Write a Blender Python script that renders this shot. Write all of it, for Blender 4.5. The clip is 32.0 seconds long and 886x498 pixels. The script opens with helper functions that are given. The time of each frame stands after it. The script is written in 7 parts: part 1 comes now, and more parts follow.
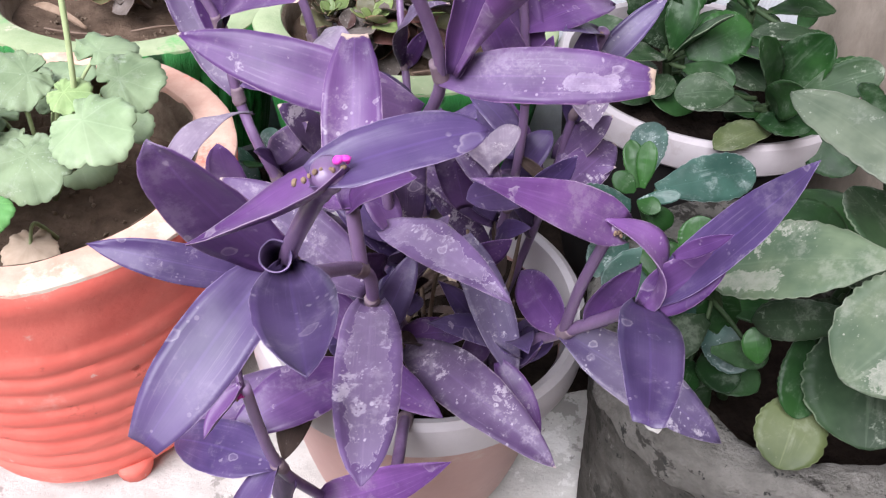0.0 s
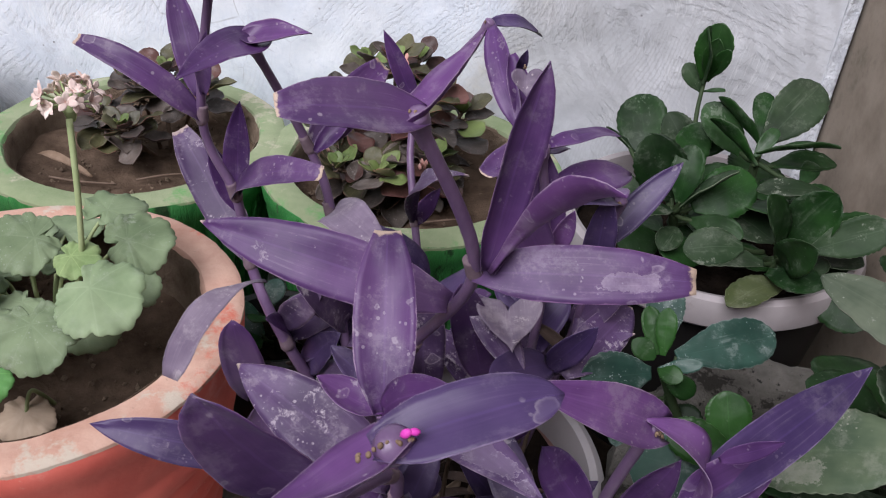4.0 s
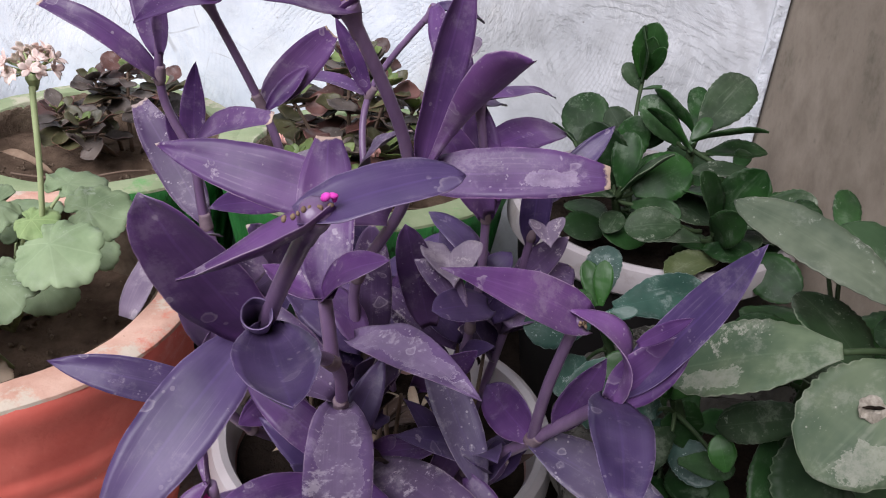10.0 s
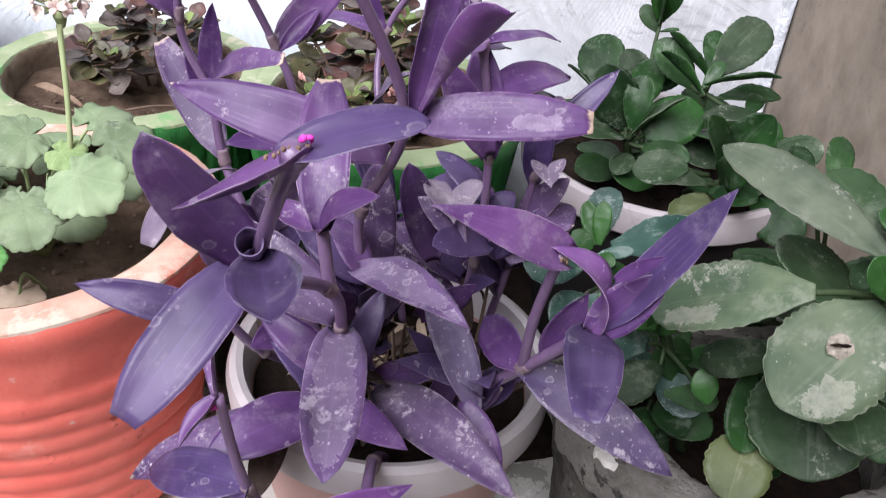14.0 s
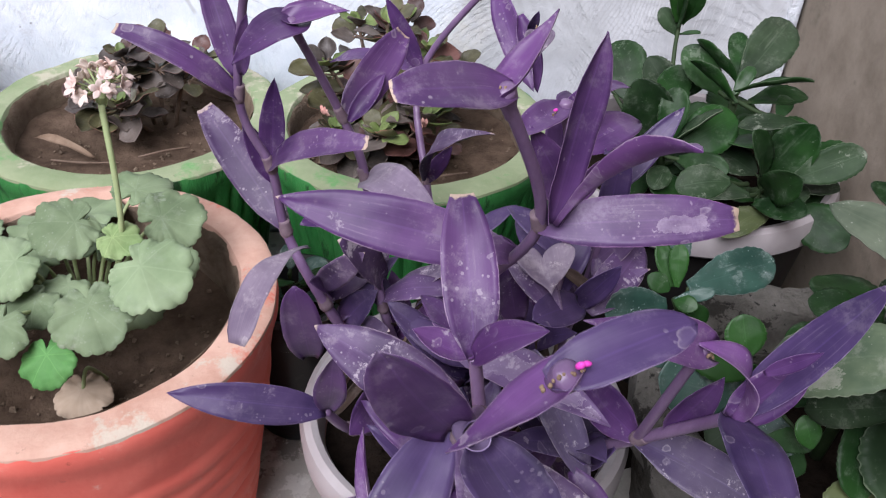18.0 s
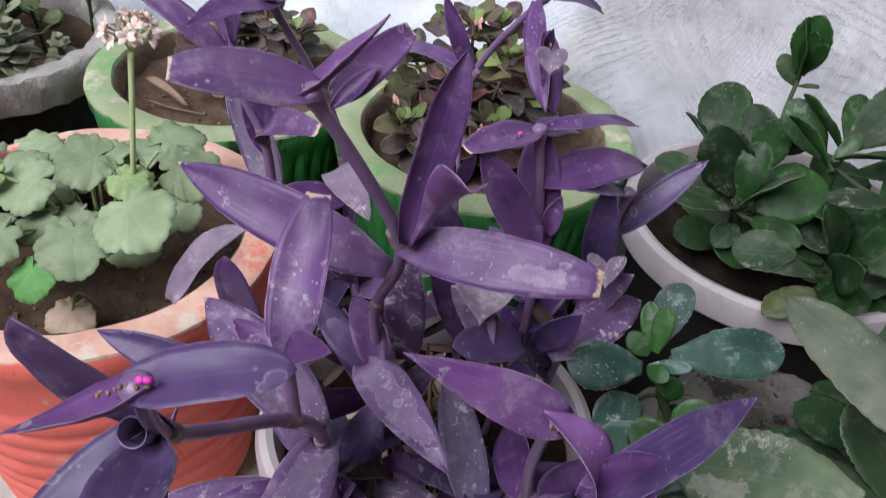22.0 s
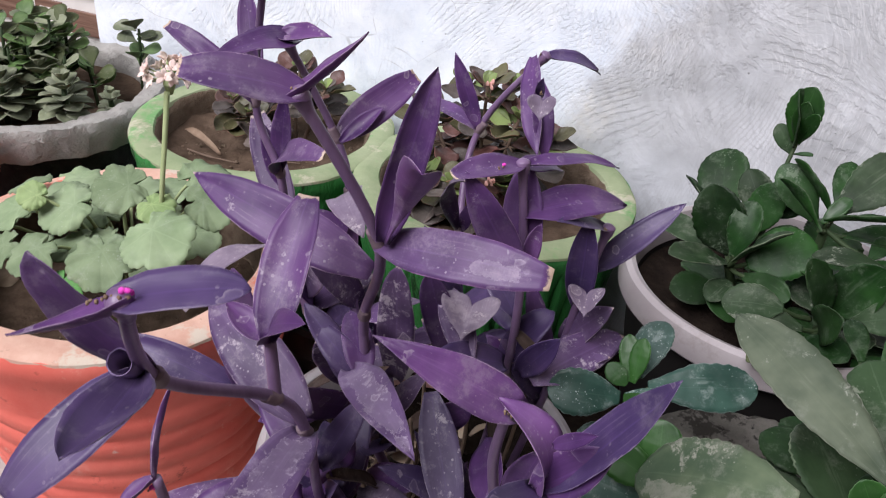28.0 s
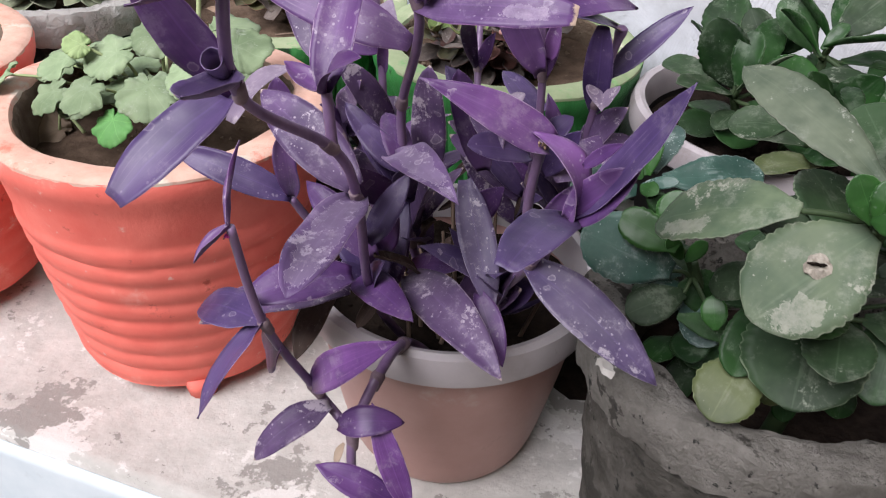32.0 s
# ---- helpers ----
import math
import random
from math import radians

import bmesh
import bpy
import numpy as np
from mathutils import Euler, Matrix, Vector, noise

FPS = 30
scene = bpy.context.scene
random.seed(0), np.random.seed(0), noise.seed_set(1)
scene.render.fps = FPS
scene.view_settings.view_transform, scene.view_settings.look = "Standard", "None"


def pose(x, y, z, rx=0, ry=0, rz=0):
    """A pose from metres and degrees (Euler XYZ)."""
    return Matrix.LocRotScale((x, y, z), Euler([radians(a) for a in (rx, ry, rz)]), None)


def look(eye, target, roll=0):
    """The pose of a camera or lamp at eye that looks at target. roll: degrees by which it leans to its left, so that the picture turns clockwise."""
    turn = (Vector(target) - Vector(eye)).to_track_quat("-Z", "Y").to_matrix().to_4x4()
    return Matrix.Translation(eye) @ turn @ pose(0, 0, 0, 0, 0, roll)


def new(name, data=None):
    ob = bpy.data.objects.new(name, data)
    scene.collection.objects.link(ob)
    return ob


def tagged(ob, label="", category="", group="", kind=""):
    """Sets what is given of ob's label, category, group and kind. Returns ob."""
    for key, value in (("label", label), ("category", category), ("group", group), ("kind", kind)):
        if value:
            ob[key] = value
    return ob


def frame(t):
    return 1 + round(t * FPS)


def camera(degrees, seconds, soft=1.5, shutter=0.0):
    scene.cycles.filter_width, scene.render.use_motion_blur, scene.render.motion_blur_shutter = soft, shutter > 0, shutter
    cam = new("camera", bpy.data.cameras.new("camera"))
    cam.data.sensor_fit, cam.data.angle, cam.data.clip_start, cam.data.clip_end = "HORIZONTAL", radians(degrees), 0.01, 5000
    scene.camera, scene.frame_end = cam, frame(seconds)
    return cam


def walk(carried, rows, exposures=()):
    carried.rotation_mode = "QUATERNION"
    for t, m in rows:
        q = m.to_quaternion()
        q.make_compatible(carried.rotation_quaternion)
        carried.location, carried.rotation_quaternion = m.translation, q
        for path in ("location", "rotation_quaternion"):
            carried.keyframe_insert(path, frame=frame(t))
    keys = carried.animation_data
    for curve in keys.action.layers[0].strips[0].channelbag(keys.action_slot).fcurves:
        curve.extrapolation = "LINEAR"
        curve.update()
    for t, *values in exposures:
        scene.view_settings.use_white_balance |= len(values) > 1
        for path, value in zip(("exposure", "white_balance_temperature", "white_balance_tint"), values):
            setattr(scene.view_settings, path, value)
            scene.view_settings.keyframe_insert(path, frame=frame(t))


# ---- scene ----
cam = camera(55.0, 32.0, soft=1.1, shutter=0.4)
METRES, EYE, TILT, LEAN, TURN = 1.1, 0.63, -41.6, -3.1, 5.7
ROWS = [
    (0.0, 0.0, 0.0, 0.0, -0.0, 0.0, 0.0),
    (0.5, 0.0073, -0.0018, 0.0037, -0.27, 1.05, 0.16),
    (1.0, 0.0101, 0.0029, 0.0102, -0.43, 1.98, 0.14),
    (1.5, 0.0075, 0.0006, 0.0152, -0.48, 3.44, -0.22),
    (2.0, 0.0024, -0.0022, 0.0164, -0.57, 5.71, -0.46),
    (2.5, -0.0011, 0.0004, 0.0207, -0.66, 6.77, -0.55),
    (4.5, -0.0324, 0.0117, 0.0364, -1.5, 8.26, 0.7),
    (5.0, -0.0517, 0.0059, 0.048, -2.85, 9.45, 1.74),
    (5.5, -0.0705, 0.009, 0.0497, -4.6, 10.46, 3.05),
    (6.0, -0.089, 0.017, 0.052, -5.99, 10.55, 4.01),
    (6.5, -0.1042, 0.0272, 0.057, -6.51, 10.46, 4.38),
    (7.0, -0.1117, 0.0274, 0.0628, -7.91, 10.36, 5.51),
    (7.5, -0.0968, 0.0164, 0.0513, -8.85, 10.25, 6.43),
    (8.0, -0.0444, -0.0018, 0.024, -8.49, 10.27, 5.5),
    (8.5, -0.0153, -0.0138, 0.0027, -6.9, 9.92, 4.43),
    (9.0, 0.0091, -0.0165, -0.0132, -5.01, 9.85, 3.87),
    (9.5, 0.0013, -0.0138, -0.0256, -3.18, 10.97, 1.68),
    (10.0, -0.0067, -0.0061, -0.0305, -3.04, 11.38, 1.14),
    (10.5, -0.0135, -0.0057, -0.0301, -3.1, 11.13, 0.83),
    (11.0, -0.0188, -0.0151, -0.0246, -3.3, 10.55, -0.14),
    (11.5, -0.0184, -0.0214, -0.0194, -3.35, 9.88, -0.36),
    (12.0, -0.0079, -0.0275, -0.0157, -3.0, 8.96, -0.46),
    (12.5, 0.0028, -0.033, -0.02, -2.34, 8.73, -0.5),
    (13.0, 0.0083, -0.0331, -0.0231, -1.98, 8.5, -0.37),
    (13.5, 0.0109, -0.0306, -0.0254, -1.4, 8.2, -0.39),
    (14.0, 0.0094, -0.0303, -0.0353, -1.09, 7.23, -0.39),
    (14.5, 0.0089, -0.0346, -0.0428, -1.02, 6.15, -0.42),
    (16.5, 0.0114, -0.0452, -0.0297, 0.16, 2.79, -0.46),
    (17.0, 0.0012, -0.0432, -0.009, 0.28, 3.83, 0.04),
    (17.5, -0.0392, -0.0296, 0.0152, -1.26, 3.99, 2.23),
    (18.0, -0.0673, -0.0203, 0.0346, -4.06, 4.0, 4.6),
    (18.5, -0.0723, -0.0169, 0.0405, -5.68, 3.93, 5.48),
    (19.0, -0.0479, -0.0094, 0.0402, -6.3, 3.87, 5.03),
    (19.5, -0.0082, 0.001, 0.0429, -3.16, 3.73, 1.79),
    (20.0, 0.0262, 0.0062, 0.0394, 2.04, 3.56, -1.92),
    (20.5, 0.0467, 0.0154, 0.0412, 4.34, 3.36, -3.98),
    (21.0, 0.0568, 0.0232, 0.0351, 5.96, 2.47, -5.49),
    (21.5, 0.0655, 0.0204, 0.0368, 7.55, 2.11, -7.41),
    (22.0, 0.0674, 0.003, 0.0451, 8.47, 3.71, -8.8),
    (22.5, 0.0681, -0.0007, 0.0526, 8.81, 6.09, -9.87),
    (23.0, 0.0638, 0.0015, 0.0653, 8.75, 7.94, -10.68),
    (23.5, 0.0556, 0.006, 0.0725, 8.91, 10.07, -10.86),
    (24.0, 0.0521, 0.0113, 0.0735, 8.92, 10.22, -10.82),
    (24.5, 0.0377, 0.0137, 0.0784, 8.47, 10.18, -9.19),
    (26.5, 0.0769, -0.0065, 0.0504, 8.68, 9.87, -10.72),
    (27.0, 0.0899, -0.0119, 0.0416, 9.39, 9.75, -10.83),
    (27.5, 0.0984, -0.0194, 0.0249, 10.03, 9.63, -10.97),
    (28.0, 0.1065, -0.0249, 0.0114, 10.84, 9.15, -11.62),
    (28.5, 0.1124, -0.0304, 0.0011, 11.72, 8.76, -12.63),
    (29.0, 0.1037, -0.036, -0.0139, 11.93, 8.61, -11.94),
    (29.5, 0.1033, -0.0381, -0.0313, 12.25, 8.35, -10.07),
    (30.0, 0.1012, -0.0342, -0.0421, 12.31, 8.27, -9.59),
    (30.5, 0.1013, -0.0338, -0.0526, 12.26, 8.12, -9.46),
    (31.0, 0.1015, -0.0332, -0.0643, 11.93, 6.77, -9.36),
    (31.5, 0.1055, -0.0388, -0.073, 11.57, 5.85, -9.26),
    (32.0, 0.1131, -0.0548, -0.0863, 11.4, 5.63, -9.17),
]
EXPOSURES = [(0.0, 0.86, 6030, 17), (1.0, 0.76, 6030, 17), (2.0, 0.14, 5950, 17), (2.6, 0.06, 6050, 17), (3.5, -0.13, 6150, 17), (5.0, -0.29, 6250, 17), (7.0, -0.31, 6250, 17), (9.0, -0.03, 6250, 17), (10.0, -0.01, 6200, 17), (11.0, 0.17, 6120, 17), (12.6, 0.24, 6120, 17), (14.0, 0.54, 6120, 17), (16.5, 0.64, 6120, 17), (18.0, 0.11, 6080, 17), (19.5, 0.15, 6080, 17), (20.3, 0.29, 6080, 17), (21.0, 0.64, 6080, 17), (21.5, 0.46, 6080, 17), (22.0, 0.01, 6080, 17), (23.3, -0.39, 6150, 17), (24.5, -0.48, 6250, 17), (26.5, -0.38, 6250, 17), (28.0, 0.03, 6280, 17), (30.0, 0.40, 6250, 17), (32.0, 0.38, 6250, 17)]
walk(cam, [(t, pose(0, 0, EYE, TILT, LEAN, TURN) @ pose(METRES * x, METRES * y, METRES * z, 90 + pitch, roll, yaw)) for t, x, y, z, yaw, pitch, roll in ROWS],
     EXPOSURES)

# ---- light ----
world = bpy.data.worlds.new("sky")
scene.world = world
world.use_nodes = True
_sky = world.node_tree.nodes.new("ShaderNodeTexSky")
_sky.sky_type, _sky.sun_disc = "NISHITA", False
_sky.sun_elevation, _sky.sun_rotation = radians(49), radians(207)
_sky.dust_density = 4.0
world.node_tree.links.new(_sky.outputs[0], world.node_tree.nodes["Background"].inputs[0])
world.node_tree.nodes["Background"].inputs[1].default_value = 0.009
sun = new("sun", bpy.data.lights.new("sun", "SUN"))
sun.data.energy, sun.data.angle, sun.data.color = 5.2, radians(42), (1.0, 0.985, 0.97)
sun.matrix_world = look((-0.56, -1.12, 1.44), (0, 0, 0))


# ---- materials ----
def rgb(c):
    return (*c, 1.0)


def material(name, a, b, rough=0.8, scale=40.0, bump=0.2, fine=0.0, stains=None, stain_scale=8.0, stain_cut=0.55, stain_soft=0.12,
             vary=0.0, stretch=(1, 1, 1), spec=0.2, sheen=0.0, bump_scale=None, bump_depth=0.002, subsurface=0.0):
    """A rough two-tone surface: fine mottling from a to b, stains of a third colour at a larger scale, and relief."""
    m = bpy.data.materials.new(name)
    m.use_nodes = True
    nt = m.node_tree
    n, l = nt.nodes, nt.links
    p = n["Principled BSDF"]
    tc = n.new("ShaderNodeTexCoord")
    mp = n.new("ShaderNodeMapping")
    mp.inputs["Scale"].default_value = stretch
    l.new(tc.outputs["Object"], mp.inputs[0])
    n1 = n.new("ShaderNodeTexNoise")
    n1.inputs["Scale"].default_value, n1.inputs["Detail"].default_value, n1.inputs["Roughness"].default_value = scale, 8, 0.65
    l.new(mp.outputs[0], n1.inputs["Vector"])
    r1 = n.new("ShaderNodeValToRGB")
    r1.color_ramp.elements[0].position, r1.color_ramp.elements[1].position = 0.32, 0.68
    r1.color_ramp.elements[0].color, r1.color_ramp.elements[1].color = rgb(a), rgb(b)
    l.new(n1.outputs["Fac"], r1.inputs[0])
    out = r1.outputs[0]
    if stains:
        for k, (c, sc, cut) in enumerate(stains):
            n2 = n.new("ShaderNodeTexNoise")
            n2.inputs["Scale"].default_value, n2.inputs["Detail"].default_value, n2.inputs["Roughness"].default_value = sc, 9, 0.7
            l.new(mp.outputs[0], n2.inputs["Vector"])
            r2 = n.new("ShaderNodeValToRGB")
            r2.color_ramp.elements[0].position, r2.color_ramp.elements[1].position = cut, min(1.0, cut + stain_soft)
            l.new(n2.outputs["Fac"], r2.inputs[0])
            mx = n.new("ShaderNodeMix")
            mx.data_type = "RGBA"
            l.new(r2.outputs[0], mx.inputs["Factor"])
            l.new(out, mx.inputs["A"])
            mx.inputs["B"].default_value = rgb(c)
            out = mx.outputs["Result"]
    if vary:
        oi = n.new("ShaderNodeObjectInfo")
        hs = n.new("ShaderNodeHueSaturation")
        mr = n.new("ShaderNodeMapRange")
        mr.inputs["To Min"].default_value, mr.inputs["To Max"].default_value = 1 - vary, 1 + vary
        l.new(oi.outputs["Random"], mr.inputs["Value"])
        l.new(mr.outputs[0], hs.inputs["Value"])
        l.new(out, hs.inputs["Color"])
        out = hs.outputs[0]
    l.new(out, p.inputs["Base Color"])
    p.inputs["Roughness"].default_value = rough
    p.inputs["Specular IOR Level"].default_value = spec
    n3 = n.new("ShaderNodeTexNoise")
    n3.inputs["Scale"].default_value, n3.inputs["Detail"].default_value, n3.inputs["Roughness"].default_value = bump_scale or scale * 2.5, 8, 0.7
    l.new(mp.outputs[0], n3.inputs["Vector"])
    bp = n.new("ShaderNodeBump")
    bp.inputs["Strength"].default_value, bp.inputs["Distance"].default_value = bump, bump_depth
    l.new(n3.outputs["Fac"], bp.inputs["Height"])
    l.new(bp.outputs[0], p.inputs["Normal"])
    if subsurface:
        p.inputs["Subsurface Weight"].default_value = subsurface
        p.inputs["Subsurface Radius"].default_value = (0.004, 0.002, 0.002)
        p.inputs["Subsurface Scale"].default_value = 0.3
    return m


def leaf_material(name, dark, light, rib, edge, dust, dust_amount=0.3, rough=0.5, speck=150.0, patch=18.0, streaks=30.0, tip=None, vary=0.12,
                  rib_width=0.03, spec=0.30, veins=0.0, radial=0.0, dot_cut=0.56, blot=None, blot_cut=(0.30, 0.62), vein_count=9.0, drops=0.0):
    """A leaf blade: long streaks, a midrib, a thin pale edge, dust in specks and dried splashes. UV: x along the blade, y across it."""
    m = bpy.data.materials.new(name)
    m.use_nodes = True
    n, l = m.node_tree.nodes, m.node_tree.links
    p = n["Principled BSDF"]

    def math_node(op, a, b=0.0, c=None):
        x = n.new("ShaderNodeMath")
        x.operation = op
        for i, v in enumerate((a, b) if c is None else (a, b, c)):
            if isinstance(v, (int, float)):
                x.inputs[i].default_value = v
            else:
                l.new(v, x.inputs[i])
        return x.outputs[0]

    def mix(f, a, b):
        x = n.new("ShaderNodeMix")
        x.data_type = "RGBA"
        for k, v in (("Factor", f), ("A", a), ("B", b)):
            if isinstance(v, tuple):
                x.inputs[k].default_value = rgb(v)
            elif isinstance(v, float):
                x.inputs[k].default_value = v
            else:
                l.new(v, x.inputs[k])
        return x.outputs["Result"]

    def tex(vec, scale, detail=6, rough_=0.6):
        x = n.new("ShaderNodeTexNoise")
        x.inputs["Scale"].default_value, x.inputs["Detail"].default_value, x.inputs["Roughness"].default_value = scale, detail, rough_
        l.new(vec, x.inputs["Vector"])
        return x.outputs["Fac"]

    def step(v, lo, hi):
        x = n.new("ShaderNodeMapRange")
        x.interpolation_type = "SMOOTHSTEP"
        x.inputs["From Min"].default_value, x.inputs["From Max"].default_value = lo, hi
        l.new(v, x.inputs["Value"])
        return x.outputs[0]

    tc = n.new("ShaderNodeTexCoord")
    oi = n.new("ShaderNodeObjectInfo")
    sep = n.new("ShaderNodeSeparateXYZ")
    l.new(tc.outputs["UV"], sep.inputs[0])
    u, v = sep.outputs[0], sep.outputs[1]
    across = math_node("ABSOLUTE", math_node("SUBTRACT", v, 0.5))
    mp = n.new("ShaderNodeMapping")
    mp.inputs["Scale"].default_value = (1.2, streaks, 1)
    l.new(tc.outputs["UV"], mp.inputs[0])
    shift = n.new("ShaderNodeVectorMath")
    shift.operation = "ADD"
    l.new(mp.outputs[0], shift.inputs[0])
    l.new(oi.outputs["Random"], shift.inputs[1])
    streak = tex(shift.outputs[0], 1.0, 4, 0.6)
    big = tex(tc.outputs["Object"], 22.0, 4)
    col = mix(step(math_node("ADD", math_node("MULTIPLY", streak, 0.16), math_node("MULTIPLY", big, 0.84)), 0.34, 0.66), dark, light)
    if veins:
        wv = math_node("ABSOLUTE", math_node("SINE", math_node("MULTIPLY", math_node("ADD", u, math_node("MULTIPLY", across, -0.55)), vein_count * 3.1416)))
        col = mix(math_node("MULTIPLY", step(wv, 0.16, 0.0), veins), col, rib)
    if radial:
        rv = math_node("MULTIPLY", math_node("ABSOLUTE", math_node("SINE", math_node("MULTIPLY", v, 7 * 3.1416))), math_node("MAXIMUM", math_node("SUBTRACT", u, 0.5), 0.02))
        col = mix(math_node("MULTIPLY", step(rv, 0.030, 0.006), radial), col, rib)
        net = n.new("ShaderNodeTexVoronoi")
        net.feature = "DISTANCE_TO_EDGE"
        net.inputs["Scale"].default_value = 170.0
        l.new(tc.outputs["Object"], net.inputs["Vector"])
        col = mix(math_node("MULTIPLY", step(net.outputs["Distance"], 0.09, 0.01), radial * 0.2), col, rib)
    col = mix(math_node("MULTIPLY", step(across, rib_width, rib_width * 0.3), 0.12), col, rib)
    ragged = math_node("ADD", across, math_node("MULTIPLY", math_node("SUBTRACT", tex(tc.outputs["Object"], 120.0, 5, 0.7), 0.5), 0.09))
    col = mix(math_node("MULTIPLY", math_node("MULTIPLY", step(ragged, 0.480, 0.499), step(tex(tc.outputs["Object"], 32.0, 3), 0.32, 0.54)), 0.55), col, edge)
    hs = n.new("ShaderNodeHueSaturation")
    mr = n.new("ShaderNodeMapRange")
    mr.inputs["To Min"].default_value, mr.inputs["To Max"].default_value = 1 - vary, 1 + vary
    l.new(oi.outputs["Random"], mr.inputs["Value"])
    l.new(mr.outputs[0], hs.inputs["Value"])
    l.new(col, hs.inputs["Color"])
    col = hs.outputs[0]
    if tip:
        col = mix(step(math_node("ADD", u, math_node("MULTIPLY", math_node("SUBTRACT", tex(tc.outputs["Object"], 190.0, 6, 0.7), 0.5), 0.10)), 0.972, 0.988), col, tip)
    if dust_amount:
        own = n.new("ShaderNodeVectorMath")
        own.operation = "MULTIPLY_ADD"
        own.inputs[1].default_value, own.inputs[2].default_value = (3.1, 1.7, 2.3), (0, 0, 0)
        l.new(oi.outputs["Random"], own.inputs[0])
        spot = n.new("ShaderNodeVectorMath")
        spot.operation = "ADD"
        l.new(own.outputs[0], spot.inputs[0])
        l.new(tc.outputs["Object"], spot.inputs[1])
        where = spot.outputs[0]
        film = math_node("MULTIPLY", step(tex(where, patch * 0.7, 6, 0.65), 0.40, 0.72), 0.20 * dust_amount)
        col = mix(film, col, dust)
        col = mix(math_node("MULTIPLY", step(tex(where, patch * 2.8, 9, 0.78), 0.52, 0.64), 0.36 * dust_amount), col, dust)
        scuff = math_node("MULTIPLY", step(streak, 0.58, 0.70), step(tex(where, patch * 2.0, 5, 0.7), 0.47, 0.58))
        col = mix(math_node("MULTIPLY", scuff, 0.30 * dust_amount), col, dust)
        drop = n.new("ShaderNodeTexVoronoi")
        drop.inputs["Scale"].default_value = 105.0
        bent = n.new("ShaderNodeVectorMath")
        bent.operation = "MULTIPLY_ADD"
        wobble = n.new("ShaderNodeTexNoise")
        wobble.inputs["Scale"].default_value, wobble.inputs["Detail"].default_value = 95.0, 4
        l.new(tc.outputs["Object"], wobble.inputs["Vector"])
        l.new(wobble.outputs["Color"], bent.inputs[0])
        bent.inputs[1].default_value = (0.010, 0.010, 0.010)
        l.new(where, bent.inputs[2])
        l.new(bent.outputs[0], drop.inputs["Vector"])
        size = n.new("ShaderNodeSeparateColor")
        l.new(drop.outputs["Color"], size.inputs[0])
        gap = math_node("SUBTRACT", math_node("MULTIPLY", math_node("POWER", size.outputs[1], 3.0), 0.44), drop.outputs["Distance"])
        rim = math_node("MULTIPLY", step(gap, 0.0, 0.03), step(gap, 0.14, 0.04))
        mark = math_node("MULTIPLY", math_node("ADD", math_node("MULTIPLY", rim, 0.55), math_node("MULTIPLY", step(gap, 0.0, 0.05), 0.18)), step(tex(where, patch * 1.1, 3), 0.46, 0.56))
        col = mix(math_node("MULTIPLY", mark, drops), col, dust)
        vo = n.new("ShaderNodeTexVoronoi")
        vo.inputs["Scale"].default_value, vo.inputs["Randomness"].default_value = speck * 3.0, 1.0
        l.new(where, vo.inputs["Vector"])
        pick = n.new("ShaderNodeSeparateColor")
        l.new(vo.outputs["Color"], pick.inputs[0])
        grain = step(math_node("SUBTRACT", math_node("MULTIPLY", math_node("POWER", pick.outputs[0], 4.0), 0.46), vo.outputs["Distance"]), 0.0, 0.05)
        dots = math_node("MULTIPLY", grain, step(tex(where, patch * 2.2, 4), dot_cut - 0.12 * dust_amount, dot_cut + 0.06 - 0.12 * dust_amount))
        splash = math_node("MULTIPLY", step(tex(where, patch * 1.7, 12, 0.8), 0.66 - 0.125 * dust_amount, 0.69 - 0.115 * dust_amount), 0.75)
        if blot:
            u0, u1, v0, v1 = blot
            rough_edge = math_node("MULTIPLY", math_node("SUBTRACT", tex(tc.outputs["Object"], 55.0, 10, 0.75), 0.5), 0.7)
            uu, vv = math_node("ADD", u, rough_edge), math_node("ADD", v, rough_edge)
            inside = math_node("MULTIPLY", math_node("MULTIPLY", step(uu, u0 - 0.04, u0 + 0.06), step(uu, u1 + 0.04, u1 - 0.04)), math_node("MULTIPLY", step(vv, v0 - 0.05, v0 + 0.05), step(vv, v1 + 0.05, v1 - 0.05)))
            field = math_node("ADD", math_node("SUBTRACT", inside, 0.42), math_node("MULTIPLY", math_node("SUBTRACT", tex(tc.outputs["Object"], 85.0, 7, 0.62), 0.5), 1.5))
            line = math_node("MULTIPLY", step(field, 0.30, 0.34), step(field, 0.50, 0.38))
            body = math_node("MULTIPLY", step(field, 0.30, 0.36), math_node("ADD", math_node("MULTIPLY", step(tex(tc.outputs["Object"], 150.0, 9, 0.8), *blot_cut), 0.42), 0.16))
            splash = math_node("MAXIMUM", splash, math_node("MULTIPLY", math_node("MAXIMUM", body, math_node("MULTIPLY", line, 0.62)), step(inside, 0.02, 0.25)))
        total = math_node("MULTIPLY", math_node("MINIMUM", math_node("ADD", math_node("MULTIPLY", dots, 0.6), splash), 1.0), min(1.0, 1.4 * dust_amount))
        col = mix(total, col, dust)
        l.new(math_node("ADD", math_node("MULTIPLY", total, 0.3), rough), p.inputs["Roughness"])
    else:
        p.inputs["Roughness"].default_value = rough
    l.new(col, p.inputs["Base Color"])
    p.inputs["Specular IOR Level"].default_value = spec
    bp = n.new("ShaderNodeBump")
    bp.inputs["Strength"].default_value, bp.inputs["Distance"].default_value = 0.14, 0.0007
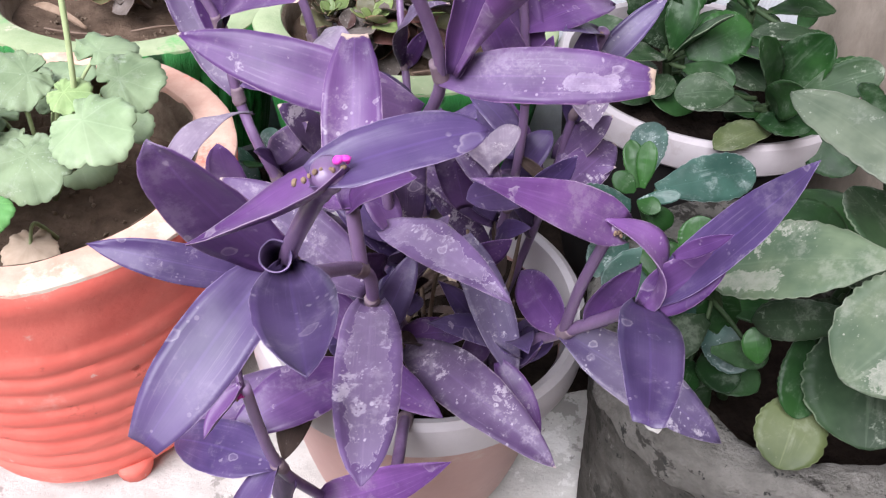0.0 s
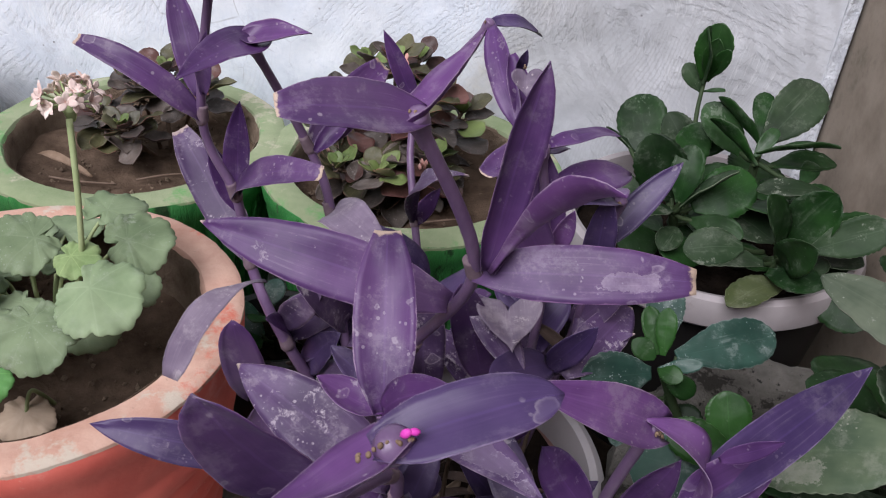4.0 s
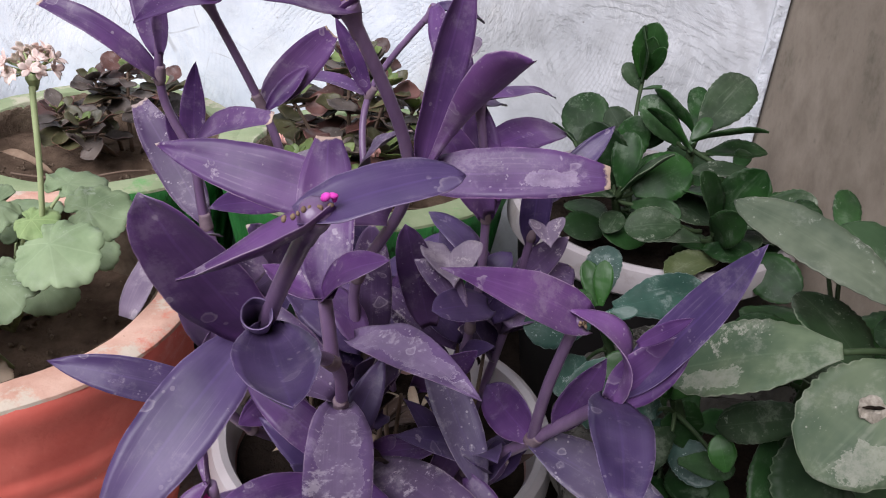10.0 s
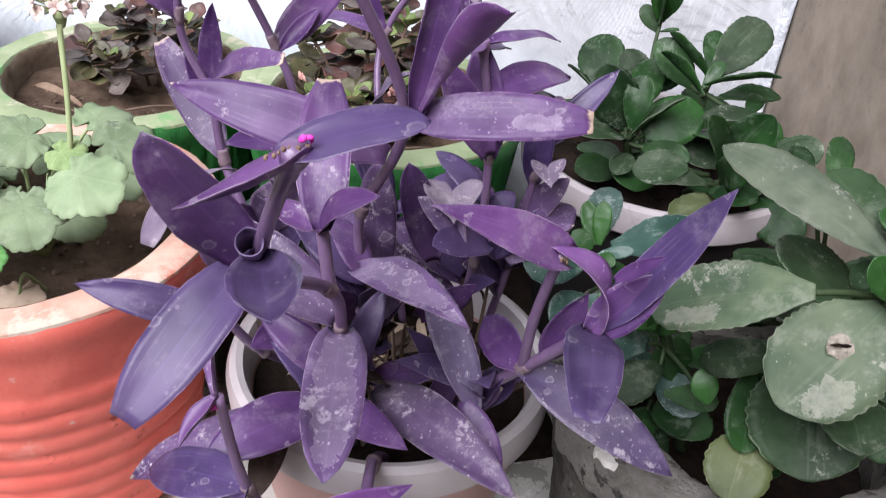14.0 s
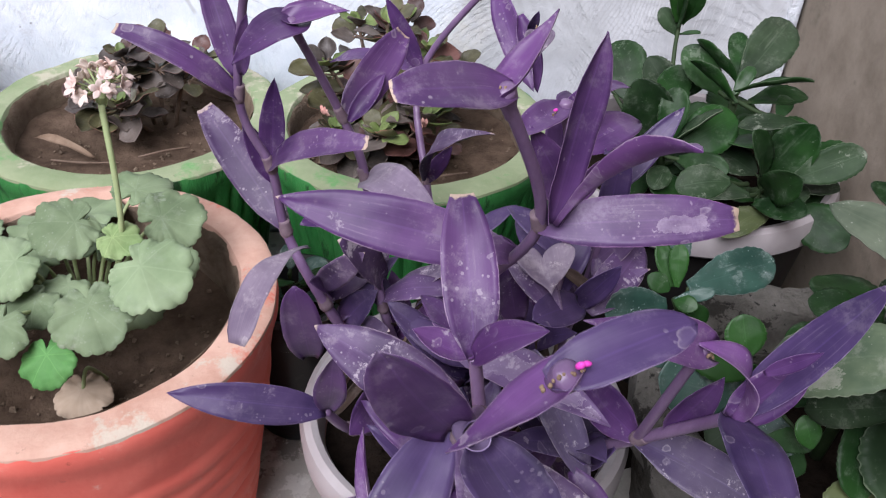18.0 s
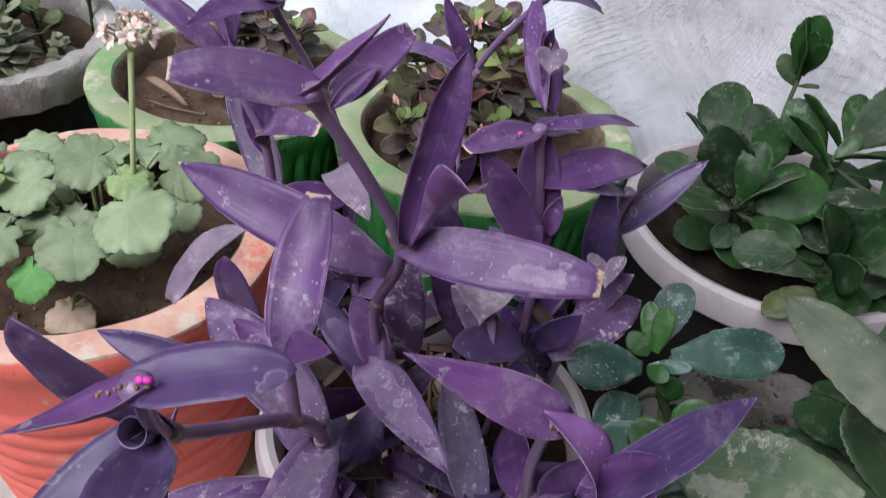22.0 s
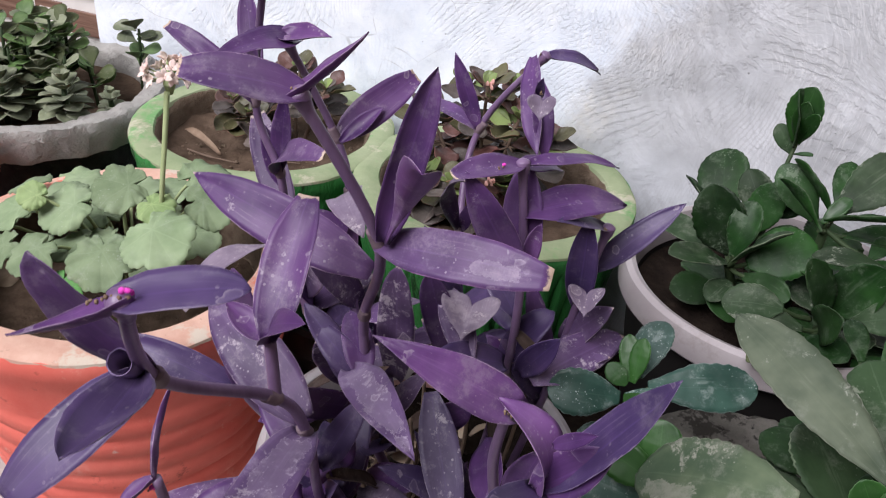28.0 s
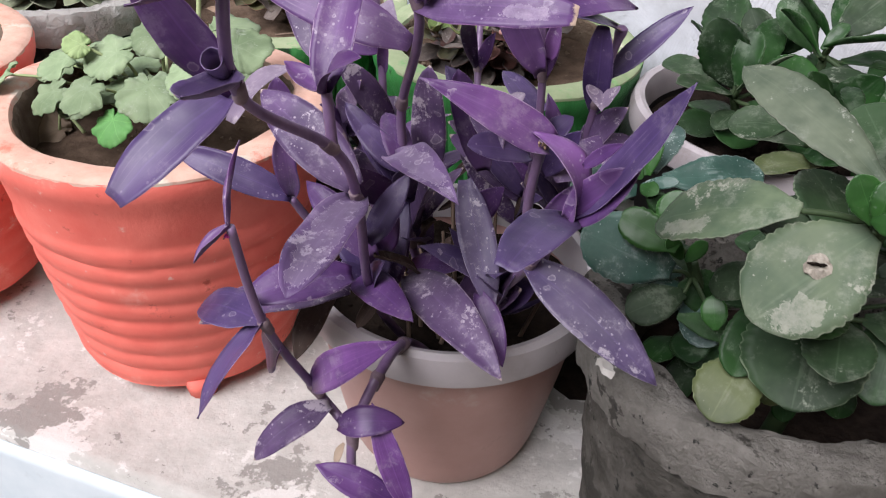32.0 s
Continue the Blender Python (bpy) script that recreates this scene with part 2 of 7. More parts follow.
    l.new(math_node("ADD", math_node("MULTIPLY", streak, 0.4), math_node("ADD", math_node("MULTIPLY", tex(tc.outputs["Object"], 260.0, 4), 0.5), math_node("MULTIPLY", tex(tc.outputs["Object"], 45.0, 3), 2.2))), bp.inputs["Height"])
    l.new(bp.outputs[0], p.inputs["Normal"])
    return m


def trowelled_plaster(name):
    """Lime-washed plaster: curved trowel strokes, scratches, dark pits, and a grey bare patch to the east, darkened for
    the shade by the corner.
    """
    m = bpy.data.materials.new(name)
    m.use_nodes = True
    n, l = m.node_tree.nodes, m.node_tree.links
    p = n["Principled BSDF"]
    tc = n.new("ShaderNodeTexCoord")
    pos = tc.outputs["Object"]

    def val(op, a, b=0.0):
        x = n.new("ShaderNodeMath")
        x.operation = op
        for i, v in enumerate((a, b)):
            if isinstance(v, (int, float)):
                x.inputs[i].default_value = v
            else:
                l.new(v, x.inputs[i])
        return x.outputs[0]

    def ramp(v, lo, hi):
        x = n.new("ShaderNodeMapRange")
        x.interpolation_type = "SMOOTHSTEP"
        x.inputs["From Min"].default_value, x.inputs["From Max"].default_value = lo, hi
        l.new(v, x.inputs["Value"])
        return x.outputs[0]

    def cloud(scale, detail=8, rough=0.65, vec=None):
        x = n.new("ShaderNodeTexNoise")
        x.inputs["Scale"].default_value, x.inputs["Detail"].default_value, x.inputs["Roughness"].default_value = scale, detail, rough
        l.new(vec or pos, x.inputs["Vector"])
        return x.outputs["Fac"]

    def blend(f, a, b):
        x = n.new("ShaderNodeMix")
        x.data_type = "RGBA"
        for k, v in (("Factor", f), ("A", a), ("B", b)):
            if isinstance(v, tuple):
                x.inputs[k].default_value = rgb(v)
            else:
                l.new(v, x.inputs[k])
        return x.outputs["Result"]

    sep = n.new("ShaderNodeSeparateXYZ")
    l.new(pos, sep.inputs[0])
    bend = n.new("ShaderNodeTexNoise")
    bend.inputs["Scale"].default_value, bend.inputs["Detail"].default_value = 4.5, 1.5
    l.new(pos, bend.inputs["Vector"])
    pull = n.new("ShaderNodeVectorMath")
    pull.operation = "MULTIPLY_ADD"
    pull.inputs[1].default_value = (0.16, 0.0, 0.16)
    l.new(bend.outputs["Color"], pull.inputs[0])
    l.new(pos, pull.inputs[2])

    def scratches(angle, long, fine, width, detail=3):
        """Thin broken strokes running along one direction, bowed by the bend."""
        turn = n.new("ShaderNodeMapping")
        turn.inputs["Rotation"].default_value = (0, radians(angle), 0)
        l.new(pull.outputs[0], turn.inputs[0])
        size = n.new("ShaderNodeMapping")
        size.inputs["Scale"].default_value = (fine, 1, long)
        l.new(turn.outputs[0], size.inputs[0])
        return val("SUBTRACT", 1.0, ramp(val("ABSOLUTE", val("SUBTRACT", cloud(1.0, detail, 0.55, size.outputs[0]), 0.5)), 0.0, width))

    col = blend(ramp(cloud(9.0, 10, 0.72), 0.34, 0.66), (0.70, 0.765, 0.855), (0.85, 0.895, 0.95))
    col = blend(val("MULTIPLY", ramp(cloud(34.0, 8, 0.78), 0.52, 0.66), 0.45), col, (0.55, 0.60, 0.68))
    col = blend(val("MULTIPLY", ramp(cloud(28.0, 8, 0.75), 0.56, 0.68), 0.5), col, (0.88, 0.92, 0.97))
    edge_x = val("ADD", val("ADD", sep.outputs[0], val("MULTIPLY", sep.outputs[2], -0.28)), val("MULTIPLY", cloud(4.0), 0.30))
    # bare plaster to the east, its colour lowered for the corner's shade too
    bare_shaded = ramp(edge_x, 0.045, 0.085)
    col = blend(val("MULTIPLY", bare_shaded, 0.8), col, blend(ramp(cloud(10.0, 10, 0.7), 0.34, 0.66), (0.40, 0.405, 0.415), (0.60, 0.61, 0.635)))
    brow = val("MULTIPLY", val("MULTIPLY", ramp(edge_x, 0.03, 0.06), ramp(edge_x, 0.115, 0.07)), ramp(cloud(9.0, 5), 0.42, 0.62))
    col = blend(val("MULTIPLY", brow, 0.55), col, (0.66, 0.61, 0.50))
    dark_lines = val("MULTIPLY", scratches(14, 22.0, 190.0, 0.04), ramp(cloud(6.5, 3), 0.50, 0.62))
    slant_lines = val("MULTIPLY", val("MAXIMUM", scratches(46, 26.0, 230.0, 0.05), val("MULTIPLY", scratches(62, 20.0, 170.0, 0.04), 0.7)), ramp(cloud(5.0, 5, 0.7), 0.50, 0.64))
    pale_lines = val("MULTIPLY", scratches(6, 18.0, 150.0, 0.045), ramp(cloud(7.5, 3), 0.48, 0.60))
    scored = val("MAXIMUM", val("MULTIPLY", dark_lines, val("ADD", val("MULTIPLY", bare_shaded, 0.5), 0.35)), slant_lines)
    col = blend(val("MULTIPLY", pale_lines, 0.28), col, (0.90, 0.91, 0.93))
    col = blend(val("MULTIPLY", scored, 0.22), col, (0.33, 0.33, 0.345))

    def sweeps(angle, scale, distort):
        """Broad bowed bands left by the trowel."""
        turn = n.new("ShaderNodeMapping")
        turn.inputs["Rotation"].default_value = (0, radians(angle), 0)
        l.new(pull.outputs[0], turn.inputs[0])
        x = n.new("ShaderNodeTexWave")
        x.bands_direction = "X"
        x.inputs["Scale"].default_value, x.inputs["Distortion"].default_value = scale, distort
        x.inputs["Detail"].default_value, x.inputs["Detail Scale"].default_value, x.inputs["Detail Roughness"].default_value = 7, 3.0, 0.78
        l.new(turn.outputs[0], x.inputs["Vector"])
        return x.outputs["Fac"]

    arcs = val("MULTIPLY", val("MULTIPLY", ramp(sweeps(35, 16.0, 5.0), 0.35, 0.9), ramp(cloud(5.5, 4), 0.42, 0.62)), val("ADD", val("MULTIPLY", bare_shaded, 0.30), 0.05))
    col = blend(arcs, col, (0.36, 0.365, 0.38))
    fine_arcs = val("MULTIPLY", val("MULTIPLY", ramp(sweeps(-20, 70.0, 5.0), 0.60, 0.92), ramp(cloud(7.0, 4), 0.46, 0.60)), val("ADD", val("MULTIPLY", bare_shaded, 0.28), 0.14))
    col = blend(fine_arcs, col, (0.42, 0.425, 0.44))
    comb = None
    for angle, scale, where, offset in ((24, 33.0, 3.4, 0.0), (-38, 45.0, 4.1, 3.7), (70, 38.0, 3.8, 8.2)):
        moved = n.new("ShaderNodeMapping")
        moved.inputs["Location"].default_value = (offset, 0, offset)
        l.new(pos, moved.inputs[0])
        patch = ramp(cloud(where, 3, 0.5, moved.outputs[0]), 0.48, 0.60)
        lines = val("MULTIPLY", ramp(sweeps(angle, scale, 5.5), 0.50, 0.95), patch)
        comb = lines if comb is None else val("MAXIMUM", comb, lines)
    comb = val("MULTIPLY", comb, ramp(cloud(30.0, 7, 0.75), 0.42, 0.62))
    col = blend(val("MULTIPLY", comb, val("ADD", val("MULTIPLY", bare_shaded, 0.18), 0.07)), col, (0.37, 0.38, 0.40))
    cracks = n.new("ShaderNodeTexVoronoi")
    cracks.feature = "DISTANCE_TO_EDGE"
    cracks.inputs["Scale"].default_value = 14.0
    l.new(pull.outputs[0], cracks.inputs["Vector"])
    crack = val("MULTIPLY", val("SUBTRACT", 1.0, ramp(cracks.outputs["Distance"], 0.002, 0.010)), ramp(cloud(8.0, 4), 0.57, 0.66))
    col = blend(val("MULTIPLY", crack, 0.45), col, (0.30, 0.30, 0.31))
    grime = val("MULTIPLY", ramp(cloud(13.0, 12, 0.82), 0.57, 0.70), 0.5)
    col = blend(grime, col, (0.40, 0.405, 0.42))
    vo = n.new("ShaderNodeTexVoronoi")
    vo.inputs["Scale"].default_value = 60.0
    l.new(pos, vo.inputs["Vector"])
    pits = val("MULTIPLY", val("SUBTRACT", 1.0, ramp(vo.outputs["Distance"], 0.03, 0.10)), ramp(cloud(20.0, 3), 0.54, 0.62))
    col = blend(val("MULTIPLY", pits, 0.8), col, (0.16, 0.15, 0.145))
    # darker grey-blue towards the foot of the wall, along a ragged line
    foot_tone = val("MULTIPLY", ramp(val("ADD", sep.outputs[2], val("MULTIPLY", cloud(9.0), 0.12)), 0.36, 0.24), 0.3)
    col = blend(foot_tone, col, (0.45, 0.47, 0.51))
    l.new(col, p.inputs["Base Color"])
    p.inputs["Roughness"].default_value = 0.8
    h = val("ADD", val("ADD", val("MULTIPLY", pale_lines, 0.10), val("MULTIPLY", cloud(22.0, 9, 0.7), 0.9)), val("SUBTRACT", val("MULTIPLY", cloud(120.0), 0.35), val("MULTIPLY", val("ADD", val("ADD", val("MULTIPLY", scored, 0.4), val("MULTIPLY", comb, 1.9)), pits), 0.35)))
    bp = n.new("ShaderNodeBump")
    bp.inputs["Strength"].default_value, bp.inputs["Distance"].default_value = 0.45, 0.003
    l.new(h, bp.inputs["Height"])
    l.new(bp.outputs[0], p.inputs["Normal"])
    return m


PLASTER_BLUE = trowelled_plaster("trowelled_blue_white_plaster")
LEDGE_PAINT = material("pale_blue_paint", (0.62, 0.70, 0.74), (0.74, 0.80, 0.83), rough=0.7, scale=12, bump=0.2, bump_scale=40, stains=[((0.52, 0.56, 0.58), 7.0, 0.60)])
PLASTER_GREY = material("bare_grey_plaster", (0.2209, 0.1833, 0.1438), (0.3337, 0.2811, 0.2275), rough=0.9, scale=24, bump=0.6, bump_scale=50, bump_depth=0.002, spec=0.15,
                        stains=[((0.17, 0.145, 0.112), 6.0, 0.54), ((0.40, 0.365, 0.305), 8.0, 0.60), ((0.075, 0.062, 0.05), 60.0, 0.66)], stain_soft=0.09)
CEMENT = material("pale_cement_screed", (0.40, 0.385, 0.355), (0.53, 0.51, 0.475), rough=0.9, scale=30, bump=0.7, bump_scale=80, bump_depth=0.003, spec=0.25,
                  stains=[((0.60, 0.58, 0.55), 12.0, 0.55), ((0.27, 0.255, 0.235), 11.0, 0.555), ((0.66, 0.645, 0.61), 30.0, 0.63), ((0.17, 0.16, 0.14), 70.0, 0.68)], stain_soft=0.018)
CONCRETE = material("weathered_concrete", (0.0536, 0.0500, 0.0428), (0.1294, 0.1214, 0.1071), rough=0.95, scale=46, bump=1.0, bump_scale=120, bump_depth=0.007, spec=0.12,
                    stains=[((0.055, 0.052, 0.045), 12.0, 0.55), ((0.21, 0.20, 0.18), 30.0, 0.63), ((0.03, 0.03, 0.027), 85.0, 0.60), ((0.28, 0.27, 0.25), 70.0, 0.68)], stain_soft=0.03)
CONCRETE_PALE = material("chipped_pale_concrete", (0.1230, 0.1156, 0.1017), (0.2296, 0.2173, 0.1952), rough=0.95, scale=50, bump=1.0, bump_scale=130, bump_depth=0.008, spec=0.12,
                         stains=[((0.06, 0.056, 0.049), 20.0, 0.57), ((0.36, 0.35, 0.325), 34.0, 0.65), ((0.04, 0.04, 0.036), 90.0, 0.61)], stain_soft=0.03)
TORN = material("torn_dry_leaf_skin", (0.20, 0.175, 0.14), (0.40, 0.365, 0.31), rough=0.9, scale=300, bump=0.6, bump_depth=0.001)
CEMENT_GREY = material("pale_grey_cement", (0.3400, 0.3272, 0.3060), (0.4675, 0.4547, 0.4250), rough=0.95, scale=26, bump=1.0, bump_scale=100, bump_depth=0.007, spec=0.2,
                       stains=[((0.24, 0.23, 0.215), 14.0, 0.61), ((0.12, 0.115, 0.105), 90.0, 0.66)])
# near-black cement for the pot body below its pale collar
BLACK_CEMENT = material("near_black_cement", (0.022, 0.022, 0.024), (0.055, 0.055, 0.058), rough=0.95, scale=40, bump=1.0, bump_scale=110, bump_depth=0.006, spec=0.15,
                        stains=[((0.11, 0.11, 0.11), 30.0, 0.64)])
# near-black body colour that includes the shade below the corner pot's rim
SHADED_PLASTIC = material("shaded_grey_plastic", (0.0112, 0.0103, 0.0103), (0.0187, 0.0170, 0.0170), rough=0.5, scale=14, bump=0.1, bump_depth=0.0006)
ORANGE_BODY = material("red_orange_paint", (0.76, 0.145, 0.110), (0.85, 0.215, 0.165), rough=0.6, scale=18, bump=0.5, bump_scale=90, bump_depth=0.0015, spec=0.3,
                       stains=[((0.86, 0.33, 0.27), 9.0, 0.58), ((0.42, 0.075, 0.05), 30.0, 0.63), ((0.80, 0.50, 0.42), 24.0, 0.64), ((0.74, 0.58, 0.51), 75.0, 0.65)], stain_soft=0.07)
ORANGE_RIM = material("faded_orange_rim", (0.52, 0.30, 0.225), (0.66, 0.44, 0.35), rough=0.9, scale=30, bump=0.6, bump_scale=110, bump_depth=0.002, spec=0.2,
                      stains=[((0.64, 0.20, 0.14), 13.0, 0.55), ((0.58, 0.50, 0.41), 17.0, 0.57), ((0.30, 0.20, 0.15), 55.0, 0.64), ((0.74, 0.66, 0.58), 90.0, 0.67)], stain_soft=0.06)
GREEN_BODY = material("green_paint", (0.022, 0.150, 0.034), (0.055, 0.265, 0.070), rough=0.5, scale=34, bump=0.9, bump_scale=60, bump_depth=0.004, spec=0.35,
                      stains=[((0.012, 0.045, 0.014), 34.0, 0.55), ((0.16, 0.30, 0.11), 30.0, 0.63), ((0.05, 0.06, 0.035), 70.0, 0.64)], stain_soft=0.06, stretch=(1, 1, 0.22))
GREEN_RIM = material("pale_green_rim", (0.2035, 0.2650, 0.1400), (0.3025, 0.3450, 0.2128), rough=0.9, scale=24, bump=0.6, bump_scale=110, bump_depth=0.002, spec=0.2,
                     stains=[((0.155, 0.32, 0.125), 11.0, 0.56), ((0.43, 0.41, 0.31), 13.0, 0.54), ((0.20, 0.20, 0.13), 55.0, 0.65), ((0.23, 0.37, 0.17), 40.0, 0.64)], stain_soft=0.06)
# rim plastic dimmed in its colour for the shaded corner
LAVENDER_SHADED = material("lavender_white_plastic_shaded", (0.3116, 0.2788, 0.2870), (0.3854, 0.3526, 0.3608), rough=0.28, scale=16, bump=0.15, bump_scale=60, bump_depth=0.0006, spec=0.5,
                    stains=[((0.25, 0.22, 0.205), 12.0, 0.57), ((0.15, 0.125, 0.11), 60.0, 0.67)])
PINK_BODY = material("dusty_pink_plastic", (0.36, 0.20, 0.175), (0.43, 0.255, 0.225), rough=0.42, scale=14, bump=0.1, bump_scale=60, bump_depth=0.0006, spec=0.4,
                     stains=[((0.46, 0.36, 0.32), 10.0, 0.60), ((0.26, 0.15, 0.13), 24.0, 0.64)])
LAVENDER_PALE = material("pale_lavender_plastic", (0.3995, 0.3655, 0.3740), (0.4760, 0.4420, 0.4505), rough=0.36, scale=16, bump=0.15, bump_scale=60, bump_depth=0.0006, spec=0.4,
                         stains=[((0.38, 0.34, 0.325), 12.0, 0.60), ((0.24, 0.20, 0.18), 60.0, 0.67)])
SOIL = material("dry_brown_soil", (0.0624, 0.0421, 0.0296), (0.1365, 0.0967, 0.0702), rough=1.0, spec=0.03, scale=50, bump=0.8, bump_scale=130, bump_depth=0.004,
                stains=[((0.085, 0.06, 0.045), 22.0, 0.60), ((0.29, 0.225, 0.17), 40.0, 0.66)])
# dark soil, taken near black so its colour holds the shade inside the pots
SOIL_WITH_SHADE = material("dark_soil_with_shade", (0.011, 0.008, 0.007), (0.030, 0.022, 0.017), rough=1.0, spec=0.03, scale=60, bump=0.9, bump_scale=140, bump_depth=0.005,
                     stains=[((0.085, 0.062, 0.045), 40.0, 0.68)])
DUST = (0.42, 0.365, 0.42)
PURPLE = leaf_material("purple_leaf", (0.0444, 0.0166, 0.0775), (0.0979, 0.0406, 0.1432), (0.19, 0.09, 0.31), (0.40, 0.26, 0.42), DUST, 0.32, rough=0.42, drops=0.40)
PURPLE_DUSTY = leaf_material("dusty_purple_leaf", (0.0470, 0.0239, 0.0736), (0.0990, 0.0549, 0.1371), (0.22, 0.14, 0.30), (0.46, 0.36, 0.44), DUST, 0.78, rough=0.5, tip=(0.44, 0.35, 0.32), drops=0.75)
PURPLE_TIP = leaf_material("purple_leaf_dry_tip", (0.0517, 0.0201, 0.0855), (0.1072, 0.0466, 0.1512), (0.20, 0.10, 0.32), (0.46, 0.34, 0.46), DUST, 0.5, rough=0.45, tip=(0.55, 0.42, 0.33), drops=0.55)
PURPLE_YOUNG = leaf_material("young_magenta_leaf", (0.0693, 0.0243, 0.1062), (0.1449, 0.0582, 0.1989), (0.26, 0.12, 0.36), (0.50, 0.38, 0.50), DUST, 0.5, rough=0.4, drops=0.45)
PURPLE_BLUE = leaf_material("blue_violet_leaf", (0.0341, 0.0203, 0.0718), (0.0732, 0.0436, 0.1260), (0.15, 0.09, 0.30), (0.34, 0.26, 0.42), DUST, 0.26, rough=0.42, drops=0.40)
STEM = material("purple_stem", (0.1118, 0.0624, 0.1404), (0.2145, 0.1365, 0.2470), rough=0.36, spec=0.5, scale=60, bump=0.25, bump_scale=200, bump_depth=0.0006, stretch=(1, 1, 0.2),
                stains=[((0.30, 0.24, 0.30), 55.0, 0.62)])
NODE = material("pale_stem_node", (0.13, 0.085, 0.115), (0.24, 0.18, 0.20), rough=0.6, scale=80, bump=0.2, bump_depth=0.0006)
KALANCHOE = leaf_material("green_succulent_leaf", (0.0048, 0.0190, 0.0045), (0.0147, 0.0490, 0.0108), (0.03, 0.08, 0.03), (0.05, 0.07, 0.04), (0.18, 0.22, 0.165), 0.48, rough=0.42, streaks=6, speck=200, patch=16, rib_width=0.02, spec=0.13, dot_cut=0.62, vary=0.35, veins=0.10, vein_count=6.0)
KALANCHOE_DUSTY = leaf_material("dusty_grey_green_leaf", (0.0087, 0.0213, 0.0081), (0.0248, 0.0485, 0.0205), (0.11, 0.16, 0.10), (0.17, 0.21, 0.14), (0.24, 0.26, 0.21), 0.55, rough=0.55, streaks=6, patch=15, speck=260, dot_cut=0.64, rib_width=0.02, spec=0.15, vary=0.3)
DUST_FILM = leaf_material("leaf_under_even_dust", (0.0381, 0.0559, 0.0358), (0.1006, 0.1207, 0.0828), (0.14, 0.17, 0.12), (0.20, 0.22, 0.17), (0.30, 0.31, 0.27), 0.6, rough=0.65, streaks=6, patch=11, speck=260, dot_cut=0.66, rib_width=0.02, spec=0.18)
DUST_STREAK = leaf_material("dusty_leaf_with_pale_streak", (0.0414, 0.0690, 0.0391), (0.0966, 0.1265, 0.0736), (0.14, 0.19, 0.12), (0.22, 0.25, 0.18), (0.35, 0.345, 0.295), 0.58, rough=0.6, streaks=6, patch=13, speck=260, dot_cut=0.66, rib_width=0.02, spec=0.22, blot=(0.50, 0.95, 0.10, 0.42))
PURPLE_SPLASH = leaf_material("purple_leaf_with_dried_splash", (0.0536, 0.0232, 0.0855), (0.1090, 0.0513, 0.1551), (0.22, 0.12, 0.33), (0.36, 0.19, 0.38), (0.50, 0.43, 0.52), 0.45, rough=0.42, tip=(0.55, 0.42, 0.33), blot=(0.60, 0.90, 0.42, 0.80), drops=0.55)
PURPLE_CHALK = leaf_material("chalky_purple_leaf", (0.0819, 0.0438, 0.1212), (0.1575, 0.0895, 0.2201), (0.24, 0.17, 0.30), (0.42, 0.32, 0.42), (0.50, 0.44, 0.52), 0.62, rough=0.55, blot=(0.06, 0.94, 0.18, 0.82), blot_cut=(0.58, 0.70), drops=0.70)
PURPLE_WORN = leaf_material("blue_violet_leaf_with_dust_streaks", (0.0405, 0.0264, 0.0792), (0.0862, 0.0598, 0.1338), (0.15, 0.10, 0.28), (0.42, 0.36, 0.44), (0.42, 0.38, 0.43), 0.7, rough=0.45, streaks=14, drops=0.6)
KALANCHOE_YOUNG = leaf_material("young_green_leaf", (0.0092, 0.0391, 0.0069), (0.0230, 0.0782, 0.0149), (0.09, 0.22, 0.07), (0.12, 0.25, 0.09), (0.30, 0.36, 0.28), 0.15, rough=0.4, streaks=6, rib_width=0.02, vary=0.25)
KALANCHOE_TEAL = leaf_material("frosted_teal_leaf", (0.012, 0.040, 0.030), (0.034, 0.084, 0.064), (0.09, 0.16, 0.13), (0.26, 0.32, 0.30), (0.50, 0.55, 0.54), 0.5, rough=0.42, streaks=6, patch=20, speck=240, rib_width=0.02, spec=0.35)
KALANCHOE_YELLOW = leaf_material("yellowing_leaf", (0.034, 0.050, 0.014), (0.066, 0.084, 0.028), (0.22, 0.25, 0.13), (0.22, 0.25, 0.13), (0.30, 0.30, 0.24), 0.4, rough=0.55, streaks=6, rib_width=0.02)
GERANIUM = leaf_material("grey_green_lobed_leaf", (0.1566, 0.2175, 0.1171), (0.2455, 0.3171, 0.1847), (0.40, 0.49, 0.34), (0.30, 0.38, 0.25), (0.36, 0.40, 0.33), 0.4, rough=0.75, streaks=3, rib_width=0.001, spec=0.2, radial=0.11, speck=200, dot_cut=0.60, vary=0.2)
GERANIUM_YOUNG = leaf_material("fresh_yellow_green_leaf", (0.1615, 0.2580, 0.0938), (0.2660, 0.3526, 0.1562), (0.38, 0.50, 0.22), (0.38, 0.48, 0.22), (0.42, 0.46, 0.34), 0.15, rough=0.7, streaks=3, rib_width=0.001, radial=0.4)
GERANIUM_DEEP = leaf_material("bright_green_lobed_leaf", (0.0473, 0.1520, 0.0360), (0.0893, 0.2320, 0.0660), (0.16, 0.38, 0.11), (0.16, 0.38, 0.11), (0.34, 0.40, 0.28), 0.12, rough=0.7, streaks=3, rib_width=0.001, radial=0.35)
WITHERED = leaf_material("withered_grey_brown_leaf", (0.022, 0.014, 0.012), (0.075, 0.048, 0.038), (0.12, 0.09, 0.08), (0.16, 0.12, 0.10), (0.26, 0.22, 0.21), 0.4, rough=0.85)
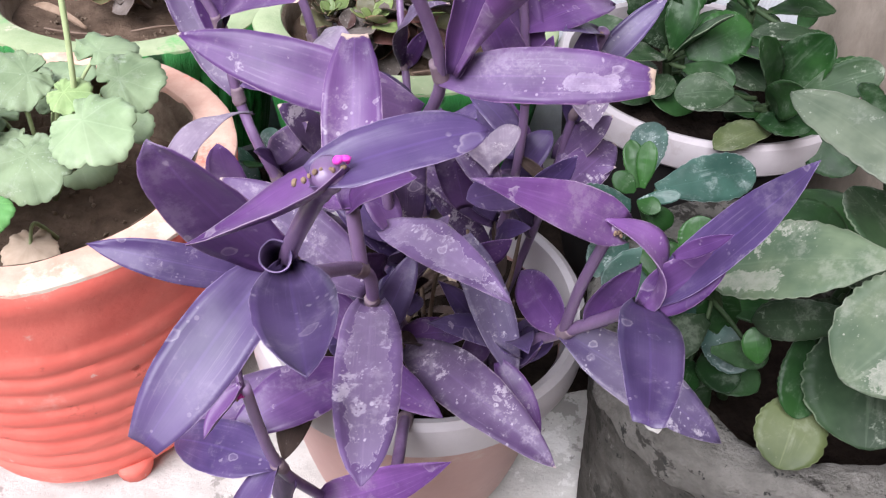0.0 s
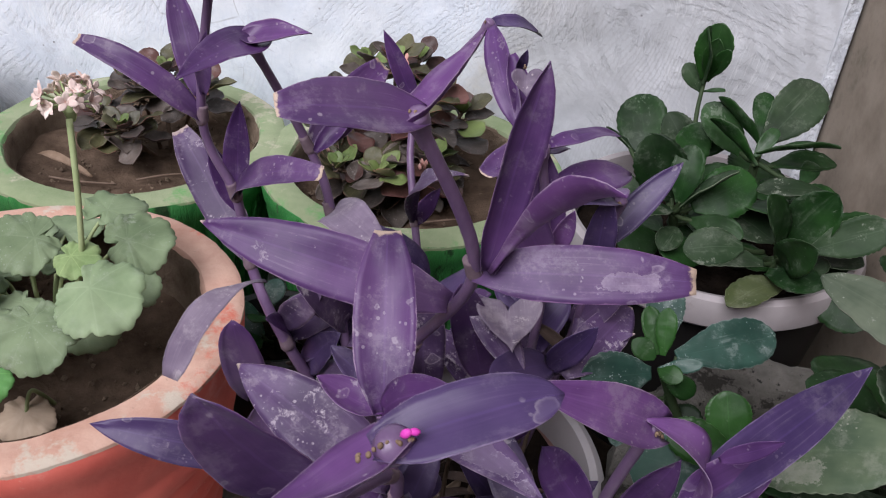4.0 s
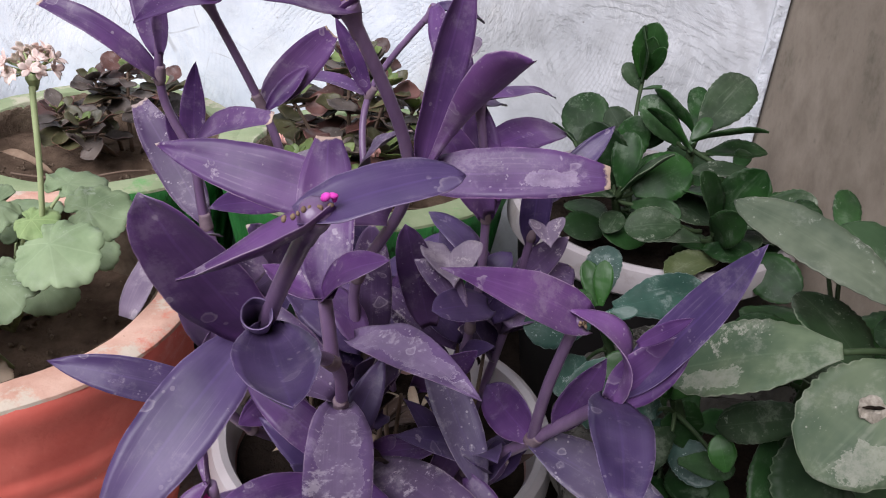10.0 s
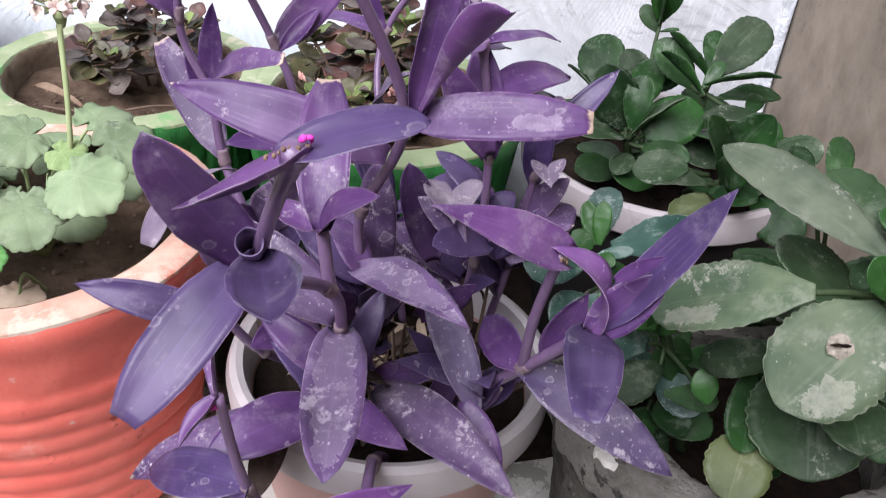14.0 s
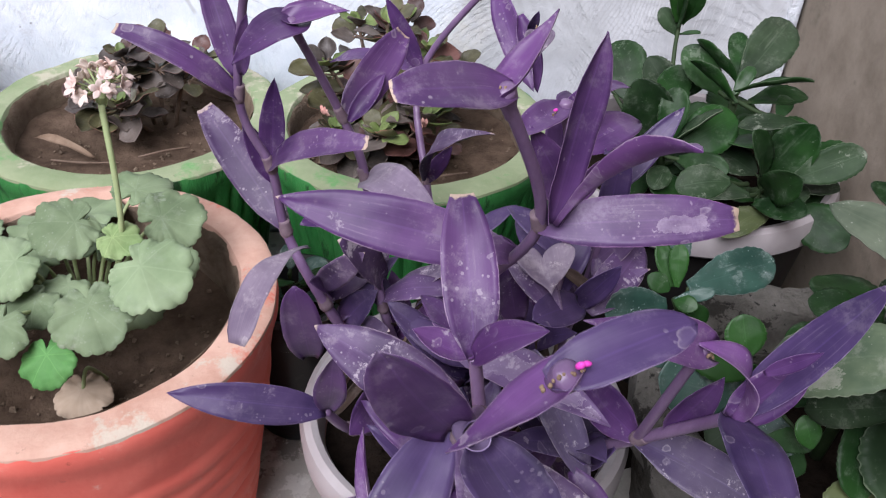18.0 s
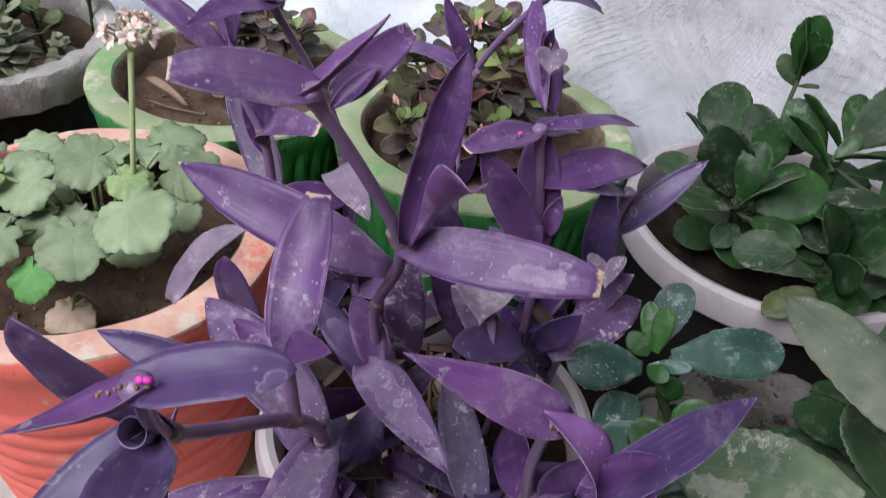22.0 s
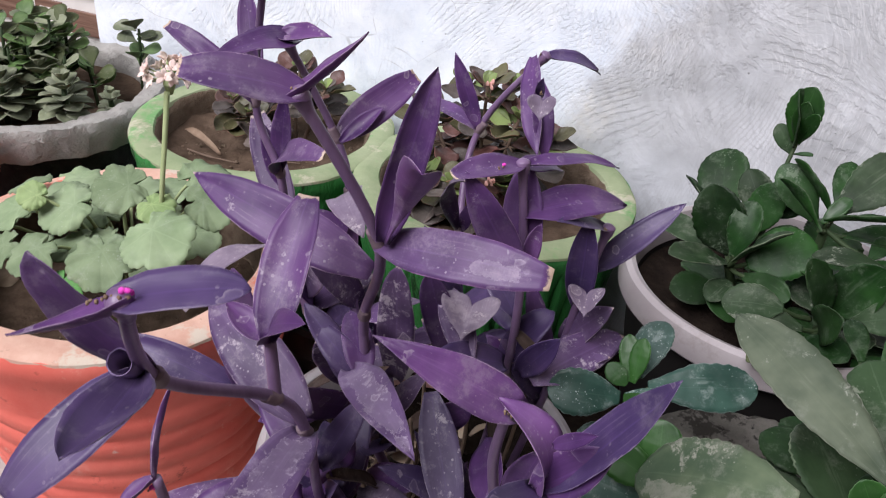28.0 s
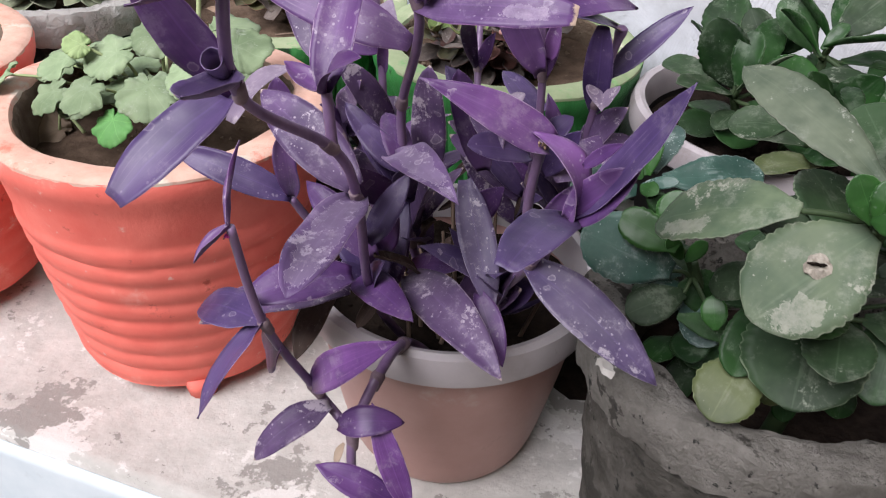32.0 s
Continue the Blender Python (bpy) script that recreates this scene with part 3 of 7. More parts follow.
DRY_LEAF = leaf_material("dry_tan_leaf", (0.26, 0.19, 0.13), (0.42, 0.33, 0.25), (0.45, 0.37, 0.28), (0.38, 0.28, 0.2), (0.5, 0.45, 0.38), 0.2, rough=0.85)
DRY_BROWN = leaf_material("dry_brown_leaf", (0.13, 0.085, 0.055), (0.27, 0.195, 0.140), (0.30, 0.23, 0.17), (0.25, 0.17, 0.12), (0.36, 0.31, 0.25), 0.2, rough=0.85)
BRONZE = leaf_material("bronze_green_leaf", (0.030, 0.028, 0.014), (0.092, 0.088, 0.042), (0.16, 0.15, 0.09), (0.26, 0.075, 0.07), (0.30, 0.29, 0.27), 0.25, rough=0.45, streaks=5, rib_width=0.03, vary=0.35, veins=0.35, vein_count=5.0)
BRONZE_RED = leaf_material("dark_red_leaf", (0.0450, 0.0207, 0.0176), (0.1225, 0.0552, 0.0462), (0.15, 0.08, 0.07), (0.28, 0.08, 0.08), (0.30, 0.27, 0.27), 0.25, rough=0.45, streaks=5, rib_width=0.03, vary=0.35, veins=0.35, vein_count=5.0)
OLIVE_GREEN = leaf_material("olive_green_leaf", (0.0690, 0.1092, 0.0287), (0.1782, 0.2357, 0.0805), (0.20, 0.24, 0.11), (0.26, 0.14, 0.08), (0.34, 0.34, 0.28), 0.2, rough=0.45, streaks=5, rib_width=0.03, vary=0.25)
BRONZE_GREY = leaf_material("grey_purple_leaf", (0.0390, 0.0312, 0.0273), (0.1170, 0.0962, 0.0832), (0.19, 0.15, 0.15), (0.22, 0.12, 0.12), (0.34, 0.31, 0.30), 0.4, rough=0.5, streaks=5, rib_width=0.03, vary=0.35, veins=0.35, vein_count=5.0)
GREY_GREEN = leaf_material("grey_green_rosette_leaf", (0.098, 0.118, 0.070), (0.215, 0.240, 0.150), (0.26, 0.28, 0.22), (0.33, 0.33, 0.27), (0.40, 0.40, 0.36), 0.5, rough=0.75, streaks=5, rib_width=0.03)
MID_GREEN = leaf_material("mid_green_leaf", (0.050, 0.105, 0.030), (0.120, 0.205, 0.062), (0.16, 0.22, 0.11), (0.18, 0.24, 0.12), (0.34, 0.36, 0.30), 0.3, rough=0.5, streaks=5, rib_width=0.03, vary=0.3)
PALE_STALK = material("pale_green_stalk", (0.26, 0.33, 0.15), (0.36, 0.42, 0.22), rough=0.6, scale=60, bump=0.2, bump_depth=0.0006)
GREEN_STALK = material("green_stalk", (0.018, 0.036, 0.014), (0.042, 0.064, 0.028), rough=0.6, scale=60, bump=0.2, bump_depth=0.0006)
SOIL_CRUST = material("crusted_brown_earth", (0.13, 0.092, 0.066), (0.24, 0.185, 0.135), rough=1.0, scale=45, bump=1.0, bump_scale=140, bump_depth=0.005, spec=0.1,
                      stains=[((0.07, 0.048, 0.034), 40.0, 0.60), ((0.32, 0.27, 0.21), 30.0, 0.64)])
BROWN_STALK = material("brown_stalk", (0.11, 0.075, 0.055), (0.20, 0.145, 0.11), rough=0.8, scale=60, bump=0.3, bump_depth=0.0008)
PETAL = material("pale_pink_petal", (0.70, 0.52, 0.48), (0.86, 0.76, 0.68), rough=0.6, scale=80, bump=0.1, vary=0.1)
BUD_PINK = material("coral_pink_bud", (0.62, 0.30, 0.27), (0.78, 0.50, 0.44), rough=0.6, scale=200, bump=0.1)
MAGENTA = material("magenta_petal", (0.55, 0.03, 0.35), (0.75, 0.08, 0.52), rough=0.5, scale=200, bump=0.1)
DRIED = material("dried_flower_brown", (0.14, 0.09, 0.065), (0.34, 0.245, 0.16), rough=0.9, scale=300, bump=0.3)
TILE_WHITE = material("white_tile", (0.62, 0.59, 0.56), (0.70, 0.67, 0.64), rough=0.25, scale=20, bump=0.03)
TILE_BROWN = material("brown_wood_grain_tile", (0.085, 0.040, 0.028), (0.25, 0.150, 0.110), rough=0.3, scale=26, bump=0.03, stretch=(0.3, 1, 6))
GROUND = material("grey_ground", (0.24, 0.23, 0.21), (0.34, 0.33, 0.30), rough=0.95, scale=3, bump=0.3, stains=[((0.2, 0.19, 0.17), 0.7, 0.5)])
PALE_PLASTER = material("pale_plaster", (0.44, 0.42, 0.39), (0.58, 0.56, 0.52), rough=0.95, scale=60, bump=0.6, bump_scale=200, bump_depth=0.002)

PALE_LILAC = leaf_material("faded_lilac_leaf", (0.135, 0.100, 0.155), (0.250, 0.200, 0.265), (0.32, 0.26, 0.34), (0.50, 0.44, 0.46), (0.46, 0.41, 0.43), 0.7, rough=0.6, drops=0.50)
CRUST_WHITE = material("crumbly_white_plaster", (0.60, 0.63, 0.68), (0.80, 0.83, 0.87), rough=0.95, scale=60, bump=1.0, bump_scale=110, bump_depth=0.006, spec=0.15,
                       stains=[((0.24, 0.23, 0.22), 70.0, 0.67), ((0.50, 0.50, 0.50), 22.0, 0.62)], stain_soft=0.06)


# ---- building helpers ----
def link_mesh(name, verts, faces, mat, parent=None, label="", smooth=True, uvs=None, sharp=0):
    me = bpy.data.meshes.new(name)
    me.from_pydata(verts, [], faces)
    if uvs is not None:
        lay = me.uv_layers.new(name="UVMap")
        idx = np.empty(len(me.loops), dtype=np.int32)
        me.loops.foreach_get("vertex_index", idx)
        lay.data.foreach_set("uv", np.asarray(uvs, dtype=np.float32)[idx].ravel())
    if smooth:
        me.polygons.foreach_set("use_smooth", [True] * len(me.polygons))
    me.materials.append(mat)
    me.update()
    if sharp:
        me.set_sharp_from_angle(angle=radians(sharp))
    ob = new(name, me)
    if parent is not None:
        ob.parent = parent
        ob.matrix_parent_inverse = parent.matrix_basis.inverted()
    if label:
        ob["label"] = label
    return ob


def part(name, bm, mat, parent, label="", smooth=True):
    me = bpy.data.meshes.new(name)
    bm.to_mesh(me)
    bm.free()
    if smooth:
        me.polygons.foreach_set("use_smooth", [True] * len(me.polygons))
    me.materials.append(mat)
    ob = new(name, me)
    if parent is not None:
        ob.parent = parent
        ob.matrix_parent_inverse = parent.matrix_basis.inverted()
    if label:
        ob["label"] = label
    return ob


def thing(name, at, label, category, group="", kind=""):
    ob = new(name)
    ob.empty_display_size = 0.05
    ob.matrix_basis = Matrix.Translation(at)
    return tagged(ob, label, category, group, kind)


def box(name, lo, hi, mat, parent=None, bevel=0.003, label="", cuts=0, rough=0.0):
    bm = bmesh.new()
    bmesh.ops.create_cube(bm, size=1)
    for v in bm.verts:
        v.co = Vector([lo[i] + (v.co[i] + 0.5) * (hi[i] - lo[i]) for i in range(3)])
    if bevel:
        bmesh.ops.bevel(bm, geom=bm.edges[:], offset=bevel, segments=2, affect="EDGES", profile=0.6)
    if cuts:
        bmesh.ops.subdivide_edges(bm, edges=bm.edges[:], cuts=cuts, use_grid_fill=True)
    if rough:
        for v in bm.verts:
            v.co += noise.noise_vector(v.co * 9) * rough
    return part(name, bm, mat, parent, label, smooth=False)


def lathe(name, profile, at, mat, parent=None, seg=96, label="", rough=0.0, rough_scale=20.0, wave=None, smooth=True):
    """A turned shell: profile is a run of (radius, height); wave(angle, radius, height) gives a radial offset."""
    verts, faces = [], []
    for r, z in profile:
        for k in range(seg):
            a = 2 * math.pi * k / seg
            rr = r + (wave(a, r, z) if wave and r > 0.001 else 0)
            q = Vector((rr * math.cos(a), rr * math.sin(a), z))
            if rough:
                q += noise.noise_vector((q + Vector(at)) * rough_scale) * rough + noise.noise_vector((q + Vector(at)) * rough_scale * 4) * rough * 0.3
            verts.append((q.x + at[0], q.y + at[1], q.z + at[2]))
    for j in range(len(profile) - 1):
        for k in range(seg):
            k2 = (k + 1) % seg
            faces.append((j * seg + k, j * seg + k2, (j + 1) * seg + k2, (j + 1) * seg + k))
    return link_mesh(name, verts, faces, mat, parent, label, smooth, None, 38)


def soil_disc(name, r, at, mat, parent, label="", lumps=0.006, seed=0.0, rings=26, seg=72):
    verts, faces = [(at[0], at[1], at[2])], []
    for j in range(1, rings + 1):
        for k in range(seg):
            a = 2 * math.pi * k / seg
            x, y = r * j / rings * math.cos(a), r * j / rings * math.sin(a)
            q = Vector((x + seed, y, seed))
            z = noise.noise(q * 18) * lumps + noise.noise(q * 55) * lumps * 0.5 + noise.noise(q * 150) * lumps * 0.22 + 0.004 * (j / rings) ** 4
            verts.append((at[0] + x, at[1] + y, at[2] + z))
    for k in range(seg):
        faces.append((0, 1 + k, 1 + (k + 1) % seg))
    for j in range(rings - 1):
        for k in range(seg):
            k2 = (k + 1) % seg
            faces.append((1 + j * seg + k, 1 + (j + 1) * seg + k, 1 + (j + 1) * seg + k2, 1 + j * seg + k2))
    return link_mesh(name, verts, faces, mat, parent, label)


def tube(name, points, radii, mat, parent=None, seg=10, label="", steps=8):
    """A round stalk along a smooth line through the points."""
    pts = [Vector(p) for p in points]
    if isinstance(radii, (int, float)):
        radii = [radii] * len(pts)
    line, rad = [], []
    for i in range(len(pts) - 1):
        p0, p1, p2, p3 = pts[max(i - 1, 0)], pts[i], pts[i + 1], pts[min(i + 2, len(pts) - 1)]
        for k in range(steps):
            t = k / steps
            line.append(0.5 * (2 * p1 + (p2 - p0) * t + (2 * p0 - 5 * p1 + 4 * p2 - p3) * t * t + (3 * p1 - p0 - 3 * p2 + p3) * t ** 3))
            rad.append(radii[i] * (1 - t) + radii[i + 1] * t)
    line.append(pts[-1])
    rad.append(radii[-1])
    verts, faces = [], []
    side = None
    for i, c in enumerate(line):
        d = (line[min(i + 1, len(line) - 1)] - line[max(i - 1, 0)]).normalized()
        if side is None:
            side = d.orthogonal().normalized()
        side = (side - d * side.dot(d)).normalized()
        up = d.cross(side)
        for k in range(seg):
            a = 2 * math.pi * k / seg
            verts.append(tuple(c + (side * math.cos(a) + up * math.sin(a)) * rad[i]))
    n = len(line)
    for i in range(n - 1):
        for k in range(seg):
            k2 = (k + 1) % seg
            faces.append((i * seg + k, i * seg + k2, (i + 1) * seg + k2, (i + 1) * seg + k))
    faces.append(tuple(range(seg))[::-1])
    faces.append(tuple((n - 1) * seg + k for k in range(seg)))
    return link_mesh(name, verts, faces, mat, parent, label)


LANCE = ((0, 0.42), (0.06, 0.55), (0.16, 0.78), (0.3, 0.96), (0.45, 1.0), (0.6, 0.93), (0.75, 0.74), (0.87, 0.46), (0.95, 0.2), (1, 0.015))
OVAL = ((0, 0.48), (0.1, 0.72), (0.25, 0.93), (0.45, 1.0), (0.65, 0.96), (0.8, 0.82), (0.9, 0.6), (0.97, 0.32), (1, 0.05))
BLUNT = ((0, 0.42), (0.06, 0.55), (0.16, 0.78), (0.3, 0.96), (0.5, 1.0), (0.7, 0.92), (0.85, 0.74), (0.94, 0.55), (1, 0.42))
OVATE = ((0, 0.36), (0.08, 0.6), (0.2, 0.88), (0.35, 1.0), (0.55, 0.95), (0.72, 0.76), (0.86, 0.48), (0.95, 0.22), (1, 0.015))
OBOVATE = ((0, 0.26), (0.1, 0.38), (0.25, 0.68), (0.42, 0.92), (0.6, 1.0), (0.76, 0.94), (0.88, 0.74), (0.96, 0.42), (1, 0.1))
SPOON = ((0, 0.13), (0.12, 0.16), (0.25, 0.36), (0.4, 0.68), (0.55, 0.92), (0.68, 1.0), (0.8, 0.93), (0.9, 0.7), (0.97, 0.36), (1, 0.06))
BOAT = ((0, 0.62), (0.07, 0.84), (0.18, 0.98), (0.3, 1.0), (0.45, 0.92), (0.62, 0.68), (0.78, 0.42), (0.9, 0.19), (1, 0.015))
BLADE = ((0, 0.6), (0.08, 0.78), (0.2, 0.94), (0.4, 1.0), (0.6, 0.98), (0.76, 0.86), (0.88, 0.6), (0.96, 0.26), (1, 0.02))
PADDLE = ((0, 0.2), (0.2, 0.34), (0.42, 0.66), (0.65, 0.94), (0.82, 1.0), (0.93, 0.9), (1, 0.55))
ROUND = ((0, 0.2), (0.08, 0.36), (0.2, 0.68), (0.36, 0.93), (0.52, 1.0), (0.7, 0.95), (0.84, 0.74), (0.94, 0.45), (1, 0.08))


def blade(name, base, tip, width, mat, parent, up=(0, 0, 1), arch=0.12, cup=0.25, shape=LANCE, thick=0.0009, clasp=0.8, roll=0.0, twist=0.0,
          scallop=0, wave=0.0, label="", nl=18, nw=8, hook=0.0, seed=None):
    """One leaf from base to tip: arch bows it towards its upper side, cup folds it along the midrib, clasp wraps its foot,
    roll and twist turn it about its length, hook bends the tip over, scallop notches the edge."""
    B, T, U = Vector(base), Vector(tip), Vector(up)
    chord = T - B
    L = chord.length
    ax = chord / L
    U = (U - ax * U.dot(ax))
    U = U.normalized() if U.length > 1e-4 else ax.orthogonal().normalized()
    U = Matrix.Rotation(radians(roll), 3, ax) @ U
    C = (B + T) / 2 + U * (2 * arch * L) + ax * (0.0)
    sd = seed if seed is not None else (B.x * 37.1 + B.y * 91.7 + T.z * 53.3)
    prof_s, prof_w = [p[0] for p in shape], [p[1] for p in shape]
    top, bot, uvs = [], [], []
    for i in range(nl + 1):
        s = i / nl
        c = B * (1 - s) ** 2 + C * (2 * s * (1 - s)) + T * s * s
        d = ((C - B) * (1 - s) + (T - C) * s).normalized()
        n = (U - d * U.dot(d)).normalized()
        if hook and s > 0.6:
            c = c - n * hook * L * ((s - 0.6) / 0.4) ** 2
        n = Matrix.Rotation(radians(twist) * s, 3, d) @ n
        side = d.cross(n)
        w = 0.5 * width * float(np.interp(s, prof_s, prof_w))
        fold = cup + clasp * max(0.0, 1 - s / 0.22) ** 1.5
        for k in range(nw + 1):
            v = 2 * k / nw - 1
            edge = abs(v)
            ww = w
            if scallop and s > 0.22:
                ww = w * (1 - 0.055 * edge * (1 - abs(math.sin(math.pi * scallop * (s + 0.05 * math.sin(sd + 7 * s)) + sd))) + 0.03 * edge * noise.noise(Vector((s * 5, sd, v))))
            ang = fold * edge * 1.1
            x = ww * v * (math.sin(ang) / ang if ang > 1e-3 else 1.0)
            h = ww * edge * ((1 - math.cos(ang)) / ang if ang > 1e-3 else 0.0)
            h += wave * L * edge * math.sin(sd + s * 9 + v * 1.3) * (s * (1 - s) * 3)
            h += 0.016 * L * noise.noise(Vector((s * 3 + sd, v * 1.2, sd))) + 0.006 * L * noise.noise(Vector((s * 9 + sd, v * 2.6, sd + 4)))
            q = c + side * x + n * h
            t = thick * (0.35 + 0.65 * (1 - edge ** 2)) * (0.4 + 0.6 * math.sin(math.pi * min(1, 0.12 + s * 0.85)))
            top.append(tuple(q + n * t * 0.5))
            bot.append(tuple(q - n * t * 0.5))
            uvs.append((s, k / nw))
    m = nw + 1
    off = len(top)
    faces = []
    for i in range(nl):
        for k in range(nw):
            a, b, c2, d2 = i * m + k, i * m + k + 1, (i + 1) * m + k + 1, (i + 1) * m + k
            faces.append((a, d2, c2, b))
            faces.append((off + a, off + b, off + c2, off + d2))
    for i in range(nl):
        a, b = i * m, (i + 1) * m
        faces.append((a, off + a, off + b, b))
        a, b = i * m + nw, (i + 1) * m + nw
        faces.append((a, b, off + b, off + a))
    for k in range(nw):
        faces.append((k, k + 1, off + k + 1, off + k))
        a = nl * m + k
        faces.append((a, off + a, off + a + 1, a + 1))
    return link_mesh(name, top + bot, faces, mat, parent, label, True, uvs + uvs)


# ---- the ledge, the walls and the ground ----
def wavy_slab(name, origin, ex, ey, depth, nx, ny, mat, amp, label, scale=6.0):
    """A thick slab with an uneven face: origin + u*ex + v*ey, the face pushed out along ex x ey, its back depth behind."""
    o, ex, ey = Vector(origin), Vector(ex), Vector(ey)
    n = ex.cross(ey).normalized()
    verts, faces = [], []
    for j in range(ny + 1):
        for i in range(nx + 1):
            q = o + ex * (i / nx) + ey * (j / ny)
            rim = min(i, nx - i, j, ny - j)
            h = (noise.noise(q * scale) * amp + noise.noise(q * scale * 4.3) * amp * 0.45) * min(1, rim / 2)
            verts.append(tuple(q + n * h))
    m = nx + 1
    for j in range(ny):
        for i in range(nx):
            a = j * m + i
            faces.append((a, a + 1, a + m + 1, a + m))
    ring = [i for i in range(m)] + [j * m + nx for j in range(1, ny + 1)] + [ny * m + i for i in range(nx - 1, -1, -1)] + [j * m for j in range(ny - 1, 0, -1)]
    back = len(verts)
    for a in ring:
        verts.append(tuple(Vector(verts[a]) - n * depth))
    for i in range(len(ring)):
        i2 = (i + 1) % len(ring)
        faces.append((ring[i2], ring[i], back + i, back + i2))
    faces.append(tuple(back + i for i in range(len(ring)))[::-1])
    return tagged(link_mesh(name, verts, faces, mat, None, "", True), label, "wall" if "wall" in name else name.split("_")[0], kind="structure")


LEDGE_FRONT, WALL_Y, CORNER_X = 0.275, 0.912, 0.342
wavy_slab("floor", (-2.0, LEDGE_FRONT, 0), (CORNER_X + 2.0, 0, 0), (0, WALL_Y - LEDGE_FRONT, 0), 0.6, 220, 60, CEMENT, 0.0022, "worn pale cement top of a raised ledge", 9)
wavy_slab("wall_north", (-0.722, WALL_Y, 0), (CORNER_X + 0.722, 0, 0), (0, 0, 2.4), 0.2, 150, 320, PLASTER_BLUE, 0.004, "hand-trowelled bluish white plaster wall behind the pots", 7)
wavy_slab("wall_east", (CORNER_X, WALL_Y, -0.6), (0, -2.2, 0), (0, 0, 3.0), 0.2, 150, 200, PLASTER_GREY, 0.0012, "bare grey plaster side wall with dark specks", 6)
wavy_slab("wall_front_of_ledge", (-2.0, LEDGE_FRONT - 0.004, -0.6), (CORNER_X + 2.0, 0, 0), (0, 0, 0.588), 0.003, 90, 30, LEDGE_PAINT, 0.0006, "pale blue painted front of the ledge", 8)
wavy_slab("trim_corner", (CORNER_X - 0.0155, WALL_Y - 0.0030, 0.0), (0.0140, 0, 0), (0, 0, 2.4), 0.003, 8, 420, CRUST_WHITE, 0.0042, "rough crumbly white plaster seam in the wall corner", 42)
g = bmesh.new()
bmesh.ops.create_grid(g, x_segments=40, y_segments=40, size=300)
tagged(part("ground", g, GROUND, None), "grey ground below the ledge", "ground", kind="structure").location = (0, 0, -0.6)
# added out of view: keeps low sky light off the pots to deepen shadows
wavy_slab("wall_south", (3.0, -2.6, -0.6), (-6.0, 0, 0), (0, 0, 3.0), 0.2, 40, 20, PLASTER_GREY, 0.001, "unseen plain grey wall added behind the viewer to block low sky light", 4)


# ---- the pots ----
def crumbs(pot, at, R, z, count, seed, mat):
    """Loose crumbs of earth scattered over the soil, thicker towards the rim."""
    r = random.Random(seed)
    verts, faces = [], []
    for k in range(count):
        a, q, s = r.uniform(0, 2 * math.pi), R * r.random() ** 0.4, r.uniform(0.0008, 0.0030) * r.random() ** 0.5 + 0.0006
        c = Vector((at[0] + q * math.cos(a), at[1] + q * math.sin(a), z + 0.004 * noise.noise(Vector((q * 18, a, 0))) + s * 0.5))
        turn = Euler((r.random() * 6, r.random() * 6, r.random() * 6)).to_matrix()
        o = len(verts)
        for d in ((1, 0, 0), (-1, 0, 0), (0, 1, 0), (0, -1, 0), (0, 0, 1), (0, 0, -1)):
            verts.append(tuple(c + turn @ (Vector(d) * s * r.uniform(0.7, 1.4))))
        for t in ((0, 2, 4), (2, 1, 4), (1, 3, 4), (3, 0, 4), (2, 0, 5), (1, 2, 5), (3, 1, 5), (0, 3, 5)):
            faces.append(tuple(o + i for i in t))
    ob = link_mesh("loose_earth", verts, faces, mat, pot, "loose crumbs of dry earth", False)
    ob["kind"] = "stuff"
    return ob


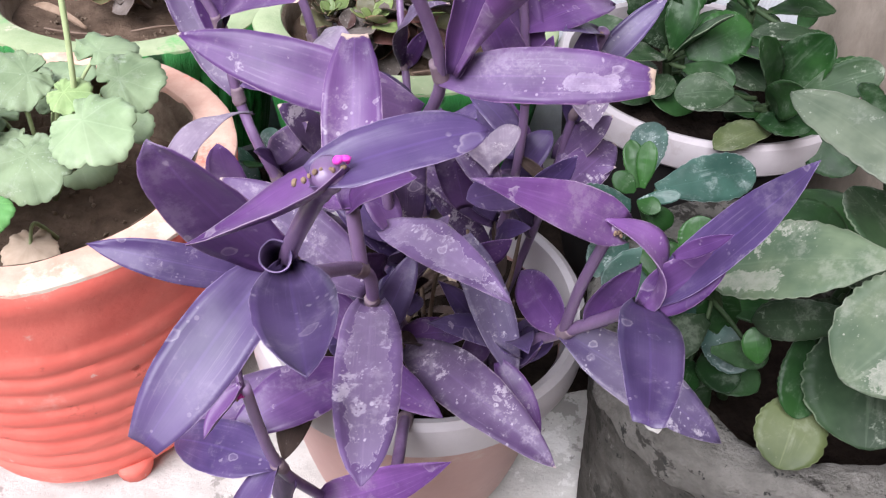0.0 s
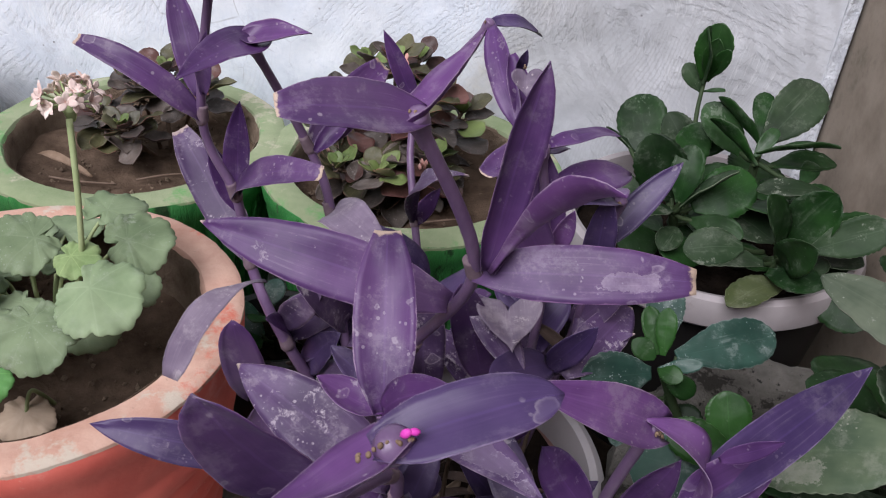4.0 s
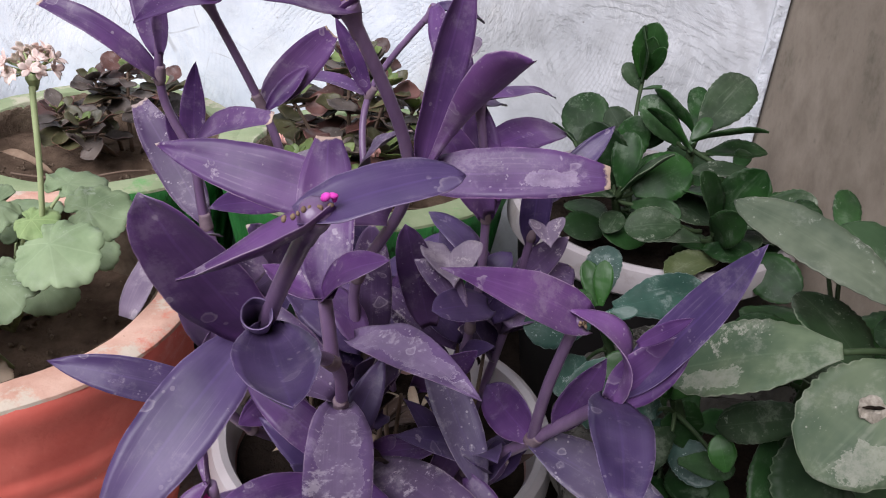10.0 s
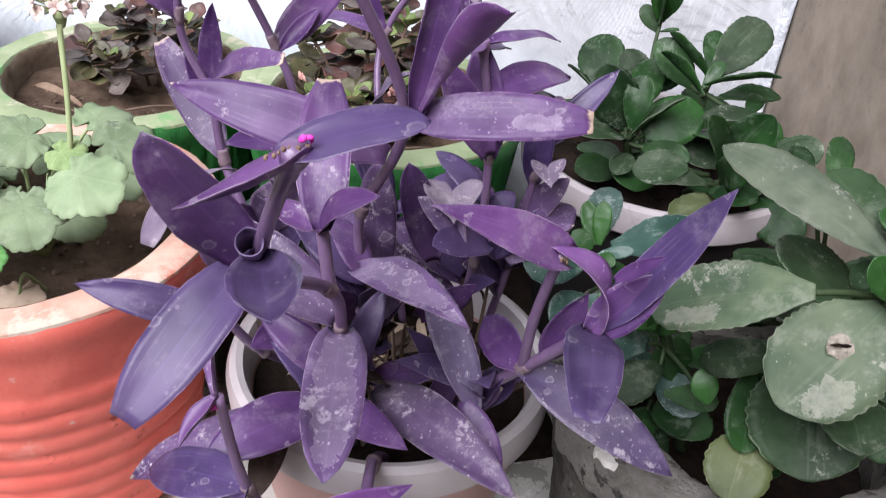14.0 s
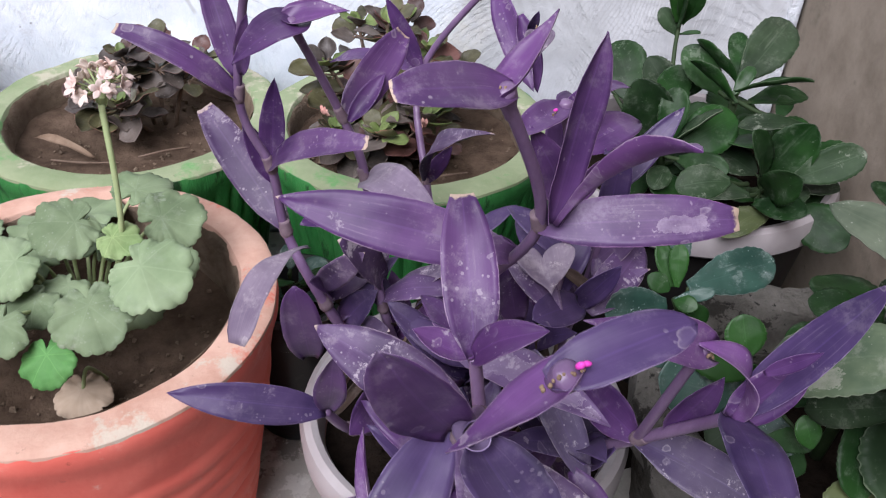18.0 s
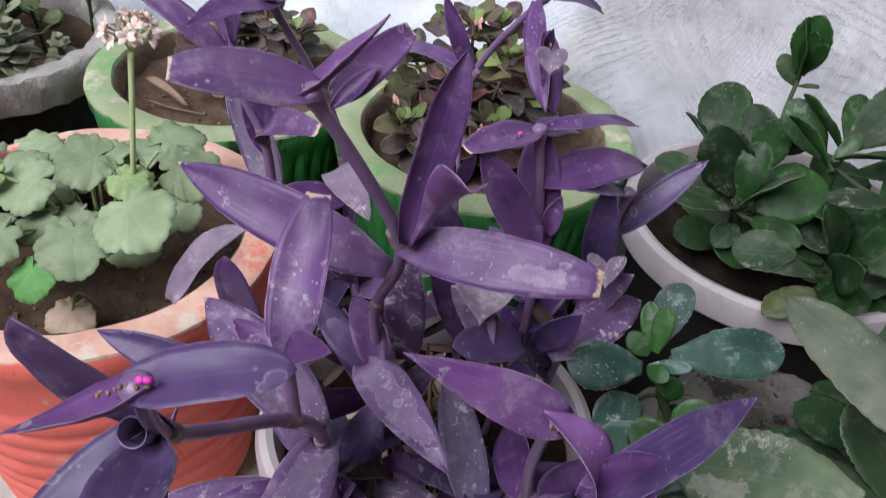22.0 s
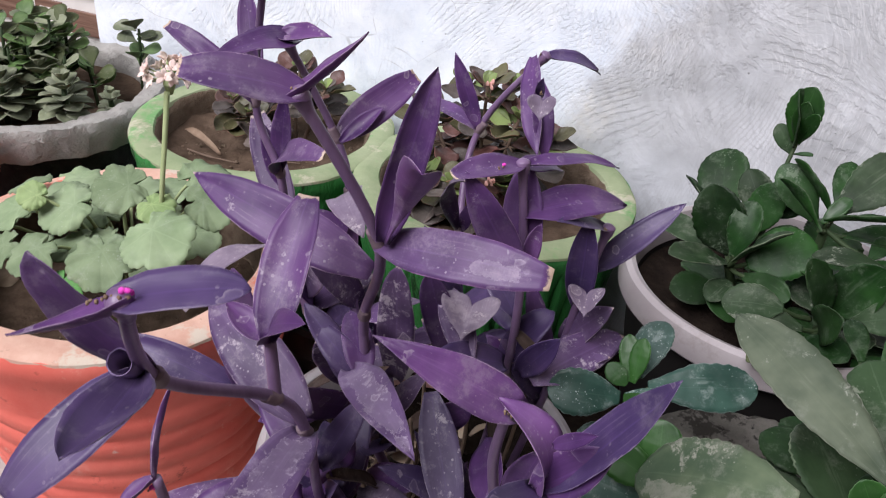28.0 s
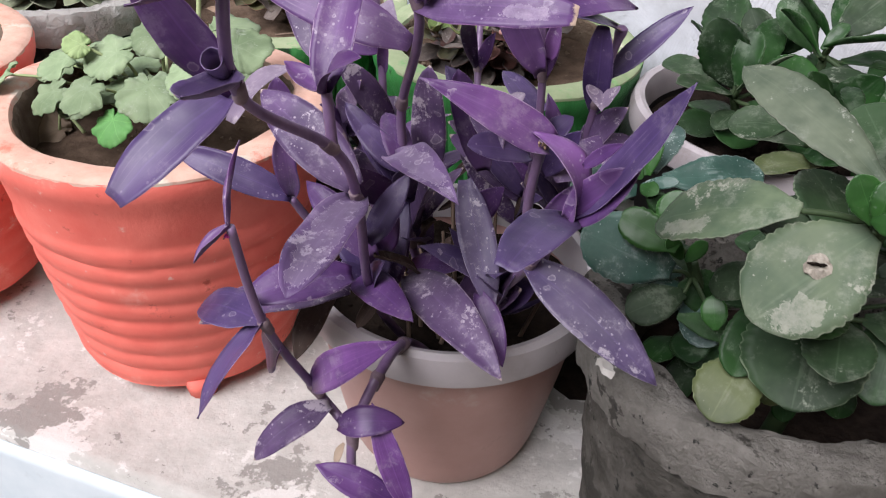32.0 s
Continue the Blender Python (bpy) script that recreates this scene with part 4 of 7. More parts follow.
def ribbed_pot(at, body_mat, rim_mat, label, kind, soil_z, soil_mat, group, scale=1.0, rib=True):
    pot = thing("flower_pot", at, label, "flower pot", group)
    S = scale
    body = [(0.0, 0.014), (0.101, 0.014), (0.107, 0.018)]
    n = 9 if rib else 1
    for k in range(n * 6 + 1):
        t = k / (n * 6)
        z = 0.02 + t * 0.200
        r = 0.107 + 0.0315 * t
        r += (0.0022 * abs(math.sin(math.pi * t * n)) ** 0.8 if rib and t < 0.9 else 0)
        body.append((r, z))
    body += [(0.1395, 0.226), (0.1415, 0.238), (0.1455, 0.247), (0.1470, 0.2605), (0.1455, 0.2645)]
    body_in = [(0.1205, 0.2620), (0.1155, 0.2), (0.112, 0.10), (0.0, 0.09)]
    flute = None if rib else (lambda a, r, z: 0.0042 * (abs(math.sin(24 * a)) ** 0.5 - 0.5) * (1 if 0.03 < z < 0.235 and r > 0.1 else 0))
    lathe("body", [(r * S, z * S) for r, z in body + body_in], at, body_mat, pot, 128 if rib else 288, "", 0.0012, 30, flute)
    rim = [(0.1160, 0.20), (0.1175, 0.2600), (0.1185, 0.2645), (0.1205, 0.2672), (0.132, 0.2684), (0.1425, 0.2676), (0.1462, 0.2650), (0.1466, 0.2625), (0.1440, 0.2630), (0.1200, 0.2625), (0.1150, 0.20), (0.1160, 0.20)]
    lathe("rim", [(r * S, z * S) for r, z in rim], at, rim_mat, pot, 128, "", 0.0016, 24)
    for k in range(3):
        a = radians(-52 + 120 * k)
        b = bmesh.new()
        bmesh.ops.create_cone(b, cap_ends=True, segments=14, radius1=0.014, radius2=0.020, depth=0.026)
        bmesh.ops.translate(b, verts=b.verts[:], vec=(at[0] + 0.094 * S * math.cos(a), at[1] + 0.094 * S * math.sin(a), at[2] + 0.013))
        part("foot", b, body_mat, pot)
    crust = [(0.1120, 0.200), (0.1138, 0.235), (0.1150, 0.2560), (0.1172, 0.2635), (0.1195, 0.2655), (0.1185, 0.2610), (0.1165, 0.20), (0.1120, 0.200)]
    lathe("soil_crust", [(r * S, z * S) for r, z in crust], at, SOIL_CRUST, pot, 128, "dried earth crusted inside the rim", 0.0016, 60)
    crumbs(pot, at, 0.106 * S, soil_z, 170, int(abs(at[0]) * 1000), SOIL_CRUST)
    soil_disc("soil", 0.1172 * S, (at[0], at[1], soil_z), soil_mat, pot, "", 0.007, at[0] * 3)
    return pot


POTS = "flower pots on the ledge"
ORANGE_AT, ORANGE2_AT = (-0.324, 0.465, 0.0), (-0.635, 0.443, 0.0)
GREEN1_AT, GREEN2_AT = (-0.366, 0.763, -0.012), (-0.090, 0.760, -0.012)
LAV_AT, PINK_AT, CONC_AT, GREY_AT = (0.196, 0.735, 0.0), (-0.037, 0.445, 0.0), (0.215, 0.405, 0.0), (-0.680, 0.752, 0.0)
ribbed_pot(ORANGE_AT, ORANGE_BODY, ORANGE_RIM, "ribbed red-orange painted pot with a faded pale rim", "pot", 0.215, SOIL, POTS)
ribbed_pot(ORANGE2_AT, ORANGE_BODY, ORANGE_RIM, "second ribbed red-orange pot with a faded rim", "pot", 0.215, SOIL, POTS)
ribbed_pot(GREEN1_AT, GREEN_BODY, GREEN_RIM, "green painted fluted pot with a pale green rim", "pot", 0.222, SOIL, POTS, 1.0, False)
ribbed_pot(GREEN2_AT, GREEN_BODY, GREEN_RIM, "green painted fluted pot standing against the plaster wall", "pot", 0.222, SOIL, POTS, 1.0, False)


def plastic_pot(at, R, H, foot, body_mat, rim_mat, label, soil_z, soil_mat):
    pot = thing("plastic_pot", at, label, "flower pot", POTS)
    top = R - 0.012
    body = [(0, 0.004), (foot - 0.006, 0.002), (foot, 0.0), (foot + 0.004, 0.006)]
    for k in range(13):
        t = k / 12
        body.append((foot + 0.006 + (top - foot - 0.006) * t ** 0.8, 0.01 + (H - 0.04) * t))
    body += [(top - 0.004, H - 0.03), (foot, 0.05), (0, 0.045)]
    lathe("body", body, at, body_mat, pot, 96, "", 0.0005, 10)
    rim = [(top - 0.002, H - 0.031), (R - 0.005, H - 0.031), (R - 0.001, H - 0.027), (R, H - 0.012), (R - 0.003, H - 0.003), (R - 0.008, H), (R - 0.013, H - 0.002),
           (R - 0.0165, H - 0.012), (R - 0.018, H - 0.031), (top - 0.002, H - 0.031)]
    lathe("rim", rim, at, rim_mat, pot, 96, "", 0.0005, 10)
    crumbs(pot, at, R - 0.028, soil_z, 120, int(abs(at[1]) * 1000), SOIL_WITH_SHADE)
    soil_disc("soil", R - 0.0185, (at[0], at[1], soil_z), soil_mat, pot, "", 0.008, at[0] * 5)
    return pot


def shade_sheet(cx, cy, rx, ry, seed):
    """A thin ragged dark sheet on the ledge that stands in for the shade between the pots."""
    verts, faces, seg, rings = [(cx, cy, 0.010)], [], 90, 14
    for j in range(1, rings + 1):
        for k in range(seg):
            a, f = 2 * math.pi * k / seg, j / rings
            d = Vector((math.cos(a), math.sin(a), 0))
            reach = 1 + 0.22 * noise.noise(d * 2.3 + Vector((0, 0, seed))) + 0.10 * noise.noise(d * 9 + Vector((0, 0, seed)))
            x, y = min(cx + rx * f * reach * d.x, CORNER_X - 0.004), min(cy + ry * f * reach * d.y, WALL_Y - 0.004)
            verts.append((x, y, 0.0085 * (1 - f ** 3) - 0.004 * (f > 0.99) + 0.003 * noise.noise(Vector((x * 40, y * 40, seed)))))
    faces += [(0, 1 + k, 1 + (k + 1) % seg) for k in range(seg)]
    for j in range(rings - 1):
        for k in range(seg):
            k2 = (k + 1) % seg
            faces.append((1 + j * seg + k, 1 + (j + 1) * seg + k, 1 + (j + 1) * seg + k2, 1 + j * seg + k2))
    return tagged(link_mesh("shade_sheet", verts, faces, SOIL_WITH_SHADE), "thin dark sheet laid for the shade between the pots", "earth", kind="stuff")


# added near-black sheet: shade in the gaps, put into a surface
shade_sheet(0.06, 0.70, 0.32, 0.19, 3.0)
plastic_pot(PINK_AT, 0.125, 0.190, 0.078, PINK_BODY, LAVENDER_PALE, "dusty pink plastic pot with a pale lavender rolled rim", 0.150, SOIL_WITH_SHADE)
plastic_pot(LAV_AT, 0.142, 0.245, 0.095, SHADED_PLASTIC, LAVENDER_SHADED, "plastic pot with a wide pale lavender rim in the corner", 0.205, SOIL_WITH_SHADE)


BLACK_PLASTIC = material("black_plastic", (0.010, 0.010, 0.011), (0.022, 0.022, 0.023), rough=0.38, scale=20, bump=0.15, bump_scale=90, bump_depth=0.0005, spec=0.4,
                         stains=[((0.06, 0.055, 0.05), 30.0, 0.66)])
BLACK_AT = (-0.190, 0.602, 0.0)
black_pot = plastic_pot(BLACK_AT, 0.058, 0.165, 0.040, BLACK_PLASTIC, BLACK_PLASTIC, "small black plastic pot wedged between the painted pots", 0.135, SOIL_WITH_SHADE)


def concrete_pot(at, R, inner, H, label, soil_z, soil_mat, taper=0.94, mat=None, collar=None):
    pot = thing("concrete_pot", at, label, "flower pot", POTS)
    prof = [(0, 0.002), (R * (taper - 0.18), 0.0), (R * (taper - 0.16), 0.006)]
    for k in range(22):
        t = k / 21
        prof.append((R * (taper - 0.16 + 0.14 * t), 0.01 + (H - 0.05) * t))
    prof += [(R * 0.985, H - 0.036), (R, H - 0.026), (R, H - 0.012), (R * 0.975, H - 0.002), (R * 0.93, H), (inner + 0.012, H - 0.001), (inner + 0.003, H - 0.005), (inner, H - 0.014),
             (inner * 0.97, H * 0.6), (0, H * 0.55)]
    if collar:
        ring = [(inner * 0.99, H - 0.044), (R * 0.93, H - 0.043), (R * 0.975, H - 0.040)] + prof[-8:-2] + [(inner * 0.99, H - 0.044)]
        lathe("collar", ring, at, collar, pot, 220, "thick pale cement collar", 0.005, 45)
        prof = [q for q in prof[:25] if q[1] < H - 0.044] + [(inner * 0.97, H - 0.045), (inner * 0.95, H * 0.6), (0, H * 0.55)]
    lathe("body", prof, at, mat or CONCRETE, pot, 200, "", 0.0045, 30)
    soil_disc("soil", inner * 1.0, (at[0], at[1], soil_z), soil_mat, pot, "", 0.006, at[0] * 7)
    return pot


concrete_pot(CONC_AT, 0.138, 0.100, 0.236, "cast concrete pot with a rough chipped rim", 0.165, SOIL_WITH_SHADE, 0.94, CONCRETE, CONCRETE_PALE)
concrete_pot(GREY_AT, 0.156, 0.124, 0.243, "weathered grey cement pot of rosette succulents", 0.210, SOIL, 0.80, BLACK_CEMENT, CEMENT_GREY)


# ---- the purple plant in the pink pot ----
purple = thing("purple_trailing_plant", (PINK_AT[0], PINK_AT[1], 0.15), "violet-leaved trailing plant with dusty lance-shaped leaves in the pink pot", "plant")
rng = random.Random(7)


def leaf(base, tip, width, mat=None, up=(0, -0.5, 0.8), arch=0.06, cup=0.35, shape=LANCE, roll=0.0, label="", **more):
    more.setdefault("wave", 0.022 if mat in (PURPLE_DUSTY, PURPLE_CHALK, PALE_LILAC, WITHERED) else 0.010)
    return blade("leaf", base, tip, width, mat or PURPLE, purple, up, arch, cup, shape, roll=roll, label=label, **more)


def stem(points, r0=0.0036, r1=0.0026, nodes=True):
    n = len(points)
    ob = tube("stem", points, [r0 + (r1 - r0) * i / (n - 1) for i in range(n)], STEM, purple, 12)
    if nodes:
        for i in range(1, n - 1):
            p, q = Vector(points[i]), Vector(points[i + 1])
            d = (q - p).normalized()
            r = r0 + (r1 - r0) * i / (n - 1)
            tube("stem_node", [p - d * 0.003, p, p + d * 0.004, p + d * 0.010], [r * 1.05, r * 1.38, r * 1.25, r * 1.06], NODE, ob, 12, steps=3)
    if points[-1] in (H1, H2, H3, H4, H5, H6, H7, H8):
        p = Vector(points[-1])
        d = (p - Vector(points[-2])).normalized()
        tube("sheath", [p - d * 0.012, p - d * 0.006, p - d * 0.001, p + d * 0.003, p + d * 0.005], [r1 * 1.02, r1 * 1.22, r1 * 1.7, r1 * 1.75, r1 * 0.5], STEM, ob, 14, steps=4)
    return ob


def heart_leaf(centre, size, mat, face, tip, label="", cup=0.25, aspect=1.0, rings=7, seg=56):
    """A heart-shaped leaf seen on its face: notch away from the tip, lobes bent forward, a thin edge."""
    C, N, T = Vector(centre), Vector(face).normalized(), Vector(tip)
    T = (T - N * T.dot(N)).normalized()
    S = N.cross(T)
    top, uvs = [], []
    for j in range(rings + 1):
        f = j / rings
        for k in range(seg):
            a = 2 * math.pi * k / seg
            x = 0.5 * math.sin(a) ** 3
            y = -(13 * math.cos(a) - 5 * math.cos(2 * a) - 2 * math.cos(3 * a) - math.cos(4 * a)) / 32 - 0.06
            h = size * (cup * (x * f) ** 2 * 2 + 0.05 * noise.noise(Vector((x * f * 5, y * f * 5, C.x * 40))))
            top.append(C + (S * x + T * y * aspect) * (size * f) + N * h)
            uvs.append((0.5 + y * f * 0.9, 0.5 + x * f * 0.9))
    low = [q - N * (0.0008 if i < rings * seg else 0.0002) for i, q in enumerate(top)]
    o, faces = len(top), []
    for j in range(rings):
        for k in range(seg):
            k2 = (k + 1) % seg
            a, b, c, d = j * seg + k, j * seg + k2, (j + 1) * seg + k2, (j + 1) * seg + k
            faces += [(a, b, c, d), (o + a, o + d, o + c, o + b)]
    faces += [(rings * seg + k, rings * seg + (k + 1) % seg, o + rings * seg + (k + 1) % seg, o + rings * seg + k) for k in range(seg)]
    return link_mesh("leaf", [tuple(q) for q in top + low], faces, mat, purple, label, True, uvs + uvs)


# the stem nodes
N1, N1B, NB, H1, X0 = (-0.022, 0.314, 0.447), (-0.032, 0.330, 0.418), (-0.0497, 0.361, 0.363), (-0.046, 0.283, 0.527), (-0.046, 0.350, 0.331)
FB, N3, H2, N4, O0 = (-0.051, 0.262, 0.414), (-0.060, 0.198, 0.438), (-0.037, 0.160, 0.507), (-0.047, 0.259, 0.384), (-0.047, 0.288, 0.335)
H3, N5, N6 = (0.058, 0.289, 0.396), (0.078, 0.282, 0.358), (0.052, 0.323, 0.293)
NL1, NL2, NL3, NL4, H4 = (-0.188, 0.470, 0.425), (-0.173, 0.475, 0.372), (-0.167, 0.475, 0.321), (-0.140, 0.458, 0.270), (-0.171, 0.460, 0.520)
NM1, NM2, NM3, H5 = (-0.125, 0.470, 0.413), (-0.111, 0.465, 0.371), (-0.100, 0.460, 0.267), (-0.149, 0.449, 0.481)
NR1, NR2, H6 = (-0.078, 0.641, 0.363), (-0.071, 0.594, 0.290), (-0.029, 0.635, 0.440)
H7, N7, H8, N8 = (0.009, 0.455, 0.434), (0.020, 0.448, 0.360), (0.063, 0.489, 0.386), (0.054, 0.484, 0.330)
K1, K2, K3, BUD = (-0.086, 0.236, 0.268), (-0.072, 0.265, 0.195), (-0.049, 0.262, 0.172), (-0.091, 0.222, 0.345)

stem([(-0.030, 0.420, 0.145), (-0.050, 0.385, 0.24), (-0.0505, 0.368, 0.32), NB, N1, H1])
stem([(-0.055, 0.385, 0.145), (-0.056, 0.325, 0.235), O0, N4, N3, H2], 0.0034, 0.0026)
stem([N4, FB], 0.0032, 0.0030, False)
stem([(0.000, 0.410, 0.145), (0.022, 0.365, 0.225), N6, N5], 0.0042, 0.0032)
stem([N6, (0.052, 0.300, 0.350), H3], 0.0032, 0.0026, False)
stem([(-0.085, 0.470, 0.145), NL4, NL3, NL2, NL1, H4], 0.0042, 0.0024)
stem([(-0.070, 0.480, 0.145), NM3, NM2, NM1, H5], 0.0036, 0.0024)
stem([(-0.035, 0.520, 0.145), NR2, NR1, H6], 0.0034, 0.0026)
stem([(0.000, 0.480, 0.145), (0.018, 0.455, 0.27), N7, H7], 0.0034, 0.0026)
stem([(0.025, 0.490, 0.145), (0.045, 0.487, 0.25), N8, H8], 0.0034, 0.0026)
stem([(-0.030, 0.375, 0.145), (-0.033, 0.330, 0.192), (-0.033, 0.285, 0.200), (-0.040, 0.258, 0.165), (-0.036, 0.250, 0.11)], 0.0042, 0.0032)
stem([BUD, K1, K2, K3], 0.0026, 0.0034)
stem([(-0.085, 0.455, 0.145), (-0.115, 0.375, 0.235), (-0.130, 0.353, 0.277)], 0.0034, 0.003)

# the middle shoot, its head and its long leaves
leaf(N1, (0.064, 0.306, 0.459), 0.0240, PURPLE_SPLASH, (0, -0.75, 0.7), 0.07, 0.25, BLUNT, label="long violet leaf with a dry tip and a pale splash")
leaf(N1B, (-0.145, 0.340, 0.441), 0.029, PURPLE_TIP, (0.1, -0.8, 0.6), 0.06, 0.3, label="violet leaf with dried splashes")
leaf(Vector(H1) + Vector((0.003, 0.002, 0.0)), (-0.087, 0.260, 0.538), 0.0205, PURPLE_TIP, (0, -0.55, 0.8), 0.06, 0.45, BLUNT)
leaf(Vector(H1) + Vector((-0.004, -0.002, -0.003)), (-0.027, 0.305, 0.552), 0.021, PURPLE_YOUNG, (-0.35, 0.1, 1), -0.04, 0.8, BOAT, clasp=0.6)
leaf((-0.018, 0.309, 0.452), (-0.003, 0.324, 0.536), 0.0205, PURPLE, (0.35, -0.9, 0.1), -0.02, 0.95, BLADE, label="upright folded violet leaf")
leaf((-0.016, 0.307, 0.452), (0.020, 0.253, 0.523), 0.021, PURPLE_YOUNG, (0.2, 0.5, 1), 0.11, 0.95, SPOON)
leaf(FB, (-0.058, 0.312, 0.464), 0.026, PURPLE_TIP, (0.05, -0.9, 0.5), 0.05, 0.5, BLUNT, label="broad upright violet leaf with a dry tip")
leaf(FB, (-0.078, 0.268, 0.424), 0.016, PURPLE_YOUNG, (0.1, -0.3, 1), -0.08, 0.8)
leaf(FB, (-0.024, 0.247, 0.444), 0.018, PURPLE_YOUNG, (-0.3, -0.5, 1), 0.14, 0.5, OVATE)
leaf((-0.050, 0.292, 0.340), (-0.128, 0.323, 0.374), 0.033, PURPLE_DUSTY, (0.1, -0.6, 0.85), 0.08, 0.15, label="old dusty violet leaf with a ragged tip")
leaf((-0.050, 0.346, 0.333), (0.019, 0.276, 0.356), 0.0245, PURPLE_CHALK, (0.2, -0.6, 0.9), 0.14, 0.2, label="dusty violet leaf with pale dried mud")
leaf((-0.008, 0.372, 0.312), (0.032, 0.325, 0.245), 0.025, PURPLE_WORN, (0.3, -0.9, 0.5), 0.05, 0.25)
leaf((-0.050, 0.352, 0.300), (-0.075, 0.300, 0.345), 0.022, PURPLE, (0.2, -0.9, 0.5), 0.05, 0.3)

# the pink-flowered head that leans over the pot's front
leaf(Vector(H2) + Vector((-0.004, -0.001, -0.001)), (0.000, 0.173, 0.516), 0.0175, PURPLE_BLUE, (0, -0.3, 1), 0.06, 0.4, OVAL, label="violet leaf below a pink flower")
leaf(Vector(H2) + Vector((0.005, 0.003, 0.001)), (-0.068, 0.144, 0.495), 0.020, PURPLE_YOUNG, (0.1, 0.35, 1), -0.05, 0.75, BOAT, clasp=0.4)
leaf((-0.062, 0.200, 0.440), (-0.087, 0.174, 0.502), 0.027, PURPLE, (-0.15, -0.9, 0.5), 0.05, 0.35, OVAL)
leaf((-0.066, 0.202, 0.437), (-0.097, 0.150, 0.402), 0.026, PURPLE_BLUE, (0.3, -0.1, 0.9), 0.07, 0.3, BLUNT, label="blue-violet leaf with a pale cut tip")
leaf((-0.056, 0.184, 0.453), (-0.036, 0.126, 0.474), 0.027, PURPLE_BLUE, (0, -0.2, 1), -0.05, 0.7, OVATE, clasp=1.6, label="cupped leaf rolled into a tube at its foot")
leaf(O0, (-0.034, 0.180, 0.346), 0.030, PURPLE_CHALK, (0.05, -0.2, 1), 0.07, 0.25, OVAL, label="oval drooping leaf grey with dust")
leaf((-0.130, 0.353, 0.278), (-0.217, 0.338, 0.306), 0.024, PURPLE_BLUE, (0.1, -0.7, 0.7), 0.08, 0.35)
leaf((-0.128, 0.352, 0.280), (-0.120, 0.330, 0.345), 0.020, PURPLE, (0.1, -0.9, 0.4), 0.02, 0.4)

# the rolled young leaf above the cupped one
FUNNEL = (-0.0575, 0.176, 0.463)
roll_leaf = lathe("rolled_leaf", [(0.0022, -0.026), (0.0034, -0.018), (0.0044, -0.008), (0.0047, 0.0000), (0.0048, 0.0016), (0.0044, 0.0014), (0.0042, -0.0020), (0.0040, -0.0090), (0.0026, -0.0180), (0.0, -0.0240)],
                  (0, 0, 0), PURPLE_BLUE, None, 32, "young leaf rolled into a funnel", 0.0008, 110, wave=lambda a, r, z: 0.0010 * math.sin(a + 0.6) * max(0.0, 1 + z / 0.01))
roll_leaf.parent = purple
roll_leaf.matrix_parent_inverse = purple.matrix_basis.inverted()
roll_leaf.matrix_basis = Matrix.Translation(FUNNEL) @ Vector((0.14, -0.74, 0.66)).to_track_quat("Z", "Y").to_matrix().to_4x4()

# the head over the concrete pot
leaf(Vector(H3) + Vector((0.004, 0.0, 0.0)), (-0.005, 0.273, 0.427), 0.024, PURPLE_YOUNG, (0.15, -0.7, 0.8), 0.09, 0.4, BOAT, label="magenta-violet leaf")
leaf(N5, (0.127, 0.279, 0.448), 0.024, PURPLE_BLUE, (-0.85, -0.65, 0.45), -0.05, 0.55, label="long blue-violet leaf")
leaf(N5, (0.052, 0.285, 0.404), 0.024, PURPLE_YOUNG, (0.9, -0.2, 0.7), 0.30, 0.55)
leaf(N5, (0.068, 0.194, 0.384), 0.028, PURPLE_BLUE, (0.1, 0.1, 1), 0.07, 0.35, BLUNT)
leaf(N5, (0.110, 0.284, 0.396), 0.024, PURPLE, (-0.3, -0.9, 0.6), 0.05, 0.5)
leaf((0.083, 0.275, 0.396), (0.101, 0.267, 0.417), 0.008, PURPLE, (-0.5, -0.8, 0.4), 0.02, 0.6)
leaf(N6, (0.143, 0.291, 0.253), 0.033, PURPLE_WORN, (0.1, -0.55, 1), 0.08, 0.25, label="long dusty leaf resting on the concrete rim")
leaf(N6, (0.028, 0.380, 0.283), 0.026, PURPLE, (-0.2, -0.8, 0.6), 0.05, 0.3)
leaf((0.062, 0.310, 0.315), (0.076, 0.295, 0.372), 0.020, PURPLE, (-0.3, -1, 0.2), 0, 0.8)

# the low leaves over the pot's rim
leaf((-0.035, 0.345, 0.243), (0.055, 0.270, 0.243), 0.034, PURPLE_DUSTY, (0.15, -0.6, 1), 0.12, 0.2, OVATE, label="spotted old leaf hanging over the rim")
leaf((-0.072, 0.338, 0.235), (-0.008, 0.283, 0.258), 0.026, PURPLE, (0.1, -0.6, 1), 0.08, 0.25, OVATE)
leaf((-0.068, 0.318, 0.240), (-0.184, 0.300, 0.183), 0.032, PURPLE_DUSTY, (-0.1, -0.5, 1), 0.12, 0.15, label="mottled old leaf lying over the ledge")
leaf((-0.060, 0.305, 0.262), (-0.118, 0.258, 0.256), 0.034, PURPLE, (-0.1, -0.5, 1), 0.12, 0.2)
leaf((-0.090, 0.345, 0.225), (-0.105, 0.300, 0.175), 0.024, WITHERED, (-0.1, -0.7, 0.8), 0.10, 0.3, label="withered brown leaf")
leaf((0.020, 0.330, 0.255), (0.048, 0.300, 0.225), 0.020, PURPLE, (0.2, -0.8, 0.6), 0.05, 0.4)
leaf((0.000, 0.350, 0.22), (0.020, 0.375, 0.262), 0.018, PURPLE, (0, -0.9, 0.5), 0.05, 0.3)
leaf((-0.040, 0.355, 0.24), (0.005, 0.345, 0.262), 0.020, PURPLE, (0, -0.6, 0.9), 0.08, 0.3)
